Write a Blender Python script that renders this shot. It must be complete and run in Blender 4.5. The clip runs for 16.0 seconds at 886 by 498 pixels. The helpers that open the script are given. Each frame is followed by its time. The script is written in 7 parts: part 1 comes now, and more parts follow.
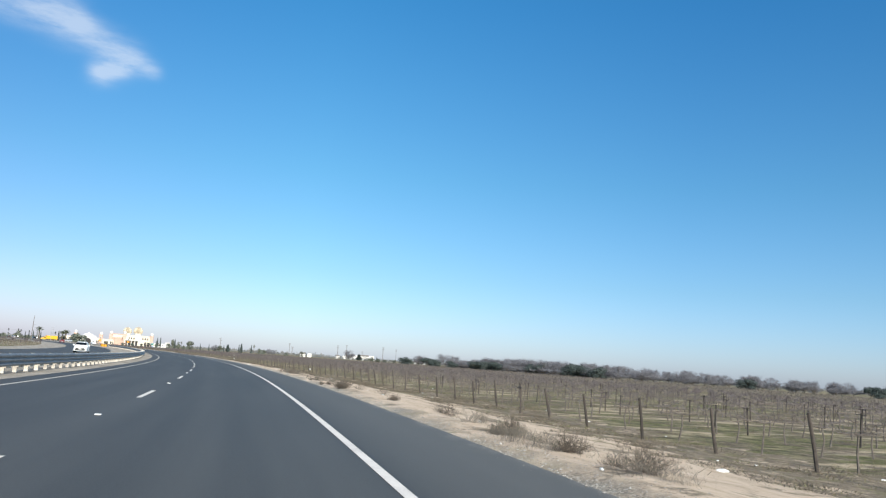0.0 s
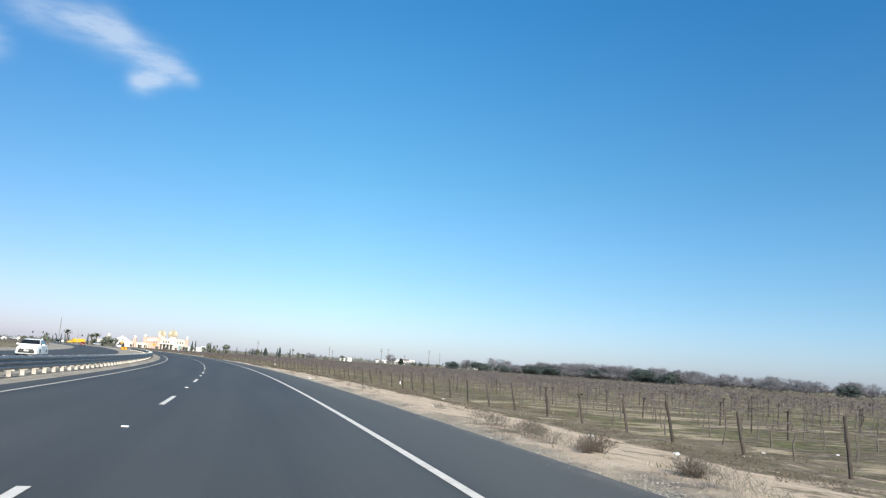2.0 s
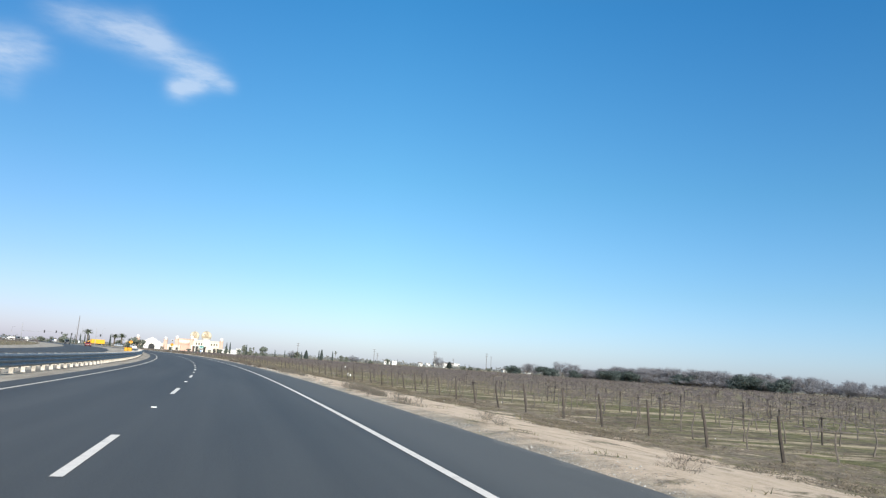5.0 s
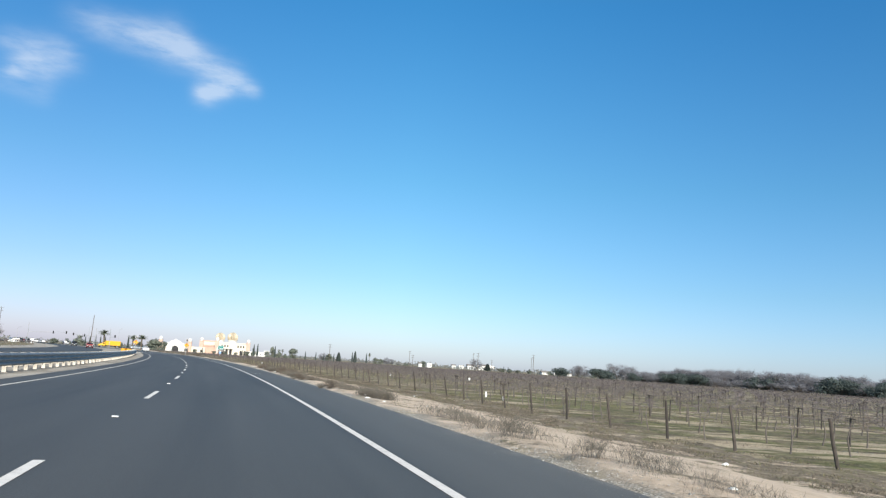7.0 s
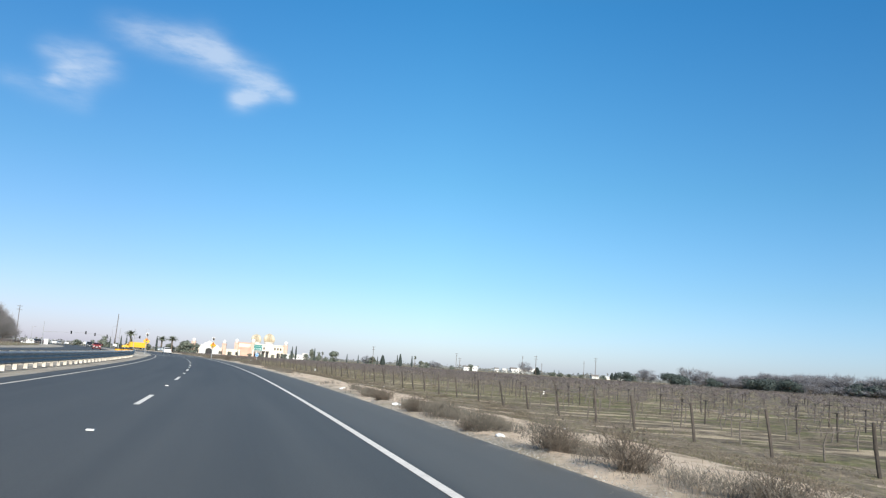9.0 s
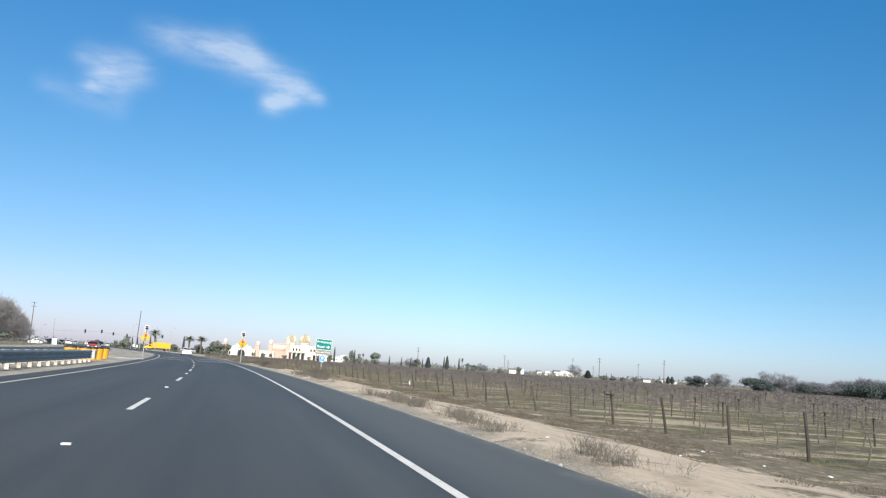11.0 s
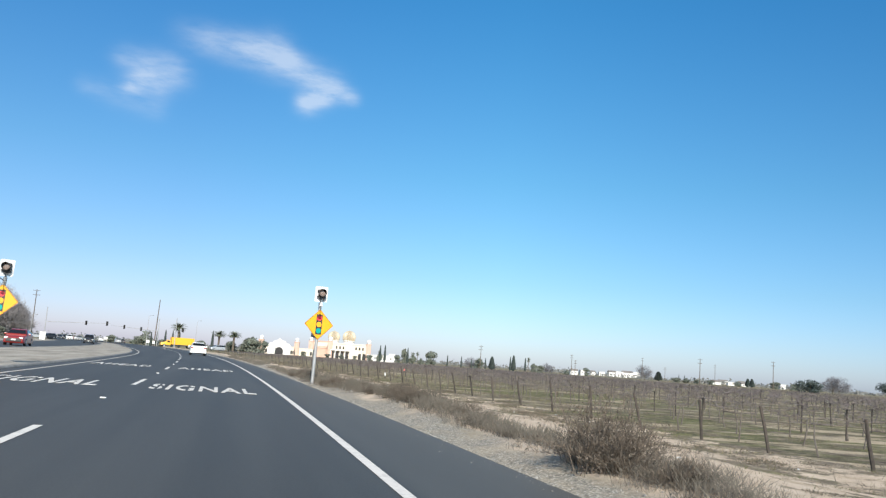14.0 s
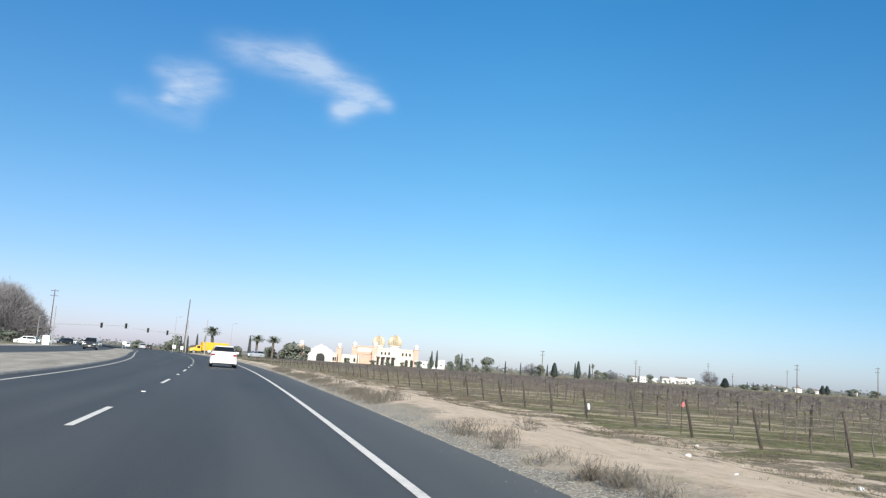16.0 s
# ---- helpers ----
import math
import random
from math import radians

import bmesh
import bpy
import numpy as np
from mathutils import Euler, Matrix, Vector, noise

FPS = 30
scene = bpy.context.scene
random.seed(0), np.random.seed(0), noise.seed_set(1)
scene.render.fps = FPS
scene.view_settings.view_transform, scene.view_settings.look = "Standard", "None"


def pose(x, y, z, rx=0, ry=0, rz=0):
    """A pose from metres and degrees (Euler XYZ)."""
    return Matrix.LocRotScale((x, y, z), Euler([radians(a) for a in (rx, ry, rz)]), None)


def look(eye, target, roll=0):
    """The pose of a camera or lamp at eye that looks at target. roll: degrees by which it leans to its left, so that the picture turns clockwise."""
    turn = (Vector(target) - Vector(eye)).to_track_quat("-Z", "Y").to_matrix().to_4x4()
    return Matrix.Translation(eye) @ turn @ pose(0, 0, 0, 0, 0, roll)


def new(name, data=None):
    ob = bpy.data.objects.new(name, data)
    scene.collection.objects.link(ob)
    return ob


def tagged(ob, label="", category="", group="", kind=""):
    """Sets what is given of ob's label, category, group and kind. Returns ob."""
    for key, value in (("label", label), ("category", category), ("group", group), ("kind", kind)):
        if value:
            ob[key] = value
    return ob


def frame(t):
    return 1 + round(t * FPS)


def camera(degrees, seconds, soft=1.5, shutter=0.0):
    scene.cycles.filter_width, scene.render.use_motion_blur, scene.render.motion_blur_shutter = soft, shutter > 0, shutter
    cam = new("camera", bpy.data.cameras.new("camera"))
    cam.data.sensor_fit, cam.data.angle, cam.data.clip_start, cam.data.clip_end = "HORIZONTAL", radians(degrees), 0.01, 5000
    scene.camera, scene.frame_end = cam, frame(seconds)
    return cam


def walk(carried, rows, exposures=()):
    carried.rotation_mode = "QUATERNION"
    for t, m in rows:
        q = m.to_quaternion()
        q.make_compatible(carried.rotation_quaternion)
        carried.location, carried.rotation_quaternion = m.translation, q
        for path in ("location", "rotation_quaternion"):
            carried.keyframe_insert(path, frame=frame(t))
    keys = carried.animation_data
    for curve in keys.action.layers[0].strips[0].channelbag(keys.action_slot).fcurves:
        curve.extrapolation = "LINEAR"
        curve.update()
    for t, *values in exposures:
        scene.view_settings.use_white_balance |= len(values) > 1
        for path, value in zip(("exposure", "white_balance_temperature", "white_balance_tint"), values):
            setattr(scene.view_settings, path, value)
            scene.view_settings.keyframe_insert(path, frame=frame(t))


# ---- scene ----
# The camera rides in the slow lane, a little over a metre above the road: seconds, x, y, z, pitch, lean, heading.
cam = camera(56.640, 16.0, soft=1.3, shutter=0.0)
RIDE = [
    (0, -1.825, 0.028, 1.797, 7.952, 3.862, -13.995),
    (0.5, -1.640, 11.320, 1.742, 8.013, 3.758, -13.406),
    (1, -1.664, 22.703, 1.688, 8.013, 4.086, -12.701),
    (1.5, -1.816, 34.124, 1.633, 8.067, 3.796, -12.119),
    (2, -2.169, 45.531, 1.578, 8.057, 3.838, -11.530),
    (2.5, -2.546, 57.023, 1.526, 8.073, 3.883, -11.021),
    (3, -3.013, 68.354, 1.476, 8.044, 3.740, -10.567),
    (3.5, -3.583, 79.746, 1.429, 8.084, 3.703, -10.218),
    (4, -4.119, 91.261, 1.384, 8.073, 3.958, -9.807),
    (4.5, -4.750, 102.799, 1.342, 8.094, 3.941, -9.460),
    (5, -5.542, 114.336, 1.302, 8.113, 3.923, -9.092),
    (5.5, -6.425, 125.892, 1.266, 8.132, 3.906, -8.699),
    (6, -7.404, 137.461, 1.232, 8.151, 3.888, -8.278),
    (6.5, -8.425, 149.044, 1.202, 8.170, 3.870, -7.829),
    (7, -9.579, 160.621, 1.174, 8.115, 3.719, -7.321),
    (7.5, -10.877, 172.142, 1.150, 8.161, 3.575, -6.780),
    (8, -12.336, 183.700, 1.128, 8.148, 3.680, -6.258),
    (8.5, -13.903, 195.271, 1.110, 8.161, 3.766, -5.579),
    (9, -15.557, 206.646, 1.097, 8.154, 3.773, -4.971),
    (9.5, -17.379, 217.994, 1.089, 8.220, 3.752, -4.351),
    (10, -19.238, 229.252, 1.084, 8.176, 3.897, -3.791),
    (10.5, -21.152, 240.522, 1.084, 8.159, 3.880, -3.265),
    (11, -23.132, 251.699, 1.084, 8.142, 3.863, -2.798),
    (11.5, -25.205, 262.881, 1.084, 8.125, 3.846, -2.350),
    (12, -27.390, 274.185, 1.084, 8.107, 3.829, -1.963),
    (12.5, -29.661, 285.619, 1.084, 8.091, 3.812, -1.581),
    (13, -31.951, 296.717, 1.084, 8.036, 3.514, -1.248),
    (13.5, -34.153, 306.922, 1.084, 7.960, 3.826, -0.818),
    (14, -36.380, 316.654, 1.084, 7.886, 4.094, -0.437),
    (14.5, -38.681, 326.453, 1.084, 7.921, 3.875, 0.088),
    (15, -41.097, 336.181, 1.084, 8.080, 3.944, 0.720),
    (15.5, -43.615, 345.686, 1.084, 8.111, 3.900, 1.377),
    (16, -46.147, 354.987, 1.084, 8.094, 3.944, 2.035),
]

def aim(x, y, z, pitch, lean, heading):
    h, p = radians(heading), radians(pitch)
    ahead = Vector((-math.sin(h) * math.cos(p), math.cos(h) * math.cos(p), math.sin(p)))
    return look((x, y, z), Vector((x, y, z)) + ahead, lean)

walk(cam, [(t, aim(*row)) for t, *row in RIDE])

# ---- sky, sun ----
SUN_HEIGHT, SUN_BEARING = 31.0, 171.0      # degrees above the plain; clockwise from +y
world = bpy.data.worlds.new("sky")
scene.world = world
world.use_nodes = True
wn, wl = world.node_tree.nodes, world.node_tree.links
wn.clear()
sky = wn.new("ShaderNodeTexSky")
sky.sky_type = "NISHITA"
sky.sun_disc = False
sky.sun_elevation, sky.sun_rotation = radians(SUN_HEIGHT), radians(SUN_BEARING)
sky.altitude, sky.air_density, sky.dust_density, sky.ozone_density = 20.0, 1.0, 0.6, 2.0


def sky_math(op, a, b=None, c=None):
    n = wn.new("ShaderNodeMath")
    n.operation = op
    for k, v in enumerate((a, b, c)):
        if v is None:
            continue
        if isinstance(v, (int, float)):
            n.inputs[k].default_value = v
        else:
            wl.new(v, n.inputs[k])
    return n.outputs[0]


def sky_dot(direction):
    n = wn.new("ShaderNodeVectorMath")
    n.operation = "DOT_PRODUCT"
    wl.new(sky_way.outputs["Generated"], n.inputs[0])
    n.inputs[1].default_value = direction
    return n.outputs["Value"]


sky_way = wn.new("ShaderNodeTexCoord")
# a few thin wisps of high cloud over an otherwise clear sky: strands of (bearing, height, width, thickness), in degrees
CLOUD_STRANDS = [
    [(-19.0, 20.3, 0.45, 0.15), (-16.8, 20.0, 0.50, 0.55), (-14.4, 20.0, 0.50, 0.85), (-12.3, 19.6, 0.55, 0.8), (-10.7, 19.1, 0.42, 0.75), (-8.9, 18.4, 0.50, 0.7), (-7.5, 17.9, 0.34, 0.75), (-6.2, 17.5, 0.20, 0.3)],
    [(-8.4, 17.6, 0.28, 0.7), (-9.6, 17.3, 0.40, 0.9), (-10.4, 16.8, 0.34, 0.9)],
    [(-12.8, 20.8, 0.45, 0.3), (-11.2, 20.0, 0.35, 0.3)],
    [(-22.3, 18.0, 0.40, 0.6), (-19.5, 18.0, 0.50, 0.5), (-18.2, 17.3, 0.45, 0.35)],
    [(-21.9, 16.3, 0.28, 0.9), (-20.7, 17.1, 0.40, 0.6), (-19.2, 16.5, 0.45, 0.6)],
    [(-24.5, 15.9, 0.30, 0.4), (-21.6, 15.6, 0.45, 0.35), (-19.0, 14.9, 0.28, 0.45)],
]
CLOUD_PUFFS = []
for strand in CLOUD_STRANDS:
    for a, b in zip(strand, strand[1:]):
        for k in range(3):
            az, el, wide, thick = (p + (q - p) * k / 3.0 for p, q in zip(a, b))
            az, el = radians(az), radians(el)
            CLOUD_PUFFS.append(((math.sin(az) * math.cos(el), math.cos(az) * math.cos(el), math.sin(el)), radians(wide * 1.3), thick * 0.66))
wisp_noise = wn.new("ShaderNodeTexNoise")
wisp_noise.inputs["Scale"].default_value, wisp_noise.inputs["Detail"].default_value, wisp_noise.inputs["Roughness"].default_value = 30.0, 6.0, 0.6
wisp_map = wn.new("ShaderNodeMapping")
wisp_map.inputs["Scale"].default_value = (0.7, 1.0, 2.6)
wisp_map.inputs["Rotation"].default_value = (0.0, 0.45, 0.0)
wl.new(sky_way.outputs["Generated"], wisp_map.inputs["Vector"])
wl.new(wisp_map.outputs["Vector"], wisp_noise.inputs["Vector"])
cover = None
for way, wide, thick in CLOUD_PUFFS:
    g = sky_math("MULTIPLY", sky_math("SUBTRACT", sky_dot(way), 1.0), 1.0 / (wide * wide))
    g = sky_math("MULTIPLY", sky_math("EXPONENT", g), thick)
    cover = g if cover is None else sky_math("ADD", cover, g)
wisp = sky_math("ADD", sky_math("MULTIPLY", wisp_noise.outputs["Fac"], 1.9), -0.25)
wisp = sky_math("MULTIPLY", cover, sky_math("MAXIMUM", wisp, 0.05))
wisp = sky_math("MULTIPLY", sky_math("SMOOTH_MIN", wisp, 1.0, 0.4), 0.52)
cloud_mix = wn.new("ShaderNodeMix")
cloud_mix.data_type = "RGBA"
wl.new(wisp, cloud_mix.inputs["Factor"])
sky_sep = wn.new("ShaderNodeSeparateXYZ")
wl.new(sky_way.outputs["Generated"], sky_sep.inputs[0])
sky_tint = wn.new("ShaderNodeValToRGB")          # clear, deep winter blue overhead, pale near the land
for k, (pos, col) in enumerate(((0.0, (0.395, 0.43, 0.64)), (0.10, (0.296, 0.406, 0.512)), (0.22, (0.222, 0.420, 0.510)), (0.42, (0.137, 0.432, 0.588)), (0.60, (0.24, 0.43, 0.53)), (1.0, (0.40, 0.44, 0.46)))):
    e = sky_tint.color_ramp.elements[k] if k < 2 else sky_tint.color_ramp.elements.new(pos)
    e.position, e.color = pos, (*col, 1.0)
wl.new(sky_sep.outputs["Z"], sky_tint.inputs["Fac"])
sky_mul = wn.new("ShaderNodeMix")
sky_mul.data_type, sky_mul.blend_type = "RGBA", "MULTIPLY"
sky_mul.inputs["Factor"].default_value = 1.0
wl.new(sky.outputs["Color"], sky_mul.inputs["A"])
wl.new(sky_tint.outputs["Color"], sky_mul.inputs["B"])
sky_side = wn.new("ShaderNodeValToRGB")          # hazier and brighter to the west, deeper blue to the east
for k, (pos, col) in enumerate(((0.35, (0.535, 0.50, 0.515)), (0.54, (0.555, 0.568, 0.55)), (0.75, (0.465, 0.502, 0.52)))):
    e = sky_side.color_ramp.elements[k] if k < 2 else sky_side.color_ramp.elements.new(pos)
    e.position, e.color = pos, (*col, 1.0)
wl.new(sky_math("MULTIPLY_ADD", sky_sep.outputs["X"], 0.5, 0.5), sky_side.inputs["Fac"])
sky_even = wn.new("ShaderNodeMix")
sky_even.data_type, sky_even.blend_type = "RGBA", "MULTIPLY"
sky_even.inputs["Factor"].default_value = 1.0
wl.new(sky_mul.outputs["Result"], sky_even.inputs["A"])
wl.new(sky_side.outputs["Color"], sky_even.inputs["B"])
sky_glow = wn.new("ShaderNodeValToRGB")          # whiter and brighter towards the sun's half of the sky
for k, (pos, col) in enumerate(((0.25, (1.0, 0.80, 0.68)), (0.70, (0.5, 0.5, 0.5)))):
    e = sky_glow.color_ramp.elements[k]
    e.position, e.color = pos, (*col, 1.0)
wl.new(sky_math("MULTIPLY_ADD", sky_sep.outputs["Y"], 0.5, 0.5), sky_glow.inputs["Fac"])
sky_south = wn.new("ShaderNodeMix")
sky_south.data_type, sky_south.blend_type = "RGBA", "MULTIPLY"
sky_south.inputs["Factor"].default_value = 1.0
wl.new(sky_even.outputs["Result"], sky_south.inputs["A"])
wl.new(sky_glow.outputs["Color"], sky_south.inputs["B"])
wl.new(sky_south.outputs["Result"], cloud_mix.inputs["A"])
cloud_mix.inputs["B"].default_value = (0.85, 0.925, 1.025, 1.0)
back = wn.new("ShaderNodeBackground")
back.inputs["Strength"].default_value = 0.732
wl.new(cloud_mix.outputs["Result"], back.inputs["Color"])
world_out = wn.new("ShaderNodeOutputWorld")
wl.new(back.outputs["Background"], world_out.inputs["Surface"])

sun_data = bpy.data.lights.new("sun", "SUN")
sun_data.energy, sun_data.angle, sun_data.color = 5.0, radians(0.55), (1.0, 0.915, 0.80)
sun = new("sun", sun_data)
b, e = radians(SUN_BEARING), radians(SUN_HEIGHT)
sun.matrix_basis = look((0, 0, 60), Vector((0, 0, 60)) - Vector((math.sin(b) * math.cos(e), math.cos(b) * math.cos(e), math.sin(e))))
scene.view_settings.exposure = 0.42

# ---- materials ----
def mat(name, build):
    m = bpy.data.materials.new(name)
    m.use_nodes = True
    nt = m.node_tree
    bsdf = nt.nodes["Principled BSDF"]
    build(nt, bsdf)
    return m


def add(nt, kind, **values):
    n = nt.nodes.new(kind)
    for key, v in values.items():
        n.inputs[key].default_value = v
    return n


def coords(nt, kind="Object", scale=(1, 1, 1)):
    tc = nt.nodes.new("ShaderNodeTexCoord")
    mp = nt.nodes.new("ShaderNodeMapping")
    mp.inputs["Scale"].default_value = scale
    nt.links.new(tc.outputs[kind], mp.inputs["Vector"])
    return mp.outputs["Vector"]


def noise_tex(nt, vec, scale, detail=4.0, rough=0.55):
    n = add(nt, "ShaderNodeTexNoise", Scale=scale, Detail=detail, Roughness=rough)
    nt.links.new(vec, n.inputs["Vector"])
    return n.outputs["Fac"]


def ramp(nt, fac, stops):
    r = nt.nodes.new("ShaderNodeValToRGB")
    el = r.color_ramp.elements
    while len(el) < len(stops):
        el.new(0.5)
    for e, (p, c) in zip(el, stops):
        e.position, e.color = p, (*c, 1.0)
    nt.links.new(fac, r.inputs["Fac"])
    return r.outputs["Color"]


def grey(v):
    return (v, v, v)


def mix(nt, fac, a, b, blend="MIX"):
    n = nt.nodes.new("ShaderNodeMix")
    n.data_type, n.blend_type = "RGBA", blend
    for sock, v in ((n.inputs["Factor"], fac), (n.inputs["A"], a), (n.inputs["B"], b)):
        if isinstance(v, (int, float)):
            sock.default_value = v
        elif isinstance(v, tuple):
            sock.default_value = (*v, 1.0)
        else:
            nt.links.new(v, sock)
    return n.outputs["Result"]


def mathn(nt, op, a, b=0.0):
    n = nt.nodes.new("ShaderNodeMath")
    n.operation = op
    for k, v in enumerate((a, b)):
        if isinstance(v, (int, float)):
            n.inputs[k].default_value = v
        else:
            nt.links.new(v, n.inputs[k])
    return n.outputs[0]


def bump(nt, bsdf, height, strength=0.4, distance=0.02):
    b = add(nt, "ShaderNodeBump", Strength=strength, Distance=distance)
    nt.links.new(height, b.inputs["Height"])
    nt.links.new(b.outputs["Normal"], bsdf.inputs["Normal"])


def surface(name, dark, light, scale=6.0, rough=0.7, metal=0.0, fine=60.0, relief=0.15, spec=0.5, coord="Object", vary=0.0):
    """A surface that varies between two colours at a coarse and a fine scale, with a little relief."""
    def build(nt, bsdf):
        v = coords(nt, coord)
        big, small = noise_tex(nt, v, scale, 5.0), noise_tex(nt, v, fine, 3.0)
        fac = mathn(nt, "ADD", mathn(nt, "MULTIPLY", big, 0.65), mathn(nt, "MULTIPLY", small, 0.35))
        col = ramp(nt, fac, [(0.34, dark), (0.66, light)])
        if vary:
            info = nt.nodes.new("ShaderNodeObjectInfo")
            r = mathn(nt, "ADD", mathn(nt, "MULTIPLY", info.outputs["Random"], 2 * vary), 1.0 - vary)
            col = mix(nt, 1.0, col, ramp(nt, mathn(nt, "MULTIPLY", r, 0.5), [(0.0, grey(0.0)), (1.0, grey(2.0))]), "MULTIPLY")
        nt.links.new(col, bsdf.inputs["Base Color"])
        bsdf.inputs["Roughness"].default_value = rough
        bsdf.inputs["Metallic"].default_value = metal
        bsdf.inputs["Specular IOR Level"].default_value = spec
        bump(nt, bsdf, small, relief, 0.01)
    return mat(name, build)


def asphalt_build(nt, bsdf):
    v = coords(nt, "UV")
    lanes = coords(nt, "UV", (0.012, 0.55, 1))
    patches = coords(nt, "UV", (0.05, 0.5, 1))
    grain, speck = noise_tex(nt, v, 45.0, 3.0), noise_tex(nt, v, 160.0, 2.0)
    band, patch = noise_tex(nt, lanes, 2.0, 4.0), noise_tex(nt, patches, 1.2, 5.0)
    col = ramp(nt, mathn(nt, "ADD", mathn(nt, "MULTIPLY", band, 0.6), mathn(nt, "MULTIPLY", patch, 0.4)), [(0.33, (0.036, 0.036, 0.033)), (0.67, (0.075, 0.074, 0.067))])
    col = mix(nt, ramp(nt, grain, [(0.35, grey(0.0)), (0.75, grey(0.45))]), col, (0.108, 0.104, 0.095))
    col = mix(nt, ramp(nt, speck, [(0.62, grey(0.0)), (0.72, grey(0.35))]), col, (0.17, 0.165, 0.16))
    sep = nt.nodes.new("ShaderNodeSeparateXYZ")
    nt.links.new(v, sep.inputs[0])
    ragged = noise_tex(nt, coords(nt, "UV", (0.35, 1.0, 1.0)), 2.2, 6.0, 0.7)
    margin = mathn(nt, "ADD", sep.outputs["Y"], mathn(nt, "MULTIPLY", mathn(nt, "SUBTRACT", ragged, 0.5), 1.5))
    dust = ramp(nt, mathn(nt, "DIVIDE", margin, 2.0), [(0.62, grey(0.0)), (0.90, grey(0.4)), (1.0, grey(0.8))])     # grit swept to the shoulder's edge
    pale = ramp(nt, mathn(nt, "DIVIDE", sep.outputs["Y"], 2.0), [(0.02, grey(0.0)), (0.12, grey(0.16)), (0.6, grey(0.30))])     # the shoulder is less worn and paler
    col = mix(nt, mathn(nt, "MAXIMUM", dust, pale), col, ramp(nt, speck, [(0.35, (0.10, 0.093, 0.08)), (0.62, (0.24, 0.225, 0.19))]))
    nt.links.new(col, bsdf.inputs["Base Color"])
    bsdf.inputs["Roughness"].default_value = 0.62
    bsdf.inputs["Specular IOR Level"].default_value = 0.30
    bump(nt, bsdf, grain, 0.5, 0.006)


def paint_build(base):
    def build(nt, bsdf):
        v = coords(nt, "Object")
        wear, fine = noise_tex(nt, v, 3.0, 5.0, 0.7), noise_tex(nt, v, 40.0, 3.0)
        col = ramp(nt, mathn(nt, "ADD", mathn(nt, "MULTIPLY", wear, 0.6), mathn(nt, "MULTIPLY", fine, 0.4)),
                   [(0.28, tuple(c * 0.45 for c in base)), (0.46, tuple(c * 0.85 for c in base)), (0.7, base)])
        nt.links.new(col, bsdf.inputs["Base Color"])
        bsdf.inputs["Roughness"].default_value = 0.75
        bump(nt, bsdf, fine, 0.3, 0.004)
    return build


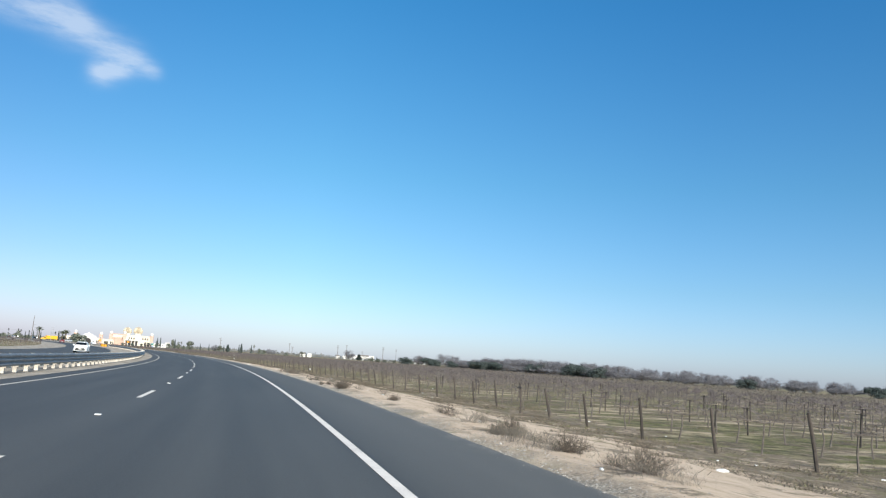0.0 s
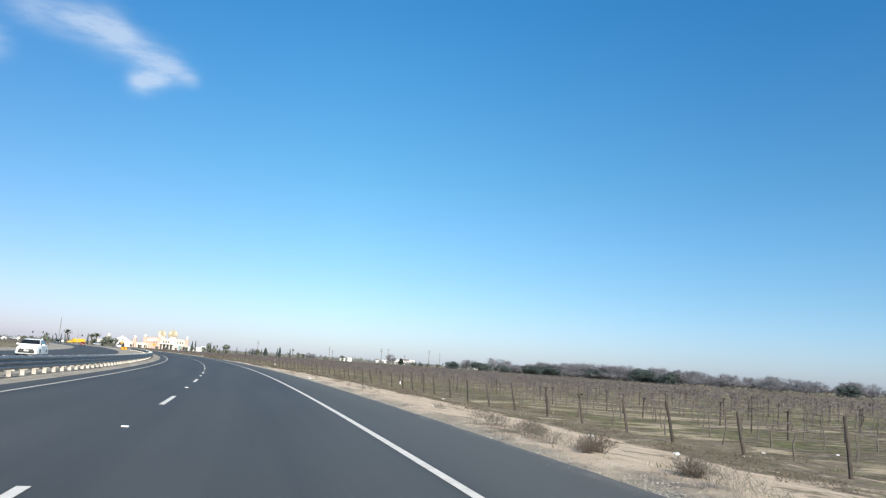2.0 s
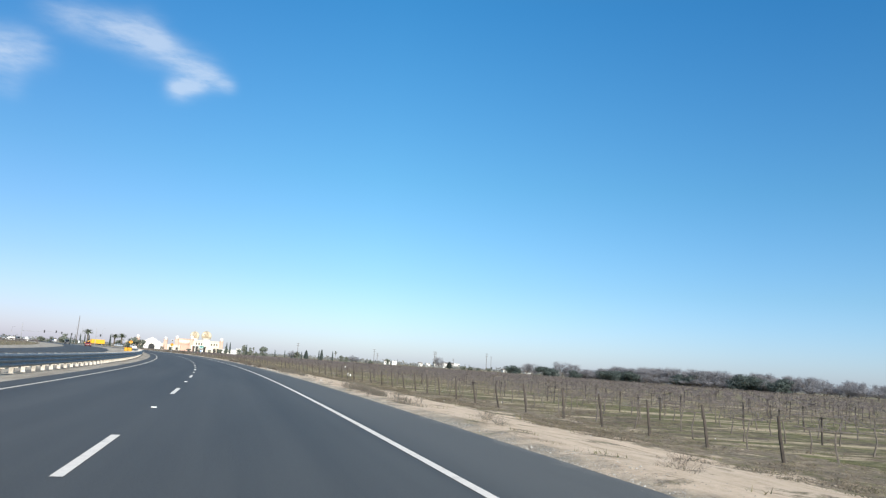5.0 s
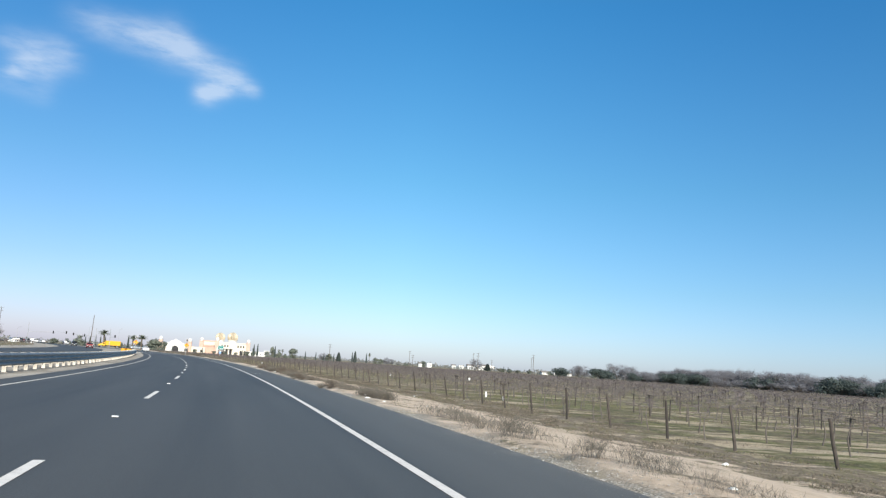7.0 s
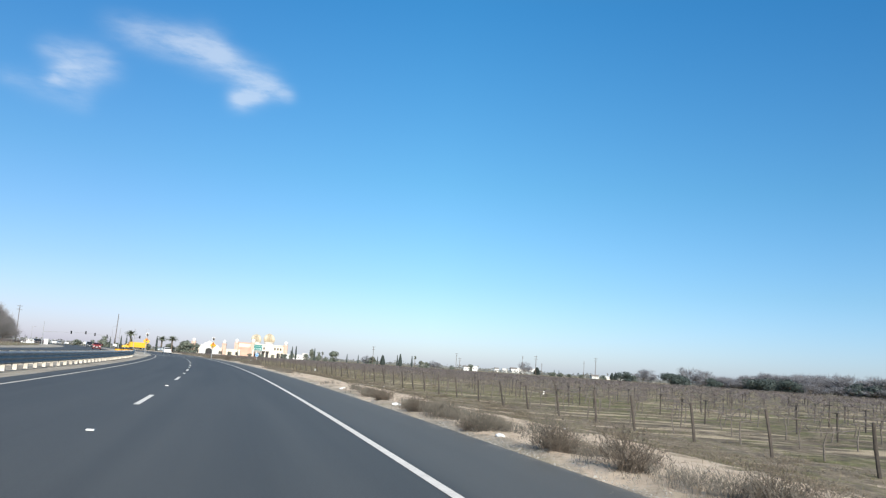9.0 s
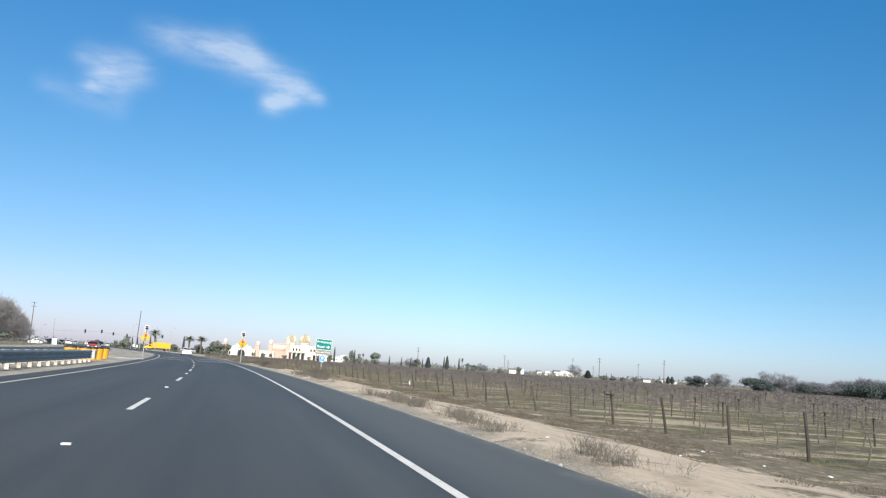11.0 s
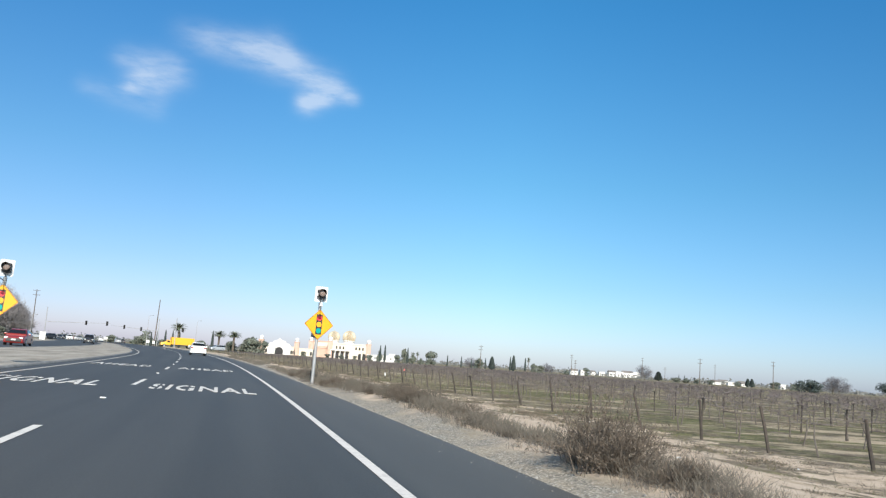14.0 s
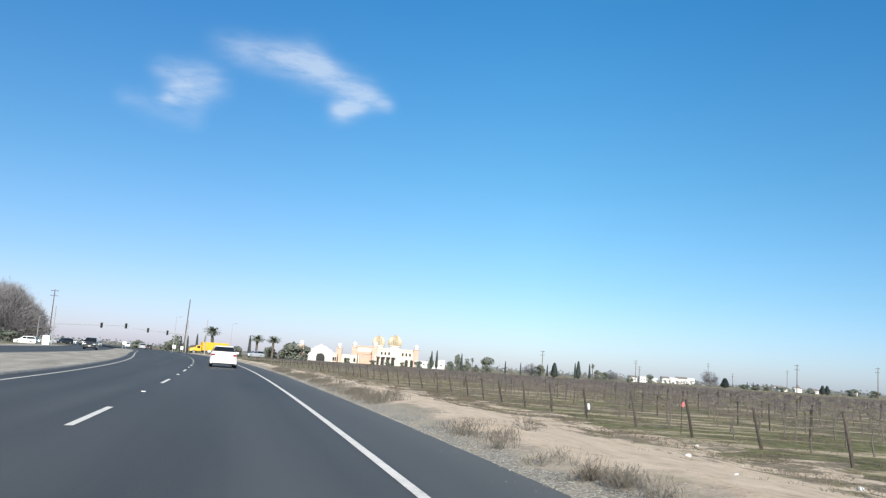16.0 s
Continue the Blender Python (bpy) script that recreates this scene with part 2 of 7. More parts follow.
def verge_build(nt, bsdf):
    """Along the road's edge: grey gravel, then a grassy fringe, a bare sandy track and weeds. U runs along the road, V across it, in metres."""
    tc = nt.nodes.new("ShaderNodeTexCoord")
    sep = nt.nodes.new("ShaderNodeSeparateXYZ")
    nt.links.new(tc.outputs["UV"], sep.inputs[0])
    uv, across = tc.outputs["UV"], sep.outputs["Y"]
    streak = coords(nt, "UV", (0.55, 1.0, 1.0))
    n_big, n_mid = noise_tex(nt, streak, 0.45, 5.0, 0.6), noise_tex(nt, streak, 1.6, 5.0, 0.65)
    n_fine, n_stone = noise_tex(nt, uv, 9.0, 6.0, 0.75), noise_tex(nt, uv, 62.0, 3.0, 0.6)
    wob = mathn(nt, "ADD", across, mathn(nt, "MULTIPLY", mathn(nt, "SUBTRACT", n_big, 0.5), 4.5))
    stones = add(nt, "ShaderNodeTexVoronoi", Scale=38.0)
    nt.links.new(uv, stones.inputs["Vector"])
    tone = nt.nodes.new("ShaderNodeSeparateColor")
    nt.links.new(stones.outputs["Color"], tone.inputs["Color"])
    gravel = ramp(nt, tone.outputs["Red"], [(0.0, (0.20, 0.178, 0.145)), (0.55, (0.42, 0.378, 0.305)), (0.85, (0.56, 0.505, 0.415)), (1.0, (0.76, 0.705, 0.60))])
    gravel = mix(nt, ramp(nt, stones.outputs["Distance"], [(0.35, grey(0.0)), (0.75, grey(0.75))]), gravel, (0.09, 0.085, 0.075))
    gravel = mix(nt, ramp(nt, n_fine, [(0.42, grey(0.0)), (0.6, grey(0.45))]), gravel, (0.37, 0.35, 0.31))
    gravel = mix(nt, ramp(nt, n_mid, [(0.46, grey(0.0)), (0.62, grey(0.55))]), gravel, (0.44, 0.37, 0.275))
    sand = ramp(nt, mathn(nt, "ADD", mathn(nt, "MULTIPLY", n_mid, 0.6), mathn(nt, "MULTIPLY", n_fine, 0.4)), [(0.34, (0.355, 0.275, 0.20)), (0.47, (0.545, 0.435, 0.325)), (0.56, (0.62, 0.503, 0.385)), (0.68, (0.70, 0.585, 0.465))])
    n_clump = noise_tex(nt, coords(nt, "UV", (0.8, 1.0, 1.0)), 2.6, 6.0, 0.72)
    weed = ramp(nt, mathn(nt, "ADD", mathn(nt, "MULTIPLY", n_clump, 0.7), mathn(nt, "MULTIPLY", n_fine, 0.3)), [(0.36, (0.07, 0.058, 0.044)), (0.47, (0.135, 0.112, 0.082)), (0.56, (0.25, 0.205, 0.145)), (0.66, (0.42, 0.34, 0.245))])
    green = ramp(nt, n_clump, [(0.34, (0.06, 0.062, 0.026)), (0.66, (0.165, 0.165, 0.065))])
    weed = mix(nt, ramp(nt, n_mid, [(0.52, grey(0.0)), (0.60, grey(0.75))]), weed, green)
    n_spot = mathn(nt, "ADD", mathn(nt, "MULTIPLY", noise_tex(nt, coords(nt, "UV", (0.9, 0.8, 1.0)), 0.6, 6.0, 0.72), 0.82), mathn(nt, "MULTIPLY", n_fine, 0.18))
    spare = mathn(nt, "SUBTRACT", n_spot, ramp(nt, mathn(nt, "DIVIDE", across, 16.0), [(0.30, grey(-0.05)), (0.42, grey(0.0)), (0.54, grey(0.12)), (0.9, grey(0.20))]))
    bare = ramp(nt, mathn(nt, "DIVIDE", sep.outputs["X"], 500.0), [(0.63, grey(0.0)), (0.67, grey(0.075)), (0.84, grey(0.075)), (0.95, grey(0.0))])     # the track lies barer near the junction
    spare = mathn(nt, "ADD", spare, bare)
    is_sand = mathn(nt, "MULTIPLY", ramp(nt, mathn(nt, "DIVIDE", wob, 12.0), [(0.14, grey(0.0)), (0.21, grey(1.0))]), ramp(nt, spare, [(0.40, grey(0.1)), (0.455, grey(1.0))]))
    col = mix(nt, is_sand, weed, sand)
    wide = ramp(nt, mathn(nt, "DIVIDE", sep.outputs["X"], 500.0), [(0.60, grey(0.12)), (0.66, grey(0.35)), (0.76, grey(0.25)), (1.0, grey(0.15))])     # the gravel bank widens towards the junction
    is_gravel = ramp(nt, mathn(nt, "DIVIDE", mathn(nt, "ADD", mathn(nt, "SUBTRACT", across, wide), mathn(nt, "MULTIPLY", mathn(nt, "SUBTRACT", mathn(nt, "ADD", mathn(nt, "MULTIPLY", n_big, 0.7), mathn(nt, "MULTIPLY", n_mid, 0.3)), 0.5), 3.4)), 12.0), [(0.145, grey(1.0)), (0.19, grey(0.0))])
    col = mix(nt, is_gravel, col, gravel)
    nt.links.new(col, bsdf.inputs["Base Color"])
    bsdf.inputs["Roughness"].default_value = 0.95
    bsdf.inputs["Specular IOR Level"].default_value = 0.15
    bump(nt, bsdf, mathn(nt, "ADD", n_fine, mathn(nt, "MULTIPLY", n_stone, 0.5)), 0.7, 0.05)


def field_build(nt, bsdf):
    """Vineyard floor: winter grass, brown litter and pale sandy runs along the rows."""
    v = coords(nt, "Object")
    run = coords(nt, "Object", (0.17, 0.55, 1.0))
    n_big, n_mid, n_fine = noise_tex(nt, v, 0.035, 4.0), noise_tex(nt, v, 0.6, 5.0, 0.65), noise_tex(nt, v, 7.0, 4.0, 0.7)
    n_run = noise_tex(nt, run, 1.0, 4.0, 0.6)
    n_patch = noise_tex(nt, coords(nt, "Object", (0.10, 0.30, 1.0)), 1.0, 5.0, 0.62)
    n_clump = mathn(nt, "ADD", mathn(nt, "MULTIPLY", noise_tex(nt, v, 1.9, 5.0, 0.7), 0.7), mathn(nt, "MULTIPLY", n_fine, 0.3))
    brown = ramp(nt, n_clump, [(0.38, (0.075, 0.06, 0.046)), (0.5, (0.14, 0.115, 0.086)), (0.62, (0.29, 0.24, 0.175))])
    green = ramp(nt, n_clump, [(0.38, (0.065, 0.067, 0.030)), (0.5, (0.125, 0.128, 0.056)), (0.62, (0.23, 0.225, 0.108))])
    sand = ramp(nt, n_fine, [(0.33, (0.32, 0.255, 0.175)), (0.67, (0.54, 0.45, 0.325))])
    col = mix(nt, ramp(nt, mathn(nt, "ADD", mathn(nt, "MULTIPLY", n_mid, 0.6), mathn(nt, "MULTIPLY", n_big, 0.4)), [(0.43, grey(0.0)), (0.55, grey(0.9))]), brown, green)
    sandy = mathn(nt, "MULTIPLY", ramp(nt, n_run, [(0.495, grey(0.0)), (0.56, grey(1.0))]), ramp(nt, mathn(nt, "ADD", mathn(nt, "MULTIPLY", n_patch, 0.6), mathn(nt, "MULTIPLY", n_mid, 0.4)), [(0.45, grey(0.0)), (0.53, grey(0.9))]))
    col = mix(nt, sandy, col, sand)
    nt.links.new(col, bsdf.inputs["Base Color"])
    bsdf.inputs["Roughness"].default_value = 0.95
    bsdf.inputs["Specular IOR Level"].default_value = 0.1
    bump(nt, bsdf, n_fine, 0.8, 0.06)


def median_build(nt, bsdf):
    uv = nt.nodes.new("ShaderNodeTexCoord").outputs["UV"]
    streak = coords(nt, "UV", (0.2, 1.0, 1.0))
    n_mid, n_fine = noise_tex(nt, streak, 0.9, 5.0, 0.6), noise_tex(nt, uv, 22.0, 4.0, 0.65)
    col = ramp(nt, mathn(nt, "ADD", mathn(nt, "MULTIPLY", n_mid, 0.55), mathn(nt, "MULTIPLY", n_fine, 0.45)), [(0.36, (0.19, 0.172, 0.142)), (0.5, (0.33, 0.30, 0.255)), (0.64, (0.46, 0.425, 0.365))])
    nt.links.new(col, bsdf.inputs["Base Color"])
    bsdf.inputs["Roughness"].default_value = 0.95
    bsdf.inputs["Specular IOR Level"].default_value = 0.15
    bump(nt, bsdf, n_fine, 0.6, 0.03)


def leaf_build(dark, light):
    def build(nt, bsdf):
        geo = nt.nodes.new("ShaderNodeNewGeometry")
        info = nt.nodes.new("ShaderNodeObjectInfo")
        fac = mathn(nt, "ADD", mathn(nt, "MULTIPLY", geo.outputs["Random Per Island"], 0.75), mathn(nt, "MULTIPLY", info.outputs["Random"], 0.25))
        nt.links.new(ramp(nt, fac, [(0.0, dark), (1.0, light)]), bsdf.inputs["Base Color"])
        bsdf.inputs["Roughness"].default_value = 0.8
        bsdf.inputs["Specular IOR Level"].default_value = 0.2
    return mat("foliage", build)


def glass_build(nt, bsdf):
    bsdf.inputs["Base Color"].default_value = (0.012, 0.014, 0.016, 1)
    bsdf.inputs["Roughness"].default_value = 0.08
    bsdf.inputs["Specular IOR Level"].default_value = 0.6


ASPHALT = mat("asphalt", asphalt_build)
WHITE_PAINT = mat("road_paint_white", paint_build((0.76, 0.72, 0.66)))
YELLOW_PAINT = mat("road_paint_cream", paint_build((0.60, 0.55, 0.48)))
VERGE = mat("verge_soil", verge_build)
FIELD = mat("field_soil", field_build)
MEDIAN = mat("median_gravel", median_build)
CONCRETE = surface("kerb_concrete", (0.17, 0.163, 0.15), (0.32, 0.305, 0.28), 2.0, 0.9, fine=35.0)
STONES = leaf_build((0.09, 0.086, 0.078), (0.46, 0.435, 0.395))
GALV = surface("galvanised_steel", (0.13, 0.14, 0.15), (0.24, 0.25, 0.26), 3.0, 0.5, 0.35, 40.0, 0.08)
GALV_POST = surface("galvanised_post", (0.27, 0.275, 0.28), (0.42, 0.425, 0.43), 4.0, 0.5, 0.35, 50.0, 0.08)
RAIL_WOOD = surface("rail_block", (0.38, 0.35, 0.30), (0.58, 0.55, 0.49), 6.0, 0.85, vary=0.2)
WEED_MAT = leaf_build((0.055, 0.046, 0.035), (0.185, 0.156, 0.116))
WEED_DARK = leaf_build((0.05, 0.041, 0.033), (0.175, 0.145, 0.112))
STAKE = surface("weathered_stake", (0.034, 0.028, 0.024), (0.084, 0.069, 0.058), 5.0, 0.9, fine=40.0, relief=0.4, vary=0.3)
BARK = surface("vine_bark", (0.065, 0.055, 0.047), (0.165, 0.142, 0.122), 8.0, 0.95, fine=60.0, relief=0.5)
CANE = leaf_build((0.068, 0.058, 0.058), (0.17, 0.148, 0.15))
SHRUB = leaf_build((0.045, 0.038, 0.031), (0.185, 0.152, 0.122))
SHRUB_GREY = leaf_build((0.055, 0.050, 0.043), (0.205, 0.182, 0.15))
LEAF_DARK = leaf_build((0.036, 0.050, 0.048), (0.072, 0.090, 0.083))
# garden green, paled and greyed so that the colour carries haze
LEAF_GREEN_HAZY = leaf_build((0.088, 0.102, 0.085), (0.165, 0.18, 0.145))
# twig grey with the bluish haze of distance mixed into the colour
TWIG_GREY_HAZY = leaf_build((0.125, 0.129, 0.146), (0.215, 0.215, 0.235))
# the tall trees' twigs, lightened further to hold the haze before them
TWIG_PALE_HAZY = leaf_build((0.185, 0.178, 0.186), (0.31, 0.295, 0.30))
# frond green, with some haze put into the colour
PALM_LEAF_HAZY = leaf_build((0.075, 0.09, 0.06), (0.17, 0.185, 0.125))
TRUNK = surface("tree_bark", (0.07, 0.055, 0.042), (0.16, 0.13, 0.10), 3.0, 0.95, fine=25.0, relief=0.5)
UTIL_WOOD = surface("utility_pole_wood", (0.07, 0.055, 0.045), (0.14, 0.115, 0.09), 2.0, 0.9, fine=20.0)
CAR_WHITE = surface("car_paint_white", (0.78, 0.78, 0.77), (0.82, 0.82, 0.81), 0.8, 0.28, fine=8.0, relief=0.0)
CAR_DARK = surface("car_paint_dark", (0.018, 0.02, 0.025), (0.028, 0.03, 0.036), 0.8, 0.25, fine=8.0, relief=0.0)
CAR_RED = surface("car_paint_red", (0.22, 0.018, 0.016), (0.27, 0.026, 0.022), 0.8, 0.28, fine=8.0, relief=0.0)
CAR_SILVER = surface("car_paint_silver", (0.36, 0.37, 0.38), (0.44, 0.45, 0.46), 0.8, 0.3, 0.3, fine=8.0, relief=0.0)
TRUCK_YELLOW = surface("truck_paint_yellow", (0.70, 0.36, 0.02), (0.78, 0.42, 0.03), 0.6, 0.4, fine=6.0, relief=0.02)
RUBBER = surface("tyre_rubber", (0.016, 0.016, 0.016), (0.03, 0.03, 0.03), 6.0, 0.85)
TRIM_BLACK = surface("black_plastic", (0.018, 0.018, 0.019), (0.03, 0.03, 0.031), 6.0, 0.55)
RIM = surface("wheel_alloy", (0.42, 0.42, 0.43), (0.55, 0.55, 0.56), 6.0, 0.35, 0.7)
GLASS = mat("dark_car_glass", glass_build)
LAMP_RED = surface("tail_lamp_red", (0.20, 0.012, 0.01), (0.26, 0.02, 0.016), 6.0, 0.2)
LAMP_CLEAR = surface("lamp_clear", (0.60, 0.60, 0.58), (0.72, 0.72, 0.70), 6.0, 0.15)
SIGN_GREEN = surface("sign_sheeting_green", (0.0, 0.145, 0.132), (0.001, 0.17, 0.155), 1.5, 0.55, fine=12.0, relief=0.02, spec=0.2)
SIGN_WHITE = surface("sign_sheeting_white", (0.74, 0.74, 0.72), (0.80, 0.80, 0.78), 1.5, 0.5, fine=12.0, relief=0.02)
SIGN_BROWN = surface("sign_sheeting_brown", (0.10, 0.078, 0.07), (0.125, 0.098, 0.09), 1.5, 0.5, fine=12.0, relief=0.02)
SIGN_BLUE = surface("sign_sheeting_blue", (0.01, 0.17, 0.50), (0.015, 0.20, 0.56), 1.5, 0.5, fine=12.0, relief=0.02)
SIGN_YELLOW = surface("sign_sheeting_yellow", (0.76, 0.32, 0.004), (0.82, 0.36, 0.006), 1.5, 0.5, fine=12.0, relief=0.02)
SIGN_BLACK = surface("sign_black", (0.02, 0.02, 0.022), (0.032, 0.032, 0.034), 1.5, 0.5, fine=12.0, relief=0.02)
SIGN_RED = surface("sign_red_disc", (0.58, 0.03, 0.04), (0.65, 0.045, 0.055), 1.5, 0.5, fine=12.0, relief=0.02)
SIGN_CYAN = surface("sign_green_disc", (0.0, 0.27, 0.245), (0.001, 0.31, 0.28), 1.5, 0.55, fine=12.0, relief=0.02, spec=0.2)
BACKPLATE = surface("backplate_white", (0.43, 0.44, 0.45), (0.54, 0.55, 0.56), 3.0, 0.5)
WHITE_ENAMEL = surface("white_enamel", (0.62, 0.62, 0.60), (0.74, 0.74, 0.72), 4.0, 0.4)
SIGN_BORDER = surface("sign_border", (0.07, 0.018, 0.012), (0.10, 0.03, 0.02), 1.5, 0.5, fine=12.0, relief=0.02)
LENS = surface("signal_lens_amber", (0.15, 0.11, 0.095), (0.24, 0.19, 0.17), 3.0, 0.2, fine=20.0)
CABINET_GREY = surface("cabinet_grey", (0.16, 0.17, 0.19), (0.23, 0.24, 0.26), 2.0, 0.5, 0.3)
BARREL_YELLOW = surface("barrel_yellow", (0.62, 0.28, 0.015), (0.72, 0.35, 0.025), 3.0, 0.5)
LITTER_WHITE = surface("litter_white", (0.62, 0.62, 0.60), (0.80, 0.80, 0.78), 8.0, 0.7)
LITTER_RED = surface("litter_red", (0.55, 0.13, 0.12), (0.65, 0.2, 0.18), 8.0, 0.7)
STUCCO = surface("cream_stucco", (0.60, 0.53, 0.43), (0.70, 0.63, 0.52), 0.3, 0.9, fine=3.0)
STUCCO_PINK = surface("terracotta_stucco", (0.50, 0.33, 0.26), (0.60, 0.42, 0.34), 0.3, 0.9, fine=3.0)
WALL_WHITE = surface("white_wall", (0.58, 0.565, 0.54), (0.72, 0.705, 0.675), 0.3, 0.85, fine=3.0)
GOLD = surface("gilded_dome", (0.38, 0.315, 0.215), (0.52, 0.45, 0.34), 0.4, 0.5, 0.1, fine=3.0)
# window panes, and the dark plates that stand for shade in archways
GLASS_AND_SHADE_DARK = surface("window_glass_and_shade", (0.02, 0.022, 0.025), (0.04, 0.042, 0.046), 1.0, 0.15, fine=4.0, relief=0.0)
ROOF_GREY = surface("roof_shingle", (0.12, 0.11, 0.10), (0.22, 0.20, 0.185), 0.5, 0.9, fine=6.0)

# ---- the road's line and small building tools ----
TURN = (0.165904, 0.166632, 0.007826, 0.009157, -0.014419)   # heading along the right edge line, by (s / 230 - 1)
STEP = 1.0
LINE_S = np.arange(-80.0, 2600.0, STEP)
BEND = 0.000752          # the curve beyond 400 m, easing out from 580 to 640 m


def headings():
    u = np.clip(LINE_S, -20.0, 399.0) / 230.0 - 1.0
    h = np.polynomial.polynomial.polyval(u, TURN)
    ease = np.where(LINE_S < 400, 0.0, np.where(LINE_S < 580, BEND, np.clip(BEND * (640.0 - LINE_S) / 60.0, 0.0, BEND)))
    early = np.interp(LINE_S, (-80.0, 30.0, 90.0, 185.0, 235.0), (0.0127, 0.0125, 0.0100, 0.0035, 0.0))
    return h + np.cumsum(ease) * STEP - early


LINE_H = headings()
LINE_X = np.cumsum(-np.sin(LINE_H)) * STEP
LINE_Y = np.cumsum(np.cos(LINE_H)) * STEP
ORIGIN = 80
LINE_X, LINE_Y = LINE_X - LINE_X[ORIGIN] + -0.450, LINE_Y - LINE_Y[ORIGIN] + -0.089


def heading(s):
    return float(np.interp(s, LINE_S, LINE_H))


def bank(s, l):
    """The bend is banked: its inner, left side lies lower, less and less towards the junction; the field keeps level."""
    slope = float(np.interp(s, (0.0, 90.0, 185.0, 230.0, 300.0), (0.0140, 0.0108, 0.0070, 0.0038, 0.0)))
    return slope * (max(l, -12.0) + 1.4) * min(1.0, max(0.0, (8.0 - l) / 6.0))


LINE_RISE = np.cumsum(np.interp(LINE_S, (-80.0, 40.0, 90.0, 185.0, 235.0), (0.0048, 0.0048, 0.0038, 0.0017, 0.0))[::-1])[::-1] * STEP


def rise(s, l):
    """The land by the road falls gently towards the junction; far to either side it lies flat."""
    return float(np.interp(s, LINE_S, LINE_RISE)) * min(1.0, max(0.0, (150.0 - abs(l)) / 115.0))


def land(x, y):
    """The same at a place on the plan."""
    s = float(np.interp(y, LINE_Y, LINE_S))
    return rise(s, x - float(np.interp(s, LINE_S, LINE_X)))


def at(s, l, z=0.0):
    """The place s metres along the right edge line and l metres to its right."""
    h = heading(s)
    z += bank(s, l) + rise(s, l)
    return Vector((float(np.interp(s, LINE_S, LINE_X)) + l * math.cos(h), float(np.interp(s, LINE_S, LINE_Y)) + l * math.sin(h), z))


def along(s, l, z=0.0, turn=0.0):
    """A pose there, its y axis along the road."""
    p = at(s, l, z)
    return pose(p.x, p.y, p.z, 0, 0, math.degrees(heading(s)) + turn)


def mesh_of(bm, name, material):
    me = bpy.data.meshes.new(name)
    bm.to_mesh(me)
    bm.free()
    for m in material if isinstance(material, (list, tuple)) else (material,):
        me.materials.append(m)
    return me


def part(name, bm, material, parent=None, label=""):
    """One mesh object from a bmesh, under a thing or a part."""
    ob = new(name, mesh_of(bm, name, material))
    if parent is not None:
        ob.parent = parent
    return tagged(ob, label)


def thing(name, m, label, category, group="", kind=""):
    ob = new(name)
    ob.matrix_basis = m
    return tagged(ob, label, category, group, kind)


def raw(name, verts, faces, material, smooth=False):
    used = sorted({k for f in faces for k in f})
    if len(used) < len(verts):
        place = {k: n for n, k in enumerate(used)}
        verts, faces = [verts[k] for k in used], [tuple(place[k] for k in f) for f in faces]
    me = bpy.data.meshes.new(name)
    me.from_pydata([tuple(v) for v in verts], [], faces)
    me.materials.append(material)
    if smooth:
        me.polygons.foreach_set("use_smooth", [True] * len(me.polygons))
    return me


def box(bm, sx, sy, sz, x=0.0, y=0.0, z=0.0, bevel=0.0, m=None, mat_index=0):
    """A box of that size whose middle is at x, y, z."""
    r = bmesh.ops.create_cube(bm, size=1.0, matrix=(m or Matrix()) @ Matrix.Translation((x, y, z)) @ Matrix.Diagonal((sx, sy, sz, 1)))
    faces = {f for v in r["verts"] for f in v.link_faces}
    for f in faces:
        f.material_index = mat_index
    if bevel:
        edges = list({e for v in r["verts"] for e in v.link_edges})
        bmesh.ops.bevel(bm, geom=edges, offset=bevel, segments=2, affect="EDGES", profile=0.6)


def rod(bm, a, b, r0, r1=None, sides=8, caps=True):
    """A round bar from a to b."""
    a, b = Vector(a), Vector(b)
    d = b - a
    m = Matrix.Translation((a + b) / 2) @ d.to_track_quat("Z", "Y").to_matrix().to_4x4()
    bmesh.ops.create_cone(bm, cap_ends=caps, segments=sides, radius1=r0, radius2=r0 if r1 is None else r1, depth=d.length, matrix=m)


def lathe(bm, profile, sides=24, m=None):
    """A turned form: profile of (radius, height)."""
    m = m or Matrix()
    rings = []
    for r, z in profile:
        rings.append([bm.verts.new(m @ Vector((r * math.cos(2 * math.pi * k / sides), r * math.sin(2 * math.pi * k / sides), z))) for k in range(sides)])
    for lo, hi in zip(rings, rings[1:]):
        for k in range(sides):
            bm.faces.new((lo[k], lo[(k + 1) % sides], hi[(k + 1) % sides], hi[k]))
    for ring, flip in ((rings[0], True), (rings[-1], False)):
        if profile[0 if flip else -1][0] > 1e-4:
            bm.faces.new(ring[::-1] if flip else ring)


def plate(bm, outline, thick, y=0.0):
    """A flat plate in the x-z plane, its face towards -y."""
    front = [bm.verts.new((x, y, z)) for x, z in outline]
    back = [bm.verts.new((x, y + thick, z)) for x, z in outline]
    bm.faces.new(front)
    bm.faces.new(back[::-1])
    n = len(outline)
    for k in range(n):
        bm.faces.new((front[(k + 1) % n], front[k], back[k], back[(k + 1) % n]))
    bmesh.ops.recalc_face_normals(bm, faces=bm.faces[:])


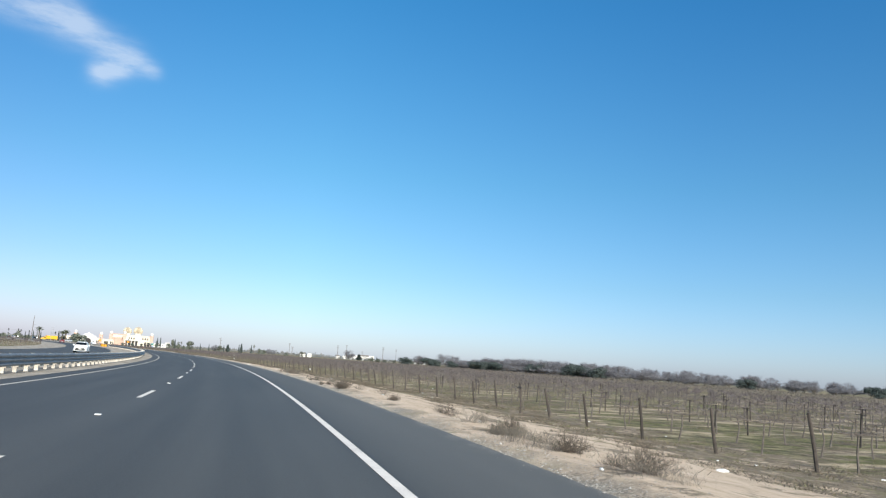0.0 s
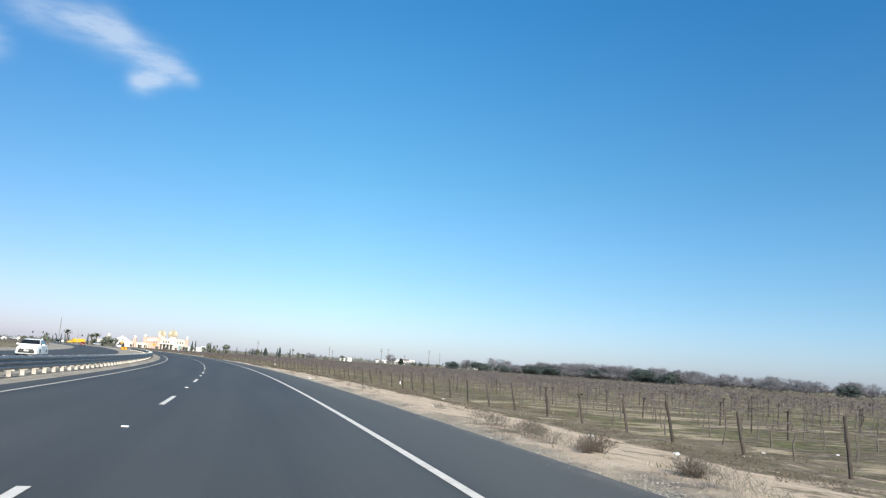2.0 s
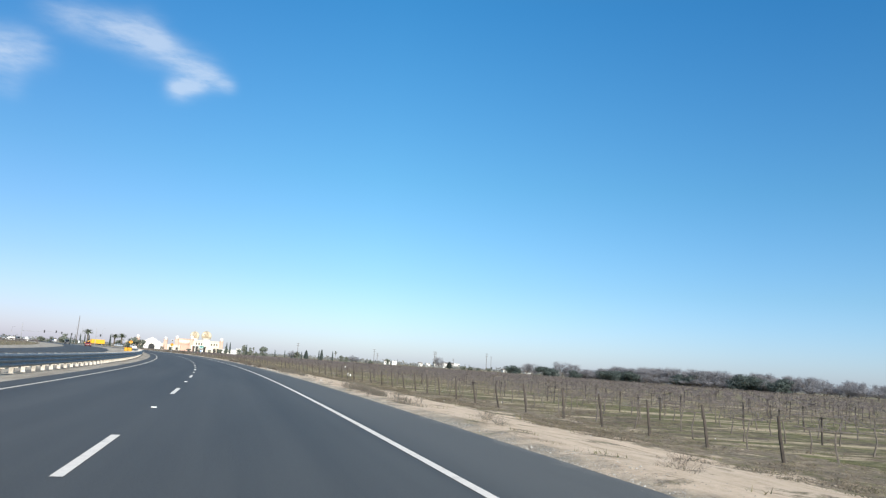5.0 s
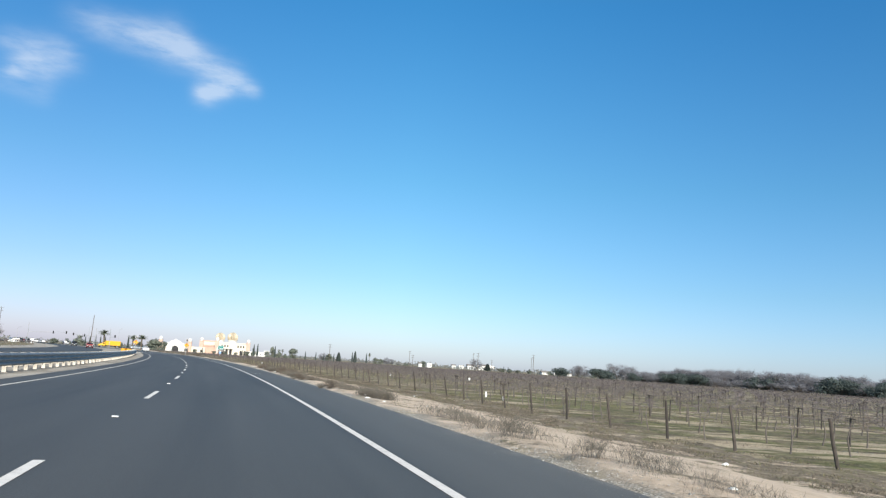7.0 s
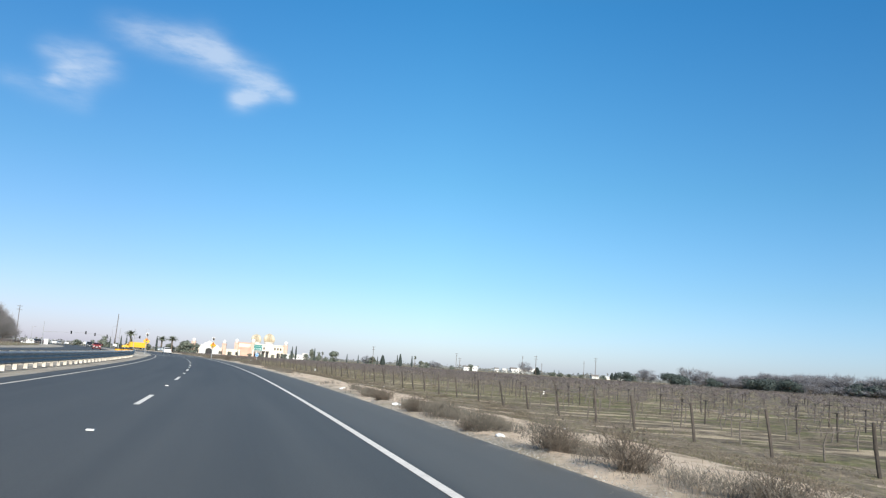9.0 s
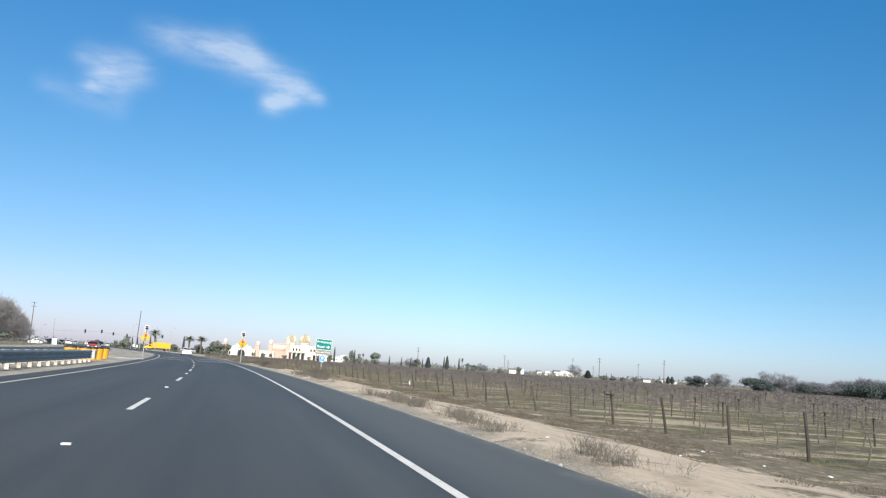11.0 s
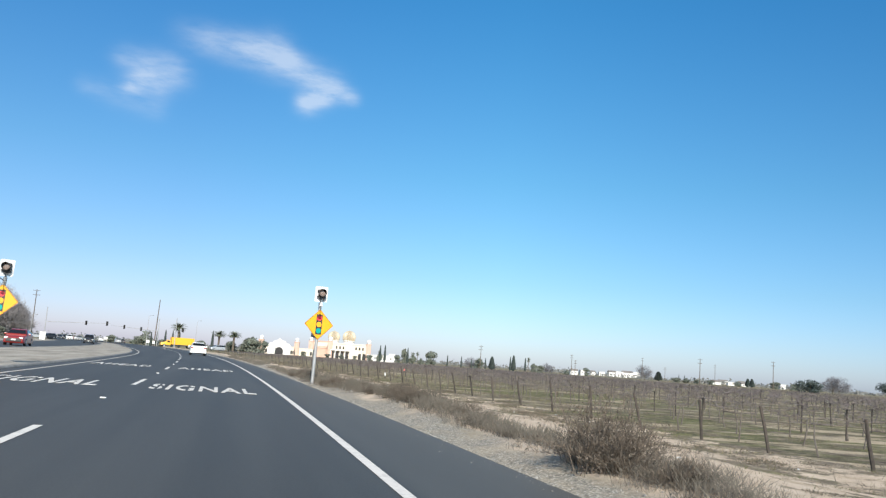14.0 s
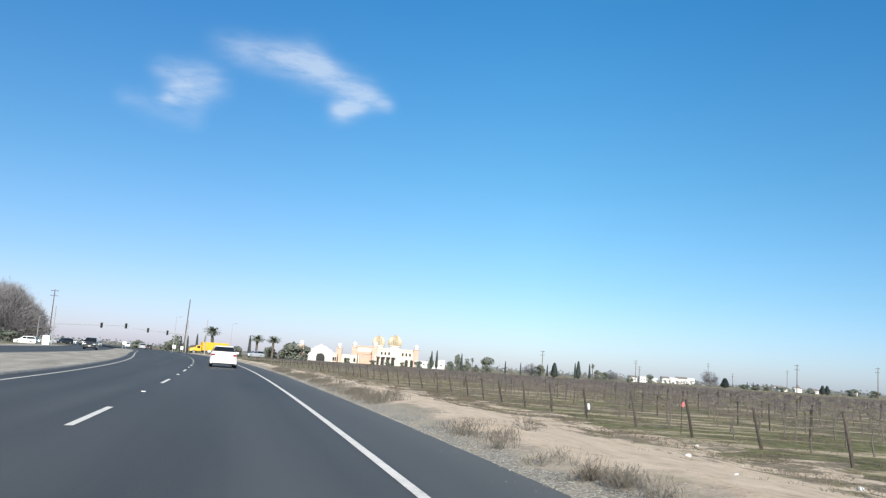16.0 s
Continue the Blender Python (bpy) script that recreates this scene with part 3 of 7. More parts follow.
def rounded(w, h, r, x=0.0, z=0.0, n=5):
    """The outline of a rectangle with round corners."""
    out = []
    for cx, cz, a0 in ((w / 2 - r, h / 2 - r, 0), (-w / 2 + r, h / 2 - r, 90), (-w / 2 + r, -h / 2 + r, 180), (w / 2 - r, -h / 2 + r, 270)):
        for k in range(n + 1):
            a = radians(a0 + 90 * k / n)
            out.append((x + cx + r * math.cos(a), z + cz + r * math.sin(a)))
    return out


def strip(name, s0, s1, ds, cols, material, lift=None, kind="structure", label="", category=""):
    """A sheet along the road between columns of (l, z); UV in metres. lift(s, l) adds to the height."""
    n = max(1, round((s1 - s0) / ds))
    ss = [s0 + (s1 - s0) * k / n for k in range(n + 1)]
    verts, uvs = [], []
    for s in ss:
        for col in cols:
            l, z = col(s) if callable(col) else col
            verts.append(at(s, l, z + (lift(s, l) if lift else 0.0)))
            uvs.append((s, l))
    w = len(cols)
    faces = [(i * w + j, i * w + j + 1, (i + 1) * w + j + 1, (i + 1) * w + j) for i in range(n) for j in range(w - 1)]
    me = raw(name, verts, faces, material, smooth=True)
    layer = me.uv_layers.new(name="UVMap")
    idx = np.empty(len(me.loops), dtype=np.int32)
    me.loops.foreach_get("vertex_index", idx)
    layer.data.foreach_set("uv", np.array(uvs, dtype=np.float32)[idx].ravel())
    return tagged(new(name, me), label, category, "", kind)


def lettering(text, size, material, name="lettering", width=None, height=None, bold=0.0, spacing=1.0):
    """Flat letters in the x-y plane, centred, as a mesh, stretched to a width and height."""
    cu = bpy.data.curves.new(name, "FONT")
    cu.body, cu.size, cu.align_x, cu.align_y = text, size, "CENTER", "CENTER"
    cu.extrude = 0.0015
    cu.space_character = spacing
    cu.offset = bold * size
    tmp = bpy.data.objects.new(name, cu)
    scene.collection.objects.link(tmp)
    dg = bpy.context.evaluated_depsgraph_get()
    me = bpy.data.meshes.new_from_object(tmp.evaluated_get(dg))
    bpy.data.objects.remove(tmp)
    bpy.data.curves.remove(cu)
    co = np.empty(len(me.vertices) * 3)
    me.vertices.foreach_get("co", co)
    co = co.reshape(-1, 3)
    lo, hi = co.min(0), co.max(0)
    co[:, :2] -= ((lo + hi) / 2)[:2]
    if width:
        co[:, 0] *= width / (hi[0] - lo[0])
    if height:
        co[:, 1] *= height / (hi[1] - lo[1])
    me.vertices.foreach_set("co", co.ravel())
    me.materials.clear()
    me.materials.append(material)
    return me


rng = random.Random(7)

# ---- ground, roads, median ----
FIELD_Z = -0.73


def ground_sheet():
    xs = sorted(set([-4800, -3000, -1800, -1100, -700] + list(range(-460, 461, 20)) + [700, 1100, 1800, 3000, 4800]))
    ys = sorted(set([-2500, -1200, -600, -250] + list(range(-100, 1101, 20)) + [1300, 1700, 2400, 3400, 4900]))
    verts = [(x, y, FIELD_Z + (land(x, y) if -250 < y < 500 else 0.0) + (0.05 * noise.noise(Vector((x * 0.03, y * 0.03, 0))) if abs(x) < 470 and -110 < y < 1110 else 0.0)) for y in ys for x in xs]
    w = len(xs)
    faces = [(j * w + i, j * w + i + 1, (j + 1) * w + i + 1, (j + 1) * w + i) for j in range(len(ys) - 1) for i in range(w - 1)]
    ob = new("ground", raw("ground", verts, faces, FIELD, smooth=True))
    return tagged(ob, "flat farmland with winter grass and sandy runs", "ground", "", "structure")


def verge_lift(s, l):
    v = Vector((s * 0.35, l * 0.9, 3.0))
    w = Vector((s * 1.7, l * 2.6, 9.0))
    fade = min(1.0, max(0.0, (l - 1.7) / 1.2))
    berm = 0.16 * min(1.0, max(0.0, (s - 315.0) / 25.0)) * max(0.0, 1.0 - abs(l - 2.7) / 2.2)
    return fade * (berm + 0.10 * noise.noise(v) + 0.035 * noise.noise(w))


CROSS_S, CROSS_HALF = 578.0, 8.5     # the crossing road


def shoulder_l(s):
    """Where the asphalt ends: the paved shoulder narrows before the junction."""
    t = min(1.0, max(0.0, (s - 285.0) / 70.0))
    return 2.03 - 0.50 * t * t * (3 - 2 * t) + 0.03 * noise.noise(Vector((s * 0.8, 0, 0)))


def kerb_l(s):
    """Where the median's near kerb runs: it draws back for the turning lane."""
    t = min(1.0, max(0.0, (s - 385.0) / 110.0))
    return -7.75 - 3.5 * t * t * (3 - 2 * t)


ground_sheet()
ROAD_END = 1500.0
strip("road", -75, ROAD_END, 2.0, [lambda s: (shoulder_l(s), -0.03), lambda s: (shoulder_l(s) - 0.13, 0.0), (-3.66, 0.02), lambda s: (kerb_l(s) - 0.02 if s > 330 else -8.15, 0.0)], ASPHALT, label="dark grey asphalt dual-carriageway road, lightly worn", category="road")
strip("road_opposite", -75, ROAD_END, 3.0, [(-14.9, -0.02), (-19.4, 0.015), (-24.6, -0.02)], ASPHALT, label="dark asphalt carriageway beyond the median", category="road")
strip("verge", -75, 566, 0.6, [lambda s: (shoulder_l(s) - 0.05, -0.035), lambda s: (shoulder_l(s) + 0.15, -0.005), (2.4, 0.03), (2.9, 0.02), (3.5, -0.05), (4.2, -0.14), (5.0, -0.21), (5.8, -0.29), (6.6, -0.37), (7.4, -0.45), (8.2, -0.53), (9.0, -0.60), (10.0, -0.66), (11.2, -0.69), (12.6, -0.71), (14.4, -0.76)], VERGE, verge_lift, label="gravel shoulder falling to a bare sandy track", category="ground")
strip("median", -75, 330, 1.5, [(-8.12, -0.006), (-9.0, -0.02), (-10.5, -0.05), (-12.5, -0.05), (-14.95, -0.03)], MEDIAN, lambda s, l: 0.03 * noise.noise(Vector((s * 0.3, l, 5))) if -14.5 < l < -8.4 else 0.0, label="grey gravel median strip", category="median")
strip("median_island", 330, 562, 1.5, [lambda s: (kerb_l(s) - 0.16, 0.06), lambda s: (kerb_l(s) - 1.2, 0.08), (-13.6, 0.09), (-14.72, 0.06)], MEDIAN, label="raised median with dry bare soil", category="median")
strip("kerb_near", 330, 562, 2.0, [lambda s: (kerb_l(s), 0.004), lambda s: (kerb_l(s) - 0.03, 0.075), lambda s: (kerb_l(s) - 0.17, 0.08), lambda s: (kerb_l(s) - 0.18, 0.05)], CONCRETE, label="low concrete kerb", category="kerb")
strip("kerb_nose", 329.84, 330.04, 0.2, [(-7.76, 0.075), (-14.86, 0.085)], CONCRETE, label="low concrete nose of the median kerb", category="kerb")
strip("kerb_nose_face", 329.80, 329.84, 0.04, [(-7.76, 0.0), (-14.86, 0.0)], CONCRETE, lambda s, l: 0.075 if s > 329.82 else -0.03, label="low concrete nose of the median kerb", category="kerb")
strip("kerb_far", 330, 562, 2.0, [(-14.70, 0.05), (-14.71, 0.08), (-14.86, 0.08), (-14.88, -0.02)], CONCRETE, label="low concrete kerb", category="kerb")
strip("far_verge", -75, 566, 3.0, [(-24.5, -0.03), (-26.5, -0.06), (-29.0, -0.1), (-31.0, -0.12)], MEDIAN, lambda s, l: 0.05 * noise.noise(Vector((s * 0.2, l, 8))) if -33 < l < -25 else 0.0, label="pale bare soil beside the far carriageway", category="ground")


strip("field_across", -75, 566, 6.0, [(-30.9, -0.118), (-36, -0.12), (-60, -0.13), (-132, -0.14), (-138, -0.8)], FIELD, label="flat vineyard soil across the road", category="ground")


def crossing():
    verts, uvs, faces = [], [], []
    m = along(CROSS_S, 0)
    n = 30
    for k in range(n + 1):
        x = -220 + 400 * k / n
        for y in (-CROSS_HALF, 0, CROSS_HALF):
            verts.append(m @ Vector((x, y, 0.026 if y == 0 else 0.024)))
            uvs.append((x, y - 20.0))
    faces = [(k * 3 + j, (k + 1) * 3 + j, (k + 1) * 3 + j + 1, k * 3 + j + 1) for k in range(n) for j in (0, 1)]
    me = raw("crossing_road", verts, faces, ASPHALT)
    layer = me.uv_layers.new(name="UVMap")
    idx = np.empty(len(me.loops), dtype=np.int32)
    me.loops.foreach_get("vertex_index", idx)
    layer.data.foreach_set("uv", np.array(uvs, dtype=np.float32)[idx].ravel())
    tagged(new("crossing_road", me), "dark asphalt road crossing at the junction", "road", "", "structure")


crossing()

# ---- lane markings ----
strip("edge_line", -75, 562, 1.5, [(0.057, 0.0105), (-0.057, 0.0115)], WHITE_PAINT, label="solid white edge line", category="road marking")
def left_line(s):
    t = min(1.0, max(0.0, (s - 290.0) / 55.0))
    return kerb_l(s) + 0.49 + 0.12 * t * t * (3 - 2 * t)


strip("edge_line_left", -75, 562, 2.0, [lambda s: (left_line(s) + 0.055, 0.008), lambda s: (left_line(s) - 0.055, 0.008)], YELLOW_PAINT, label="faded pale edge line beside the median", category="road marking")
DASH0, DASH_PITCH, DASH_LEN, DASH_L = 19.75, 14.63, 3.66, -3.58


def lane_dash(s):
    n = 4
    verts = []
    m = along(s, DASH_L).inverted()
    for k in range(n + 1):
        q = s + DASH_LEN * k / n
        verts += [m @ at(q, DASH_L - 0.054, 0.025), m @ at(q, DASH_L + 0.054, 0.025)]
    faces = [(2 * k, 2 * k + 1, 2 * k + 3, 2 * k + 2) for k in range(n)]
    ob = new("lane_dash", raw("lane_dash", verts, faces, WHITE_PAINT))
    ob.matrix_basis = along(s, DASH_L)
    tagged(ob, "white painted dash on the lane line", "road marking", "dashes of the lane line")


def marker_mesh():
    bm = bmesh.new()
    box(bm, 0.10, 0.09, 0.018, 0, 0, 0.011, 0.006)
    return mesh_of(bm, "pavement_marker", LITTER_WHITE)


MARKER = marker_mesh()
for k in range(-5, 37):
    s = DASH0 + DASH_PITCH * k
    lane_dash(s)
    ob = new("pavement_marker", MARKER)
    ob.matrix_basis = along(s + DASH_LEN + (DASH_PITCH - DASH_LEN) / 2, DASH_L, 0.02)
    tagged(ob, "small white raised pavement marker between the dashes", "pavement marker", "markers of the lane line")


def seams(me, cuts, gap):
    """Open thin gaps across painted letters, where the laid pieces meet."""
    bm = bmesh.new()
    bm.from_mesh(me)
    for y in cuts:
        for q in (y - gap / 2, y + gap / 2):
            bmesh.ops.bisect_plane(bm, geom=bm.verts[:] + bm.edges[:] + bm.faces[:], plane_co=(0, q, 0), plane_no=(0, 1, 0))
        bmesh.ops.delete(bm, geom=[f for f in bm.faces if abs(f.calc_center_median().y - y) < gap / 2 - 1e-4], context="FACES")
    bm.to_mesh(me)
    bm.free()
    return me


def stencil(me, bridges, gap):
    """Open the narrow upright bridges that a stencil leaves in painted letters."""
    bm = bmesh.new()
    bm.from_mesh(me)
    for x in bridges:
        for q in (x - gap / 2, x + gap / 2):
            bmesh.ops.bisect_plane(bm, geom=bm.verts[:] + bm.edges[:] + bm.faces[:], plane_co=(q, 0, 0), plane_no=(1, 0, 0))
        bmesh.ops.delete(bm, geom=[f for f in bm.faces if abs(f.calc_center_median().x - x) < gap / 2 - 1e-4], context="FACES")
    bm.to_mesh(me)
    bm.free()
    return me


BRIDGES = {"SIGNAL": (-1.08, -0.38), "AHEAD": (-0.47, 1.02)}


def road_word(text, s, l):
    me = seams(lettering(text, 1.0, WHITE_PAINT, "road_word", 2.5 if text == "SIGNAL" else 2.4, 2.5, 0.02, 1.16), (-0.45, 0.4), 0.05)
    ob = new("road_word", stencil(me, BRIDGES[text], 0.06))
    ob.matrix_basis = along(s, l, 0.0225)
    tagged(ob, f"white painted road word {text} in tall worn letters", "road marking", "words on the road")


for word, s in (("SIGNAL", 341.6), ("AHEAD", 359.5)):
    road_word(word, s, -1.90 if word == "SIGNAL" else -1.95)
    road_word(word, s, -5.55)

# ---- median barrier ----
def beam_profile():
    """A ribbed steel beam in section: (out, up)."""
    return [(0.0, 0.25), (0.02, 0.262), (0.072, 0.295), (0.075, 0.335), (0.022, 0.385), (0.02, 0.405), (0.072, 0.45), (0.075, 0.49), (0.022, 0.54), (0.02, 0.56), (0.072, 0.605), (0.075, 0.65), (0.02, 0.70), (0.0, 0.715)]


def beam_mesh(length):
    prof = beam_profile()
    v = [(o, y, z) for y in (0.0, length) for o, z in prof] + [(o - 0.006, y, z) for y in (0.0, length) for o, z in prof]
    n = len(prof)
    f = [(k, k + 1, n + k + 1, n + k) for k in range(n - 1)] + [(2 * n + k, 3 * n + k, 3 * n + k + 1, 2 * n + k + 1) for k in range(n - 1)]
    f += [(n - 1, 3 * n - 1, 4 * n - 1, 2 * n - 1), (0, n, 3 * n, 2 * n)]
    return raw("beam", v, f, GALV)


def guardrail(s0, s1, l):
    bay = 1.905
    rail = thing("guardrail", along(s0, l), "double-sided ribbed steel guardrail on pale posts", "guardrail")
    inv = rail.matrix_basis.inverted()
    bm = bmesh.new()
    box(bm, 0.15, 0.15, 0.86, 0, 0, 0.27, 0.008)
    post = mesh_of(bm, "post", RAIL_WOOD)
    bm = bmesh.new()
    box(bm, 0.20, 0.15, 0.50, 0.17, 0, 0.45, 0.008)
    block = mesh_of(bm, "block", RAIL_WOOD)
    beam = beam_mesh(2 * bay + 0.02)
    n = int((s1 - s0) / bay)
    for k in range(n + 1):
        s = s0 + k * bay
        m = inv @ along(s, l, -0.03)
        for nm, me, mm in (("post", post, m), ("block", block, m), ("block", block, m @ pose(0, 0, 0, 0, 0, 180))):
            o = new(nm, me)
            o.parent = rail
            o.matrix_basis = mm
        if k % 2 == 0 and k + 2 <= n:
            for side in (1, -1):
                a, b = at(s, l + side * 0.27, -0.03), at(s + 2 * bay, l + side * 0.27, -0.03)
                d = (b - a) if side > 0 else (a - b)
                o = new("beam", beam)
                o.parent = rail
                start = a if side > 0 else b
                o.matrix_basis = inv @ pose(start.x, start.y, start.z, 0, 0, math.degrees(math.atan2(-d.x, d.y)))
    bm = bmesh.new()
    box(bm, 0.62, 0.5, 0.48, 0, 0.2, 0.48, 0.06)
    o = part("end_terminal", bm, GALV, rail, "boxed steel end terminal")
    o.matrix_basis = inv @ along(s0 + n * bay, l, -0.03)


guardrail(-30.0, 308.0, -9.55)


def crash_barrel(s, l):
    ob = thing("crash_barrel", along(s, l, -0.06) @ Matrix.Diagonal((0.84, 0.84, 1.0, 1)), "yellow sand-filled crash barrel with a black lid", "barrel", "barrels before the guardrail end")
    bm = bmesh.new()
    lathe(bm, [(0.40, 0.0), (0.42, 0.03), (0.44, 0.36), (0.455, 0.38), (0.455, 0.42), (0.445, 0.44), (0.46, 0.80), (0.45, 0.82)], 24)
    part("drum", bm, BARREL_YELLOW, ob)
    bm = bmesh.new()
    lathe(bm, [(0.475, 0.79), (0.48, 0.83), (0.47, 0.87), (0.30, 0.90), (0.02, 0.91)], 24)
    part("lid", bm, TRIM_BLACK, ob, "black plastic lid")


for s, l in ((311.6, -10.4), (311.6, -11.3), (314.2, -10.3), (314.2, -11.2), (316.9, -10.2), (316.9, -11.1), (323.0, -10.4)):
    crash_barrel(s, l)


# ---- signs ----
def turned_sign(s, l, turn=0.0, z=-0.2):
    """Sign frame: x to the right as a driver sees it, -y towards the driver."""
    return along(s, l, z, turn)


def face_text(text, parent, x, y, z, w, h, material, name="lettering", bold=0.0, spacing=1.0):
    o = new(name, lettering(text, 0.2, material, name, w, h, bold, spacing))
    o.parent = parent
    o.matrix_basis = pose(x, y, z, 90, 0, 0)
    return o


def destination_sign(m):
    ob = thing("road_sign", m, "green guide sign with brown panel and blue route shield", "road sign")
    bm = bmesh.new()
    rod(bm, (0, 0.05, -0.3), (0, 0.05, 2.40), 0.032, sides=10)
    part("post", bm, GALV_POST, ob, "pale steel post")
    zc = 2.11
    bm = bmesh.new()
    plate(bm, rounded(0.92, 0.62, 0.035, 0, zc), 0.004, 0.0)
    back = part("panel", bm, SIGN_WHITE, ob, "white border of the green panel")
    bm = bmesh.new()
    plate(bm, rounded(0.895, 0.595, 0.028, 0, zc), 0.003, -0.004)
    part("green_field", bm, SIGN_GREEN, back)
    face_text("Armstrong", back, 0.0, -0.006, zc + 0.135, 0.83, 0.175, SIGN_WHITE, bold=0.010, spacing=1.12)
    face_text("Road", back, -0.155, -0.006, zc - 0.12, 0.42, 0.14, SIGN_WHITE, bold=0.010, spacing=1.12)
    bm = bmesh.new()
    ax, az = 0.25, zc - 0.125
    plate(bm, [(ax - 0.10, az - 0.025), (ax + 0.01, az - 0.025), (ax - 0.005, az - 0.075), (ax + 0.03, az - 0.085), (ax + 0.11, az), (ax + 0.03, az + 0.085), (ax - 0.005, az + 0.075), (ax + 0.01, az + 0.025), (ax - 0.10, az + 0.025)], 0.002, -0.0065)
    part("arrow", bm, SIGN_WHITE, back, "white arrow")
    zb = 1.665
    bm = bmesh.new()
    plate(bm, rounded(0.92, 0.27, 0.03, 0, zb), 0.004, 0.0)
    brown = part("park_panel", bm, SIGN_WHITE, ob, "white border of the brown panel")
    bm = bmesh.new()
    plate(bm, rounded(0.895, 0.245, 0.025, 0, zb), 0.003, -0.004)
    part("brown_field", bm, SIGN_BROWN, brown)
    face_text("MICKE GROVE PARK", brown, 0, -0.006, zb, 0.84, 0.125, SIGN_WHITE, spacing=1.06)
    zs = 1.30
    pent = [(-0.13, zs - 0.20), (0.13, zs - 0.20), (0.20, zs + 0.09), (0.0, zs + 0.21), (-0.20, zs + 0.09)]
    bm = bmesh.new()
    plate(bm, pent, 0.004, 0.0)
    shield = part("route_shield", bm, SIGN_WHITE, ob, "white rim of the blue route shield")
    bm = bmesh.new()
    plate(bm, [(x * 0.92, zs + (z - zs) * 0.92) for x, z in pent], 0.003, -0.004)
    part("blue_field", bm, SIGN_BLUE, shield)
    face_text("J3", shield, 0.0, -0.006, zs - 0.015, 0.15, 0.14, SIGN_WHITE)
    for zz, w in ((zs + 0.085, 0.24), (zs - 0.145, 0.14)):
        bm = bmesh.new()
        box(bm, w, 0.002, 0.025, 0, -0.0075, zz)
        part("small_print", bm, SIGN_WHITE, shield, "small unreadable line of white print")


destination_sign(turned_sign(302.3, 3.62, -3) @ pose(0, 0, 0, 0, 2.5, 0))


def diamond(r, z, c=0.05, n=4):
    out = []
    for a0 in (0, 90, 180, 270):
        cx, cz = (r - c * math.sqrt(2)) * math.cos(radians(a0)), (r - c * math.sqrt(2)) * math.sin(radians(a0))
        for k in range(n + 1):
            a = radians(a0 - 45 + 90 * k / n)
            out.append((cx + c * math.cos(a), z + cz + c * math.sin(a)))
    return out


def signal_ahead(m, lean=0.0, turn=0.0):
    ob = thing("signal_ahead_sign", m @ pose(0, 0, 0, 0, lean, 0), "yellow diamond signal-ahead sign under a flashing beacon on a steel post", "road sign", "signal-ahead signs")
    zc = 2.32
    bm = bmesh.new()
    rod(bm, (0, 0.09, -0.5), (0, 0.09, 3.04), 0.063, sides=18)
    part("post", bm, GALV_POST, ob, "grey steel post")
    bm = bmesh.new()
    plate(bm, diamond(0.605, zc, 0.05), 0.004, 0.0)
    edge = part("sign_panel", bm, SIGN_YELLOW, ob, "yellow diamond panel")
    edge.matrix_basis = pose(0, 0.09, 0, 0, 0, turn) @ pose(0, -0.09, 0)
    bm = bmesh.new()
    outer, inner = diamond(0.594, zc, 0.047), diamond(0.574, zc, 0.043)
    n = len(outer)
    vo = [bm.verts.new((x, -0.003, z)) for x, z in outer]
    vi = [bm.verts.new((x, -0.003, z)) for x, z in inner]
    for k in range(n):
        bm.faces.new((vo[k], vo[(k + 1) % n], vi[(k + 1) % n], vi[k]))
    bmesh.ops.recalc_face_normals(bm, faces=bm.faces[:])
    part("border", bm, SIGN_BORDER, edge, "thin dark red border line")
    bm = bmesh.new()
    plate(bm, [(-0.125, zc - 0.395), (0.125, zc - 0.395), (0.125, zc + 0.395), (-0.125, zc + 0.395)], 0.002, -0.004)
    symbol = part("signal_symbol", bm, SIGN_BLACK, edge, "black traffic signal symbol")
    for dz, material in ((0.246, SIGN_RED), (0.0, SIGN_YELLOW), (-0.246, SIGN_CYAN)):
        bm = bmesh.new()
        plate(bm, [(0.104 * math.cos(2 * math.pi * k / 24), zc + dz + 0.104 * math.sin(2 * math.pi * k / 24)) for k in range(24)], 0.002, -0.0065)
        part("disc", bm, material, edge)
    # clamp, arm and beacon
    bm = bmesh.new()
    for z in (2.96, 3.04, 3.12):
        lathe(bm, [(0.056, z), (0.072, z), (0.072, z + 0.035), (0.056, z + 0.035)], 14, pose(0, 0.09, 0))
    rod(bm, (0, 0.09, 2.97), (0, 0.09, 3.18), 0.060, sides=18)
    part("clamp", bm, GALV, ob, "banded steel clamp")
    bm = bmesh.new()
    rod(bm, (0, 0.09, 3.16), (0, 0.09, 3.32), 0.035, sides=10)
    rod(bm, (0.0, 0.04, 3.03), (-0.05, -0.70, 3.13), 0.017, sides=8)
    part("bracket", bm, TRIM_BLACK, ob, "black bracket arm")
    bm = bmesh.new()
    lathe(bm, [(0.012, 0.05), (0.032, 0.045), (0.036, 0.0), (0.052, -0.06), (0.078, -0.115), (0.070, -0.115), (0.040, -0.05), (0.012, -0.03)], 18, pose(-0.052, -0.72, 3.12, 0, 6, 0))
    part("bell_lamp", bm, WHITE_ENAMEL, ob, "small white bell-shaped lamp on the arm")
    zb = 3.535
    bm = bmesh.new()
    plate(bm, rounded(0.50, 0.615, 0.05, 0.0, zb - 0.012), 0.006, 0.06)
    part("backplate", bm, BACKPLATE, ob, "white square backplate")
    bm = bmesh.new()
    box(bm, 0.30, 0.14, 0.34, 0.02, -0.02, zb, 0.05)
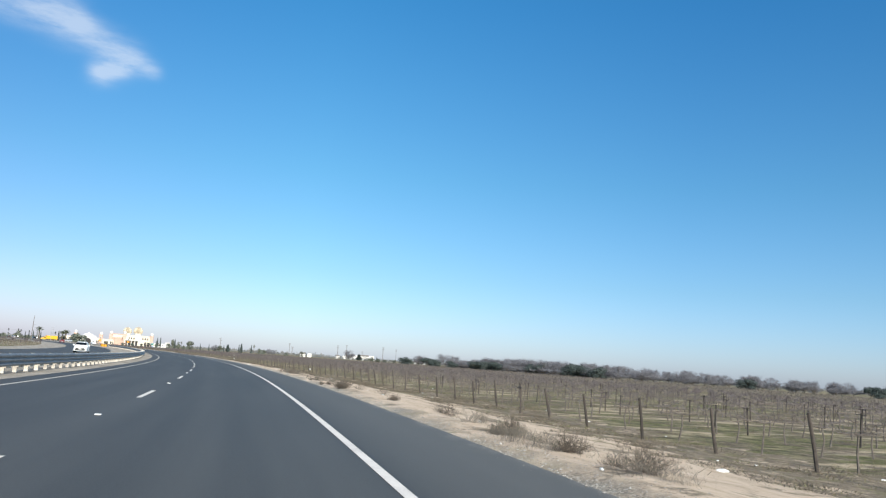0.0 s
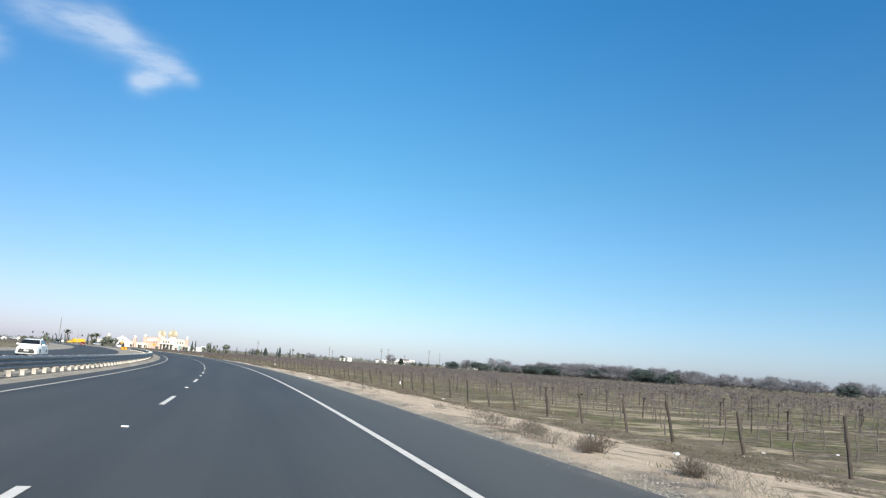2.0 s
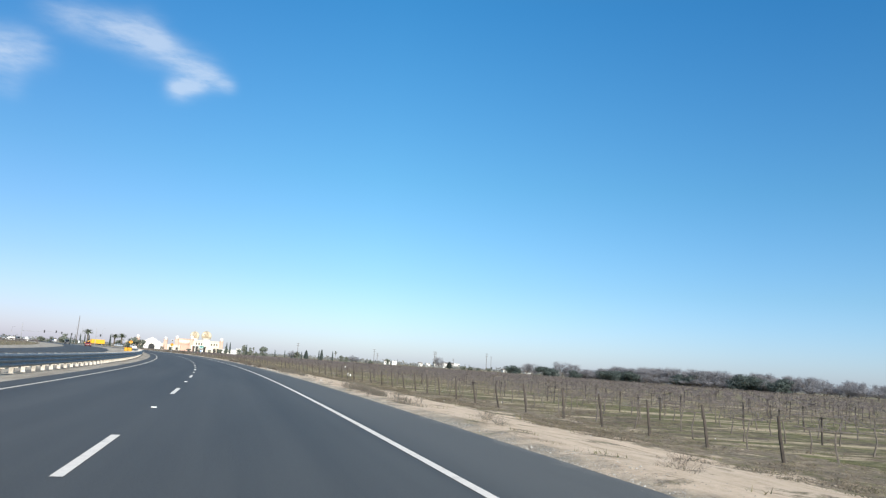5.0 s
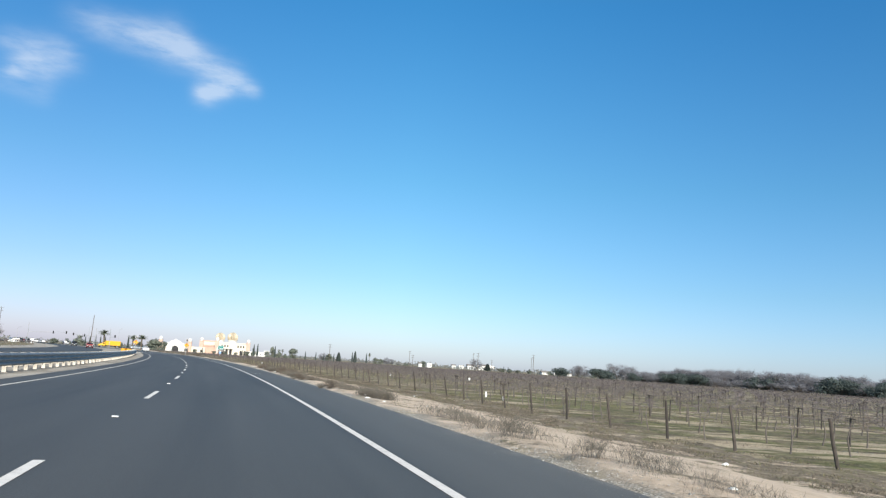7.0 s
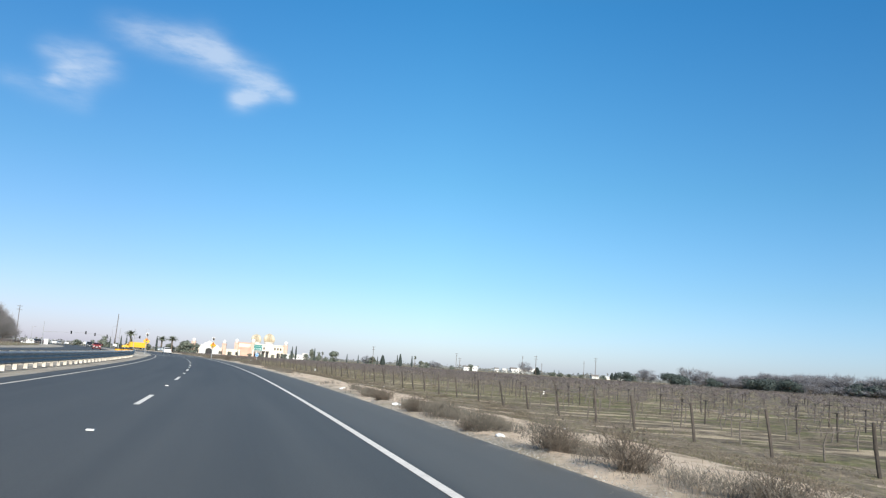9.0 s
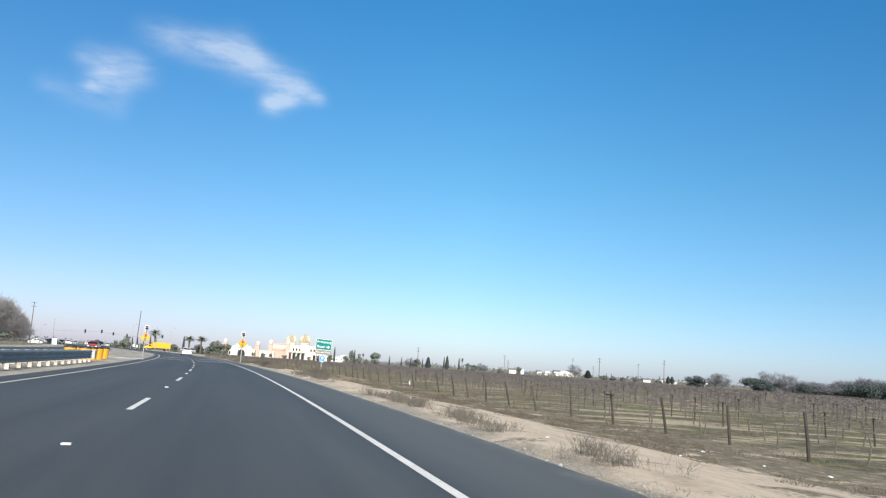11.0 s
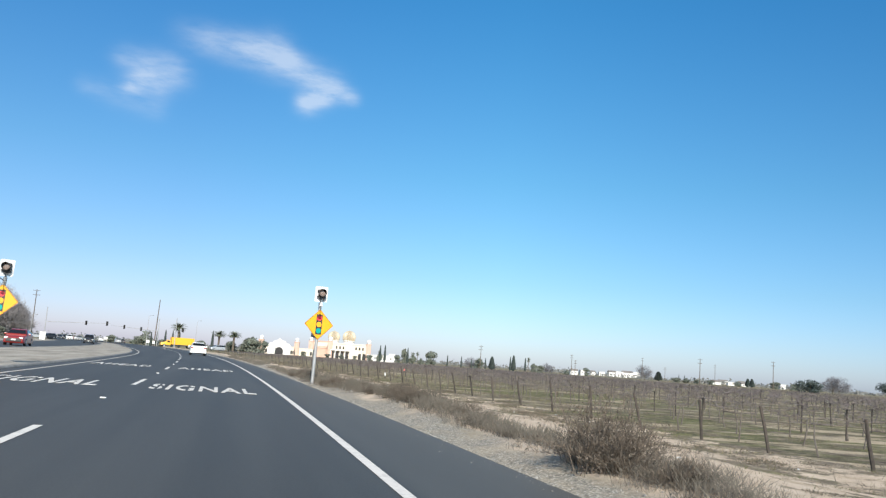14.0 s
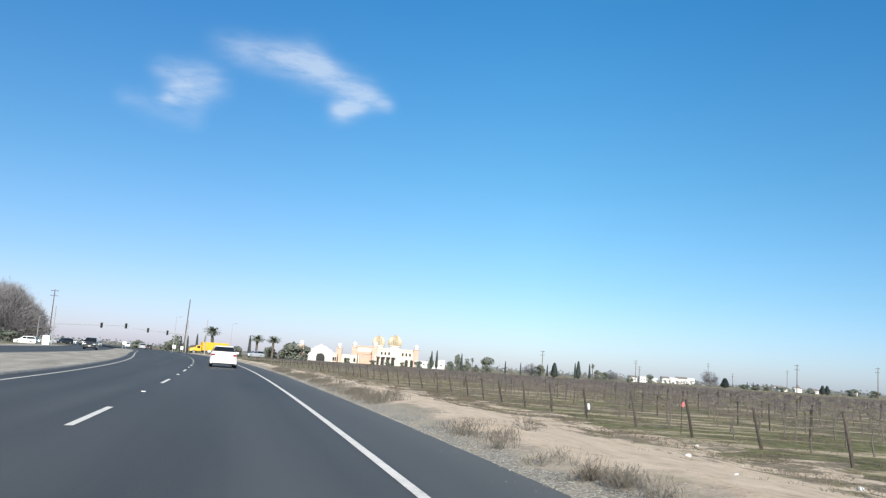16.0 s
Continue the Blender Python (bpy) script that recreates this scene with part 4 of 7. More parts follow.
    for z in (-0.12, 0.12):
        box(bm, 0.05, 0.05, 0.06, -0.145, -0.03, zb + z, 0.01)
    box(bm, 0.20, 0.06, 0.05, 0.03, -0.06, zb - 0.18, 0.012)
    head = part("beacon", bm, TRIM_BLACK, ob, "black beacon housing with a visor")
    bm = bmesh.new()
    lathe(bm, [(0.148, 0.0), (0.152, 0.20), (0.144, 0.20), (0.14, 0.01)], 24, pose(0.02, -0.085, zb + 0.03, 90, 0, 0))
    part("visor", bm, TRIM_BLACK, head)
    bm = bmesh.new()
    lathe(bm, [(0.138, 0.0), (0.12, 0.02), (0.07, 0.035), (0.005, 0.04)], 24, pose(0.02, -0.10, zb + 0.03, 90, 0, 0))
    part("lens", bm, LENS, head, "dull amber lens")
    bm = bmesh.new()
    box(bm, 0.22, 0.2, 0.38, -0.10, 0.24, zc - 0.33, 0.02)
    box(bm, 0.04, 0.03, 0.09, -0.10, 0.16, zc - 0.56, 0.01)
    part("control_box", bm, CABINET_GREY, ob, "grey steel control box")


signal_ahead(turned_sign(349.65, 1.72, 0, 0.03) @ Matrix.Scale(0.91, 4), 0.8, 13)
signal_ahead(turned_sign(349.6, -8.7, 0, 0.0) @ Matrix.Scale(0.9, 4), 2.0)


# ---- shrubs and litter on the verge ----
def verge_z(l):
    return float(np.interp(l, (1.7, 2.0, 2.4, 2.9, 3.5, 4.2, 5.0, 7.4, 9.0, 10.0, 12.6, 14.4), (-0.03, 0.0, 0.03, 0.02, -0.05, -0.14, -0.21, -0.45, -0.60, -0.66, -0.71, -0.73)))


def soil(s, l):
    """The height of the verge's surface."""
    return verge_z(l) + (verge_lift(s, l) if l < 14.0 else 0.0)


def shrub_mesh(seed, stems, h, w, material):
    """A leafless rounded bush: bent stems from one stool, each with fine side twigs and dry seed heads towards its tip."""
    r = random.Random(seed)
    v, f = [], []

    def blade(a, b, wide):
        side = (b - a).cross(Vector((r.uniform(-1, 1), r.uniform(-1, 1), r.uniform(-1, 1)))).normalized() * wide
        i = len(v)
        v.extend((a - side, a + side, b))
        f.append((i, i + 1, i + 2))

    lobes = [(r.uniform(0, 6.283), r.uniform(0.75, 1.12)) for _ in range(5)]
    for _ in range(stems):
        a, t = r.uniform(0, 6.283), math.acos(r.uniform(0.30, 1.0))
        lump = 1.0 + 0.25 * sum(math.cos(a - la) * (lk - 0.93) for la, lk in lobes)
        reach = lump * r.uniform(0.62, 1.06) / math.sqrt((math.sin(t) / (0.5 * w)) ** 2 + (math.cos(t) / h) ** 2)
        d = Vector((math.cos(a) * math.sin(t), math.sin(a) * math.sin(t), math.cos(t)))
        p = Vector((r.gauss(0, 0.10) * w, r.gauss(0, 0.10) * w, -0.04))
        end = p + d * reach
        knee = p.lerp(end, 0.5) + Vector((r.uniform(-0.06, 0.06), r.uniform(-0.06, 0.06), 0.10 * h))
        for k, (q0, q1) in enumerate(((p, knee), (knee, end))):
            blade(q0, q1 + (q1 - q0) * 0.15, 0.0045 - 0.0015 * k)
            for _ in range(4 if k == 0 else 9):
                b = q0.lerp(q1, r.random())
                out = (d * 0.7 + Vector((r.uniform(-0.8, 0.8), r.uniform(-0.8, 0.8), r.uniform(0.0, 1.3)))).normalized()
                blade(b, b + out * h * r.uniform(0.06, 0.17), r.uniform(0.0025, 0.0045))
        for _ in range(4):
            b = end + Vector((r.gauss(0, 0.025), r.gauss(0, 0.025), r.gauss(0, 0.03)))
            blade(b, b + Vector((r.uniform(-1, 1), r.uniform(-1, 1), r.uniform(-0.2, 1))) * 0.028, 0.009)
    return raw("twigs", v, f, material)


SHRUBS = [shrub_mesh(40 + k, 190, 0.78, 1.35, (SHRUB, SHRUB_GREY)[k % 2]) for k in range(5)]
WEED_CLUMPS = [shrub_mesh(50 + k, 60, 0.72, 1.3, (SHRUB_GREY, SHRUB)[k % 2]) for k in range(3)]
SHRUB_SPOTS = [(9.4, 3.4, 1.0), (11.0, 3.1, 0.8), (13.5, 3.0, 0.8), (24.5, 3.1, 0.6), (31.1, 2.4, 0.8), (31.9, 2.55, 0.95), (32.7, 2.65, 0.7), (35.7, 2.5, 0.5), (35.5, 2.95, 0.4), (41.6, 2.65, 0.6), (54.2, 2.9, 0.7), (56.7, 2.9, 0.8), (60.5, 3.3, 0.8), (190.8, 3.4, 0.7), (193.4, 2.6, 0.8),
               (196.1, 3.4, 0.7), (203.6, 3.1, 0.6), (204.4, 2.7, 0.7), (205.6, 2.75, 0.6), (207.0, 2.8, 0.65), (208.8, 2.85, 0.7), (210.6, 2.95, 0.6), (212.4, 3.1, 0.7), (214.3, 3.3, 1.0), (216.6, 3.0, 1.3), (218.8, 2.9, 1.2), (221.7, 2.8, 1.0), (226.7, 2.8, 1.0), (231.1, 2.9, 1.0), (233.5, 3.0, 0.8), (239.0, 3.5, 0.45), (298.3, 3.2, 0.7), (299.3, 3.35, 0.95), (300.2, 3.4, 1.1), (301.2, 3.5, 1.25), (302.0, 3.4, 1.3), (304.6, 3.0, 0.7),
               (324.4, 3.2, 0.4), (327.0, 2.75, 0.7), (328.1, 2.45, 1.35), (328.6, 2.85, 1.15), (334.5, 2.9, 0.6), (338.0, 2.7, 0.75), (338.3, 3.2, 0.85), (338.9, 2.6, 0.75), (339.6, 2.8, 0.8), (340.2, 2.5, 0.65), (341.0, 2.7, 0.6), (342.0, 2.4, 0.5), (343.1, 2.6, 0.5), (345.0, 2.9, 0.6),
               (346.6, 2.55, 0.75), (347.2, 2.3, 0.8), (347.9, 2.2, 0.6), (349.4, 2.6, 0.42), (351.3, 2.2, 0.42), (352.7, 2.15, 0.5), (353.9, 2.3, 0.7), (354.5, 2.15, 0.75), (356.1, 2.45, 0.65), (356.8, 2.3, 0.75), (357.4, 2.1, 0.6), (358.3, 1.95, 0.45), (361.4, 2.1, 0.7), (364.2, 2.0, 0.4), (366.9, 2.1, 0.42), (367.4, 2.0, 0.38)]
for s, l, size in SHRUB_SPOTS:
    l -= 0.4 if 185 < s < 245 else 0.0
    for j in range(2):
        c = Vector((rng.uniform(-0.4, 0.4), rng.uniform(-0.3, 0.3), 0)) if j else Vector()
        k = size * (1.0 if j == 0 else rng.uniform(0.5, 0.8))
        ob = new("shrub", rng.choice(SHRUBS))
        k *= 0.82 if s > 290 else 0.64
        ob.matrix_basis = along(s, l, soil(s, l) - 0.01, rng.uniform(0, 360)) @ Matrix.Translation(c) @ Matrix.Diagonal((k * 0.95, k * 0.95, k * rng.uniform(0.85, 1.05), 1))
        tagged(ob, "dry brown leafless roadside shrub on gravel", "shrub", "shrubs along the verge")
for k in range(46):
    s = rng.uniform(-10, 470)
    ob = new("shrub", rng.choice(WEED_CLUMPS))
    z = rng.uniform(0.25, 0.55)
    ob.matrix_basis = along(s, 3.4, soil(s, 3.4) - 0.01, rng.uniform(0, 360)) @ Matrix.Translation((rng.uniform(-0.9, 0.3), 0, 0.0)) @ Matrix.Diagonal((z * 1.1, z * 1.1, z, 1))
    tagged(ob, "low dry weed clump on the verge", "shrub", "shrubs along the verge")


def tufts():
    """Short dry grass and weeds over the verge and the row ends."""
    r = random.Random(21)
    v, f = [], []
    for _ in range(22000):
        s = r.uniform(-5, 440)
        l = r.choice((r.uniform(7.0, 11.0), r.uniform(7.5, 15.0), r.uniform(9.0, 24.0))) if r.random() < 0.97 else r.uniform(2.4, 3.4)
        if noise.noise(Vector((s * 0.16, l * 0.5, 2.0))) < (0.0 if l > 5.5 else 0.12) or (s > 322 and 4.2 < l < 9.4 and r.random() < 0.7):
            continue
        p = at(s, l, soil(s, l) - 0.012)
        for _ in range(7):
            h, a = r.uniform(0.03, 0.09), r.uniform(0, 6.28)
            q = p + Vector((r.gauss(0, 0.09), r.gauss(0, 0.09), 0))
            side = Vector((math.cos(a), math.sin(a), 0)) * r.uniform(0.004, 0.010)
            tip = q + Vector((r.uniform(-0.07, 0.07), r.uniform(-0.07, 0.07), h))
            i = len(v)
            v += [q - side, q + side, tip]
            f.append((i, i + 1, i + 2))
    tagged(new("dry_grass", raw("dry_grass", v, f, GRASS)), "short dry and greenish winter grass", "grass", "", "stuff")


def weed_mats():
    """Low mounded mats of dry weeds on the verge and by the ends of the rows."""
    r = random.Random(33)
    v, f = [], []
    for _ in range(1500):
        s, l = r.uniform(-5, 430), r.choice((r.uniform(6.4, 10.5), r.uniform(7.5, 12.0), r.uniform(8.5, 13.5)))
        if noise.noise(Vector((s * 0.2, l * 0.35, 7.0))) < -0.15 or (s > 322 and 4.2 < l < 9.4 and r.random() < 0.75):
            continue
        wide, long, tall = r.uniform(0.25, 0.8), r.uniform(0.3, 1.0), r.choice((r.uniform(0.04, 0.14), r.uniform(0.10, 0.26)))
        for _ in range(int(300 * wide * long + 70)):
            a, q = r.uniform(0, 6.283), math.sqrt(r.random())
            rise = tall * (1.0 - q * q) + 0.012
            su, lu = s + math.sin(a) * q * long, l + math.cos(a) * q * wide
            base = at(su, lu, soil(su, lu) - 0.01 + rise * r.uniform(0.0, 0.75))
            d = Vector((math.cos(a) * q * 0.6 + r.uniform(-0.7, 0.7), math.sin(a) * q * 0.6 + r.uniform(-0.7, 0.7), r.uniform(0.35, 1.0))) * r.uniform(0.03, 0.075)
            side = d.orthogonal().normalized() * r.uniform(0.008, 0.018)
            i = len(v)
            v += [base - side, base + side, base + d]
            f.append((i, i + 1, i + 2))
    tagged(new("dry_weeds", raw("dry_weeds", v, f, WEED_MAT)), "low mounded mats of dry brown and olive weeds", "weeds", "", "stuff")


def row_weeds(name, count, seed, material, green, label):
    """Clumps of low growth between the vines."""
    r = random.Random(seed)
    v, f = [], []
    for _ in range(count):
        s, l = r.uniform(-5, 470), 11.0 + 62.0 * r.random() ** 1.7
        if noise.noise(Vector((s * 0.13, l * 0.22, 4.0 if green else 11.0))) < -0.02:
            continue
        w, h = r.uniform(0.3, 1.1), r.uniform(0.06, 0.16 if green else 0.26)
        for _ in range(44):
            q = at(s + r.gauss(0, 0.4) * w, l + r.gauss(0, 0.8) * w, FIELD_Z - 0.02)
            d = Vector((r.uniform(-1, 1), r.uniform(-1, 1), r.uniform(0.5, 1.5))) * h * r.uniform(0.5, 1.0)
            side = d.orthogonal().normalized() * r.uniform(0.008, 0.02)
            i = len(v)
            v += [q - side, q + side, q + d]
            f.append((i, i + 1, i + 2))
    tagged(new(name, raw(name, v, f, material)), label, "weeds", "", "stuff")


FRINGE = ((-5, 4, 0.3), (8, 16, 0.5), (30, 46, 0.12), (52, 62, 0.2), (138, 150, 0.35), (168, 180, 0.3), (186, 244, 1.0), (262, 282, 0.35), (291, 297, 0.15), (297, 300, 0.4), (300, 306, 0.3), (320, 344, 1.0), (344, 348, 0.45), (348, 353, 0.9), (353, 361, 0.6), (361, 374, 0.22), (380, 420, 0.4))     # from, to, how thick


def fringe():
    """An uneven fringe of dry standing weeds between the gravel and the sandy track."""
    r = random.Random(88)
    v, f = [], []
    for s0, s1, thick in FRINGE:
        for _ in range(int((s1 - s0) * 26 * thick)):
            s = r.uniform(s0, s1)
            l = (2.85 if s < 342 else max(2.15, 2.85 - 0.14 * (s - 342))) + r.gauss(0, 0.24)
            n = noise.noise(Vector((s * 0.5, l * 0.6, 13.0)))
            if n < (-0.05 if s < 342 else -0.25) or l < (2.05 if s < 342 else 1.72):
                continue
            tall = r.uniform(0.10, 0.26) + 0.32 * max(0.0, n)
            c = Vector((s, l, 0.0))
            for _ in range(20):
                su, lu = c.x + r.gauss(0, 0.10), c.y + r.gauss(0, 0.10)
                a = at(su, lu, soil(su, lu) - 0.01)
                d = Vector((r.gauss(0, 0.35), r.gauss(0, 0.35), 1.0)) * tall * r.uniform(0.45, 1.0)
                for q0, q1, wide in ((a, a + d, 0.004), (a + d * 0.5, a + d * 0.75 + Vector((r.uniform(-1, 1), r.uniform(-1, 1), 0.3)) * tall * 0.3, 0.004), (a + d * 0.7, a + d * 0.9 + Vector((r.uniform(-1, 1), r.uniform(-1, 1), 0.5)) * tall * 0.22, 0.005)):
                    side = (q1 - q0).orthogonal().normalized() * wide
                    i = len(v)
                    v += [q0 - side, q0 + side, q1]
                    f.append((i, i + 1, i + 2))
    tagged(new("weed_fringe", raw("weed_fringe", v, f, SHRUB_GREY)), "uneven fringe of dry standing weeds beside the gravel", "weeds", "", "stuff")


def edge_stones():
    """Loose pale and dark stones along the asphalt's edge."""
    r = random.Random(55)
    v, f = [], []
    for _ in range(42000):
        s = r.uniform(-2, 400)
        l = shoulder_l(s) - 0.13 + abs(r.gauss(0, 0.36 if s < 305 else 0.75))
        k = r.uniform(0.006, 0.016) * (1.0 if r.random() < 0.97 else 2.0)
        if r.random() < 0.14:
            l = shoulder_l(s) - abs(r.gauss(0, 0.24))
            k *= 0.55
        c = at(s, l, (soil(s, l) if l > shoulder_l(s) else 0.0) + 0.004)
        i = len(v)
        a = r.uniform(0, 6.28)
        u, w = Vector((math.cos(a), math.sin(a), 0)) * k, Vector((-math.sin(a), math.cos(a), 0)) * k * r.uniform(0.6, 1.0)
        v += [c + u - w * 0.4, c + w, c - u, c - w + u * 0.2, c + u * 0.2 + w * 0.1 + Vector((0, 0, k * r.uniform(0.4, 0.8)))]
        f += [(i, i + 1, i + 4), (i + 1, i + 2, i + 4), (i + 2, i + 3, i + 4), (i + 3, i, i + 4)]
    tagged(new("edge_stones", raw("edge_stones", v, f, STONES)), "loose grey and pale gravel stones at the road edge", "gravel", "", "stuff")


edge_stones()
fringe()
weed_mats()
row_weeds("field_weeds", 4200, 61, WEED_DARK, False, "dry brown weeds between the vine rows")
GRASS = leaf_build((0.066, 0.065, 0.032), (0.20, 0.185, 0.10))
tufts()
row_weeds("field_grass", 3600, 62, GRASS, True, "tufted olive winter grass between the vine rows")


def crumpled(seed, material):
    r = random.Random(seed)
    bm = bmesh.new()
    bmesh.ops.create_icosphere(bm, subdivisions=2, radius=1.0)
    for vert in bm.verts:
        k = 1.0 + 0.5 * noise.noise(vert.co * 2.1 + Vector((seed, 0, 0)))
        vert.co = Vector((vert.co.x * k, vert.co.y * k * 0.8, max(-0.12, vert.co.z * k * 0.55)))
    return mesh_of(bm, "litter", material)


LITTER = [crumpled(k, LITTER_WHITE) for k in range(4)]
LITTER_SPOTS = [(66.5, 7.2, 0.22), (93.6, 2.3, 0.14), (94.4, 2.6, 0.10), (220.7, 2.4, 0.13), (300.9, 2.7, 0.12), (12.5, 6.4, 0.13), (60.0, 6.0, 0.12), (61.5, 5.2, 0.1), (98.0, 7.4, 0.1), (102.5, 6.6, 0.12),
                (104.0, 7.4, 0.1), (92.0, 9.8, 0.2), (176.0, 7.8, 0.12), (186.0, 2.3, 0.1), (188.0, 2.6, 0.13), (238.4, 2.3, 0.13), (239.2, 2.5, 0.1), (228.8, 2.35, 0.17), (376.0, 8.2, 0.14), (372.5, 9.6, 0.16), (381.0, 11.5, 0.12), (345.0, 3.0, 0.11), (352.6, 3.2, 0.14)]
for k, (s, l, z) in enumerate(LITTER_SPOTS + [(rng.uniform(0, 420), rng.choice((rng.uniform(2.4, 4), rng.uniform(6.5, 13), rng.uniform(7.5, 16))), rng.uniform(0.03, 0.09)) for _ in range(130)]):
    ob = new("litter", LITTER[k % 4])
    ob.matrix_basis = along(s, l, soil(s, l) + 0.015, rng.uniform(0, 360)) @ Matrix.Diagonal((z * 0.75, z * rng.uniform(0.4, 0.75), z * 0.6, 1))
    tagged(ob, "crumpled white litter lying on the ground", "litter", "litter along the verge")


def survey_mark(s, l):
    """A worn scribble of white paint on the shoulder."""
    line = [(0.0, 0.0), (0.14, 0.9), (0.05, 1.5), (-0.16, 1.3), (-0.10, 0.4), (0.2, 0.15), (0.34, 0.1), (0.3, 0.8)]
    bm = bmesh.new()
    for (xa, ya), (xb, yb) in zip(line, line[1:]):
        d = Vector((xb - xa, yb - ya, 0))
        n = Vector((-d.y, d.x, 0)).normalized() * 0.016
        a, b = Vector((xa, ya, 0)), Vector((xb, yb, 0))
        bm.faces.new([bm.verts.new(q) for q in (a - n, b - n, b + n, a + n)])
    ob = part("survey_mark", bm, WHITE_PAINT)
    ob.matrix_basis = along(s, l, 0.012)
    tagged(ob, "thin scribbled white paint mark on the asphalt shoulder", "road marking")


survey_mark(212.2, 0.45)


def vine_tag(s, l, z, material, w=0.13, h=0.27, label="white plastic grow tube on a thin stake"):
    ob = thing("grow_tube", along(s, l, FIELD_Z, 20), label, "grow tube")
    bm = bmesh.new()
    rod(bm, (0, 0.05, -0.1), (0.02, 0.05, z - FIELD_Z + h * 0.4), 0.014, 0.012, 6)
    part("stake", bm, STAKE, ob, "thin dark stake")
    bm = bmesh.new()
    lathe(bm, [(w * 0.40, -h / 2), (w * 0.5, -h * 0.2), (w * 0.46, h * 0.2), (w * 0.36, h / 2), (w * 0.30, h * 0.44)], 9, pose(0, -0.02, z - FIELD_Z, 0, rng.uniform(-14, 14), 0))
    part("tube", bm, material, ob)


for s, l, z, h in ((116.0, 12.8, -0.35, 0.25), (207.4, 13.4, -0.29, 0.32), (202.6, 12.7, -0.30, 0.24), (213.0, 14.2, 0.46, 0.16), (268.0, 23.0, -0.36, 0.3), (318.0, 13.0, -0.35, 0.28), (395.0, 14.6, -0.3, 0.28)):
    vine_tag(s, l, z, LITTER_WHITE, 0.13, h)
vine_tag(386.0, 14.0, FIELD_Z + 1.05, LITTER_RED, 0.11, 0.17, "faded red rag caught on a vine")

# ---- vehicles ----
def loft(bm, rings, closed=True):
    """A skin over rings of points, all of one count."""
    vs = [[bm.verts.new(p) for p in ring] for ring in rings]
    n = len(vs[0])
    for a, b in zip(vs, vs[1:]):
        for k in range(n if closed else n - 1):
            bm.faces.new((a[k], a[(k + 1) % n], b[(k + 1) % n], b[k]))
    bm.faces.new(vs[0][::-1])
    bm.faces.new(vs[-1])
    bmesh.ops.recalc_face_normals(bm, faces=bm.faces[:])


def shell(bm, stations, n=5):
    """A car's lower body or cabin: stations of (y, z_low, z_high, half_low, half_high, round), lofted with round shoulders."""
    rings = []
    for y, z0, z1, w0, w1, r in stations:
        ring = []
        for sx in (1, -1):
            seq = [(w0 - 0.06, z0), (w0, z0 + 0.08)]
            seq += [(w1 - r + r * math.sin(radians(90 * (1 - k / n))) , z1 - r + r * math.cos(radians(90 * (1 - k / n)))) for k in range(n + 1)]
            pts = [(sx * x, y, z) for x, z in seq]
            ring += pts if sx == 1 else pts[::-1]
        rings.append(ring)
    loft(bm, rings)


def wheel(parent, x, y, r=0.32, w=0.20):
    side = 1 if x > 0 else -1
    bm = bmesh.new()
    turn = pose(x, y, r, 0, 90, 0)
    lathe(bm, [(r * 0.6, -w / 2), (r * 0.93, -w / 2), (r, -w / 2 + 0.03), (r, w / 2 - 0.03), (r * 0.93, w / 2), (r * 0.6, w / 2)], 20, turn)
    tyre = part("wheel", bm, RUBBER, parent)
    bm = bmesh.new()
    lathe(bm, [(0.02, 0.05), (r * 0.25, 0.055), (r * 0.5, 0.03), (r * 0.62, w / 2 - 0.01), (r * 0.62, w / 2 + 0.004)], 20, turn if side > 0 else turn @ pose(0, 0, 0, 180, 0, 0))
    part("rim", bm, RIM, tyre, "alloy wheel rim")


def pane(bm, pts, thick=0.012):
    """A flat or slightly bent pane from four corners, pushed out by its thickness."""
    a, b, c, d = (Vector(p) for p in pts)
    n = (b - a).cross(d - a).normalized() * thick
    lo, hi = [bm.verts.new(v) for v in (a, b, c, d)], [bm.verts.new(v + n) for v in (a, b, c, d)]
    bm.faces.new(hi)
    bm.faces.new(lo[::-1])
    for k in range(4):
        bm.faces.new((lo[k], lo[(k + 1) % 4], hi[(k + 1) % 4], hi[k]))
    bmesh.ops.recalc_face_normals(bm, faces=bm.faces[:])


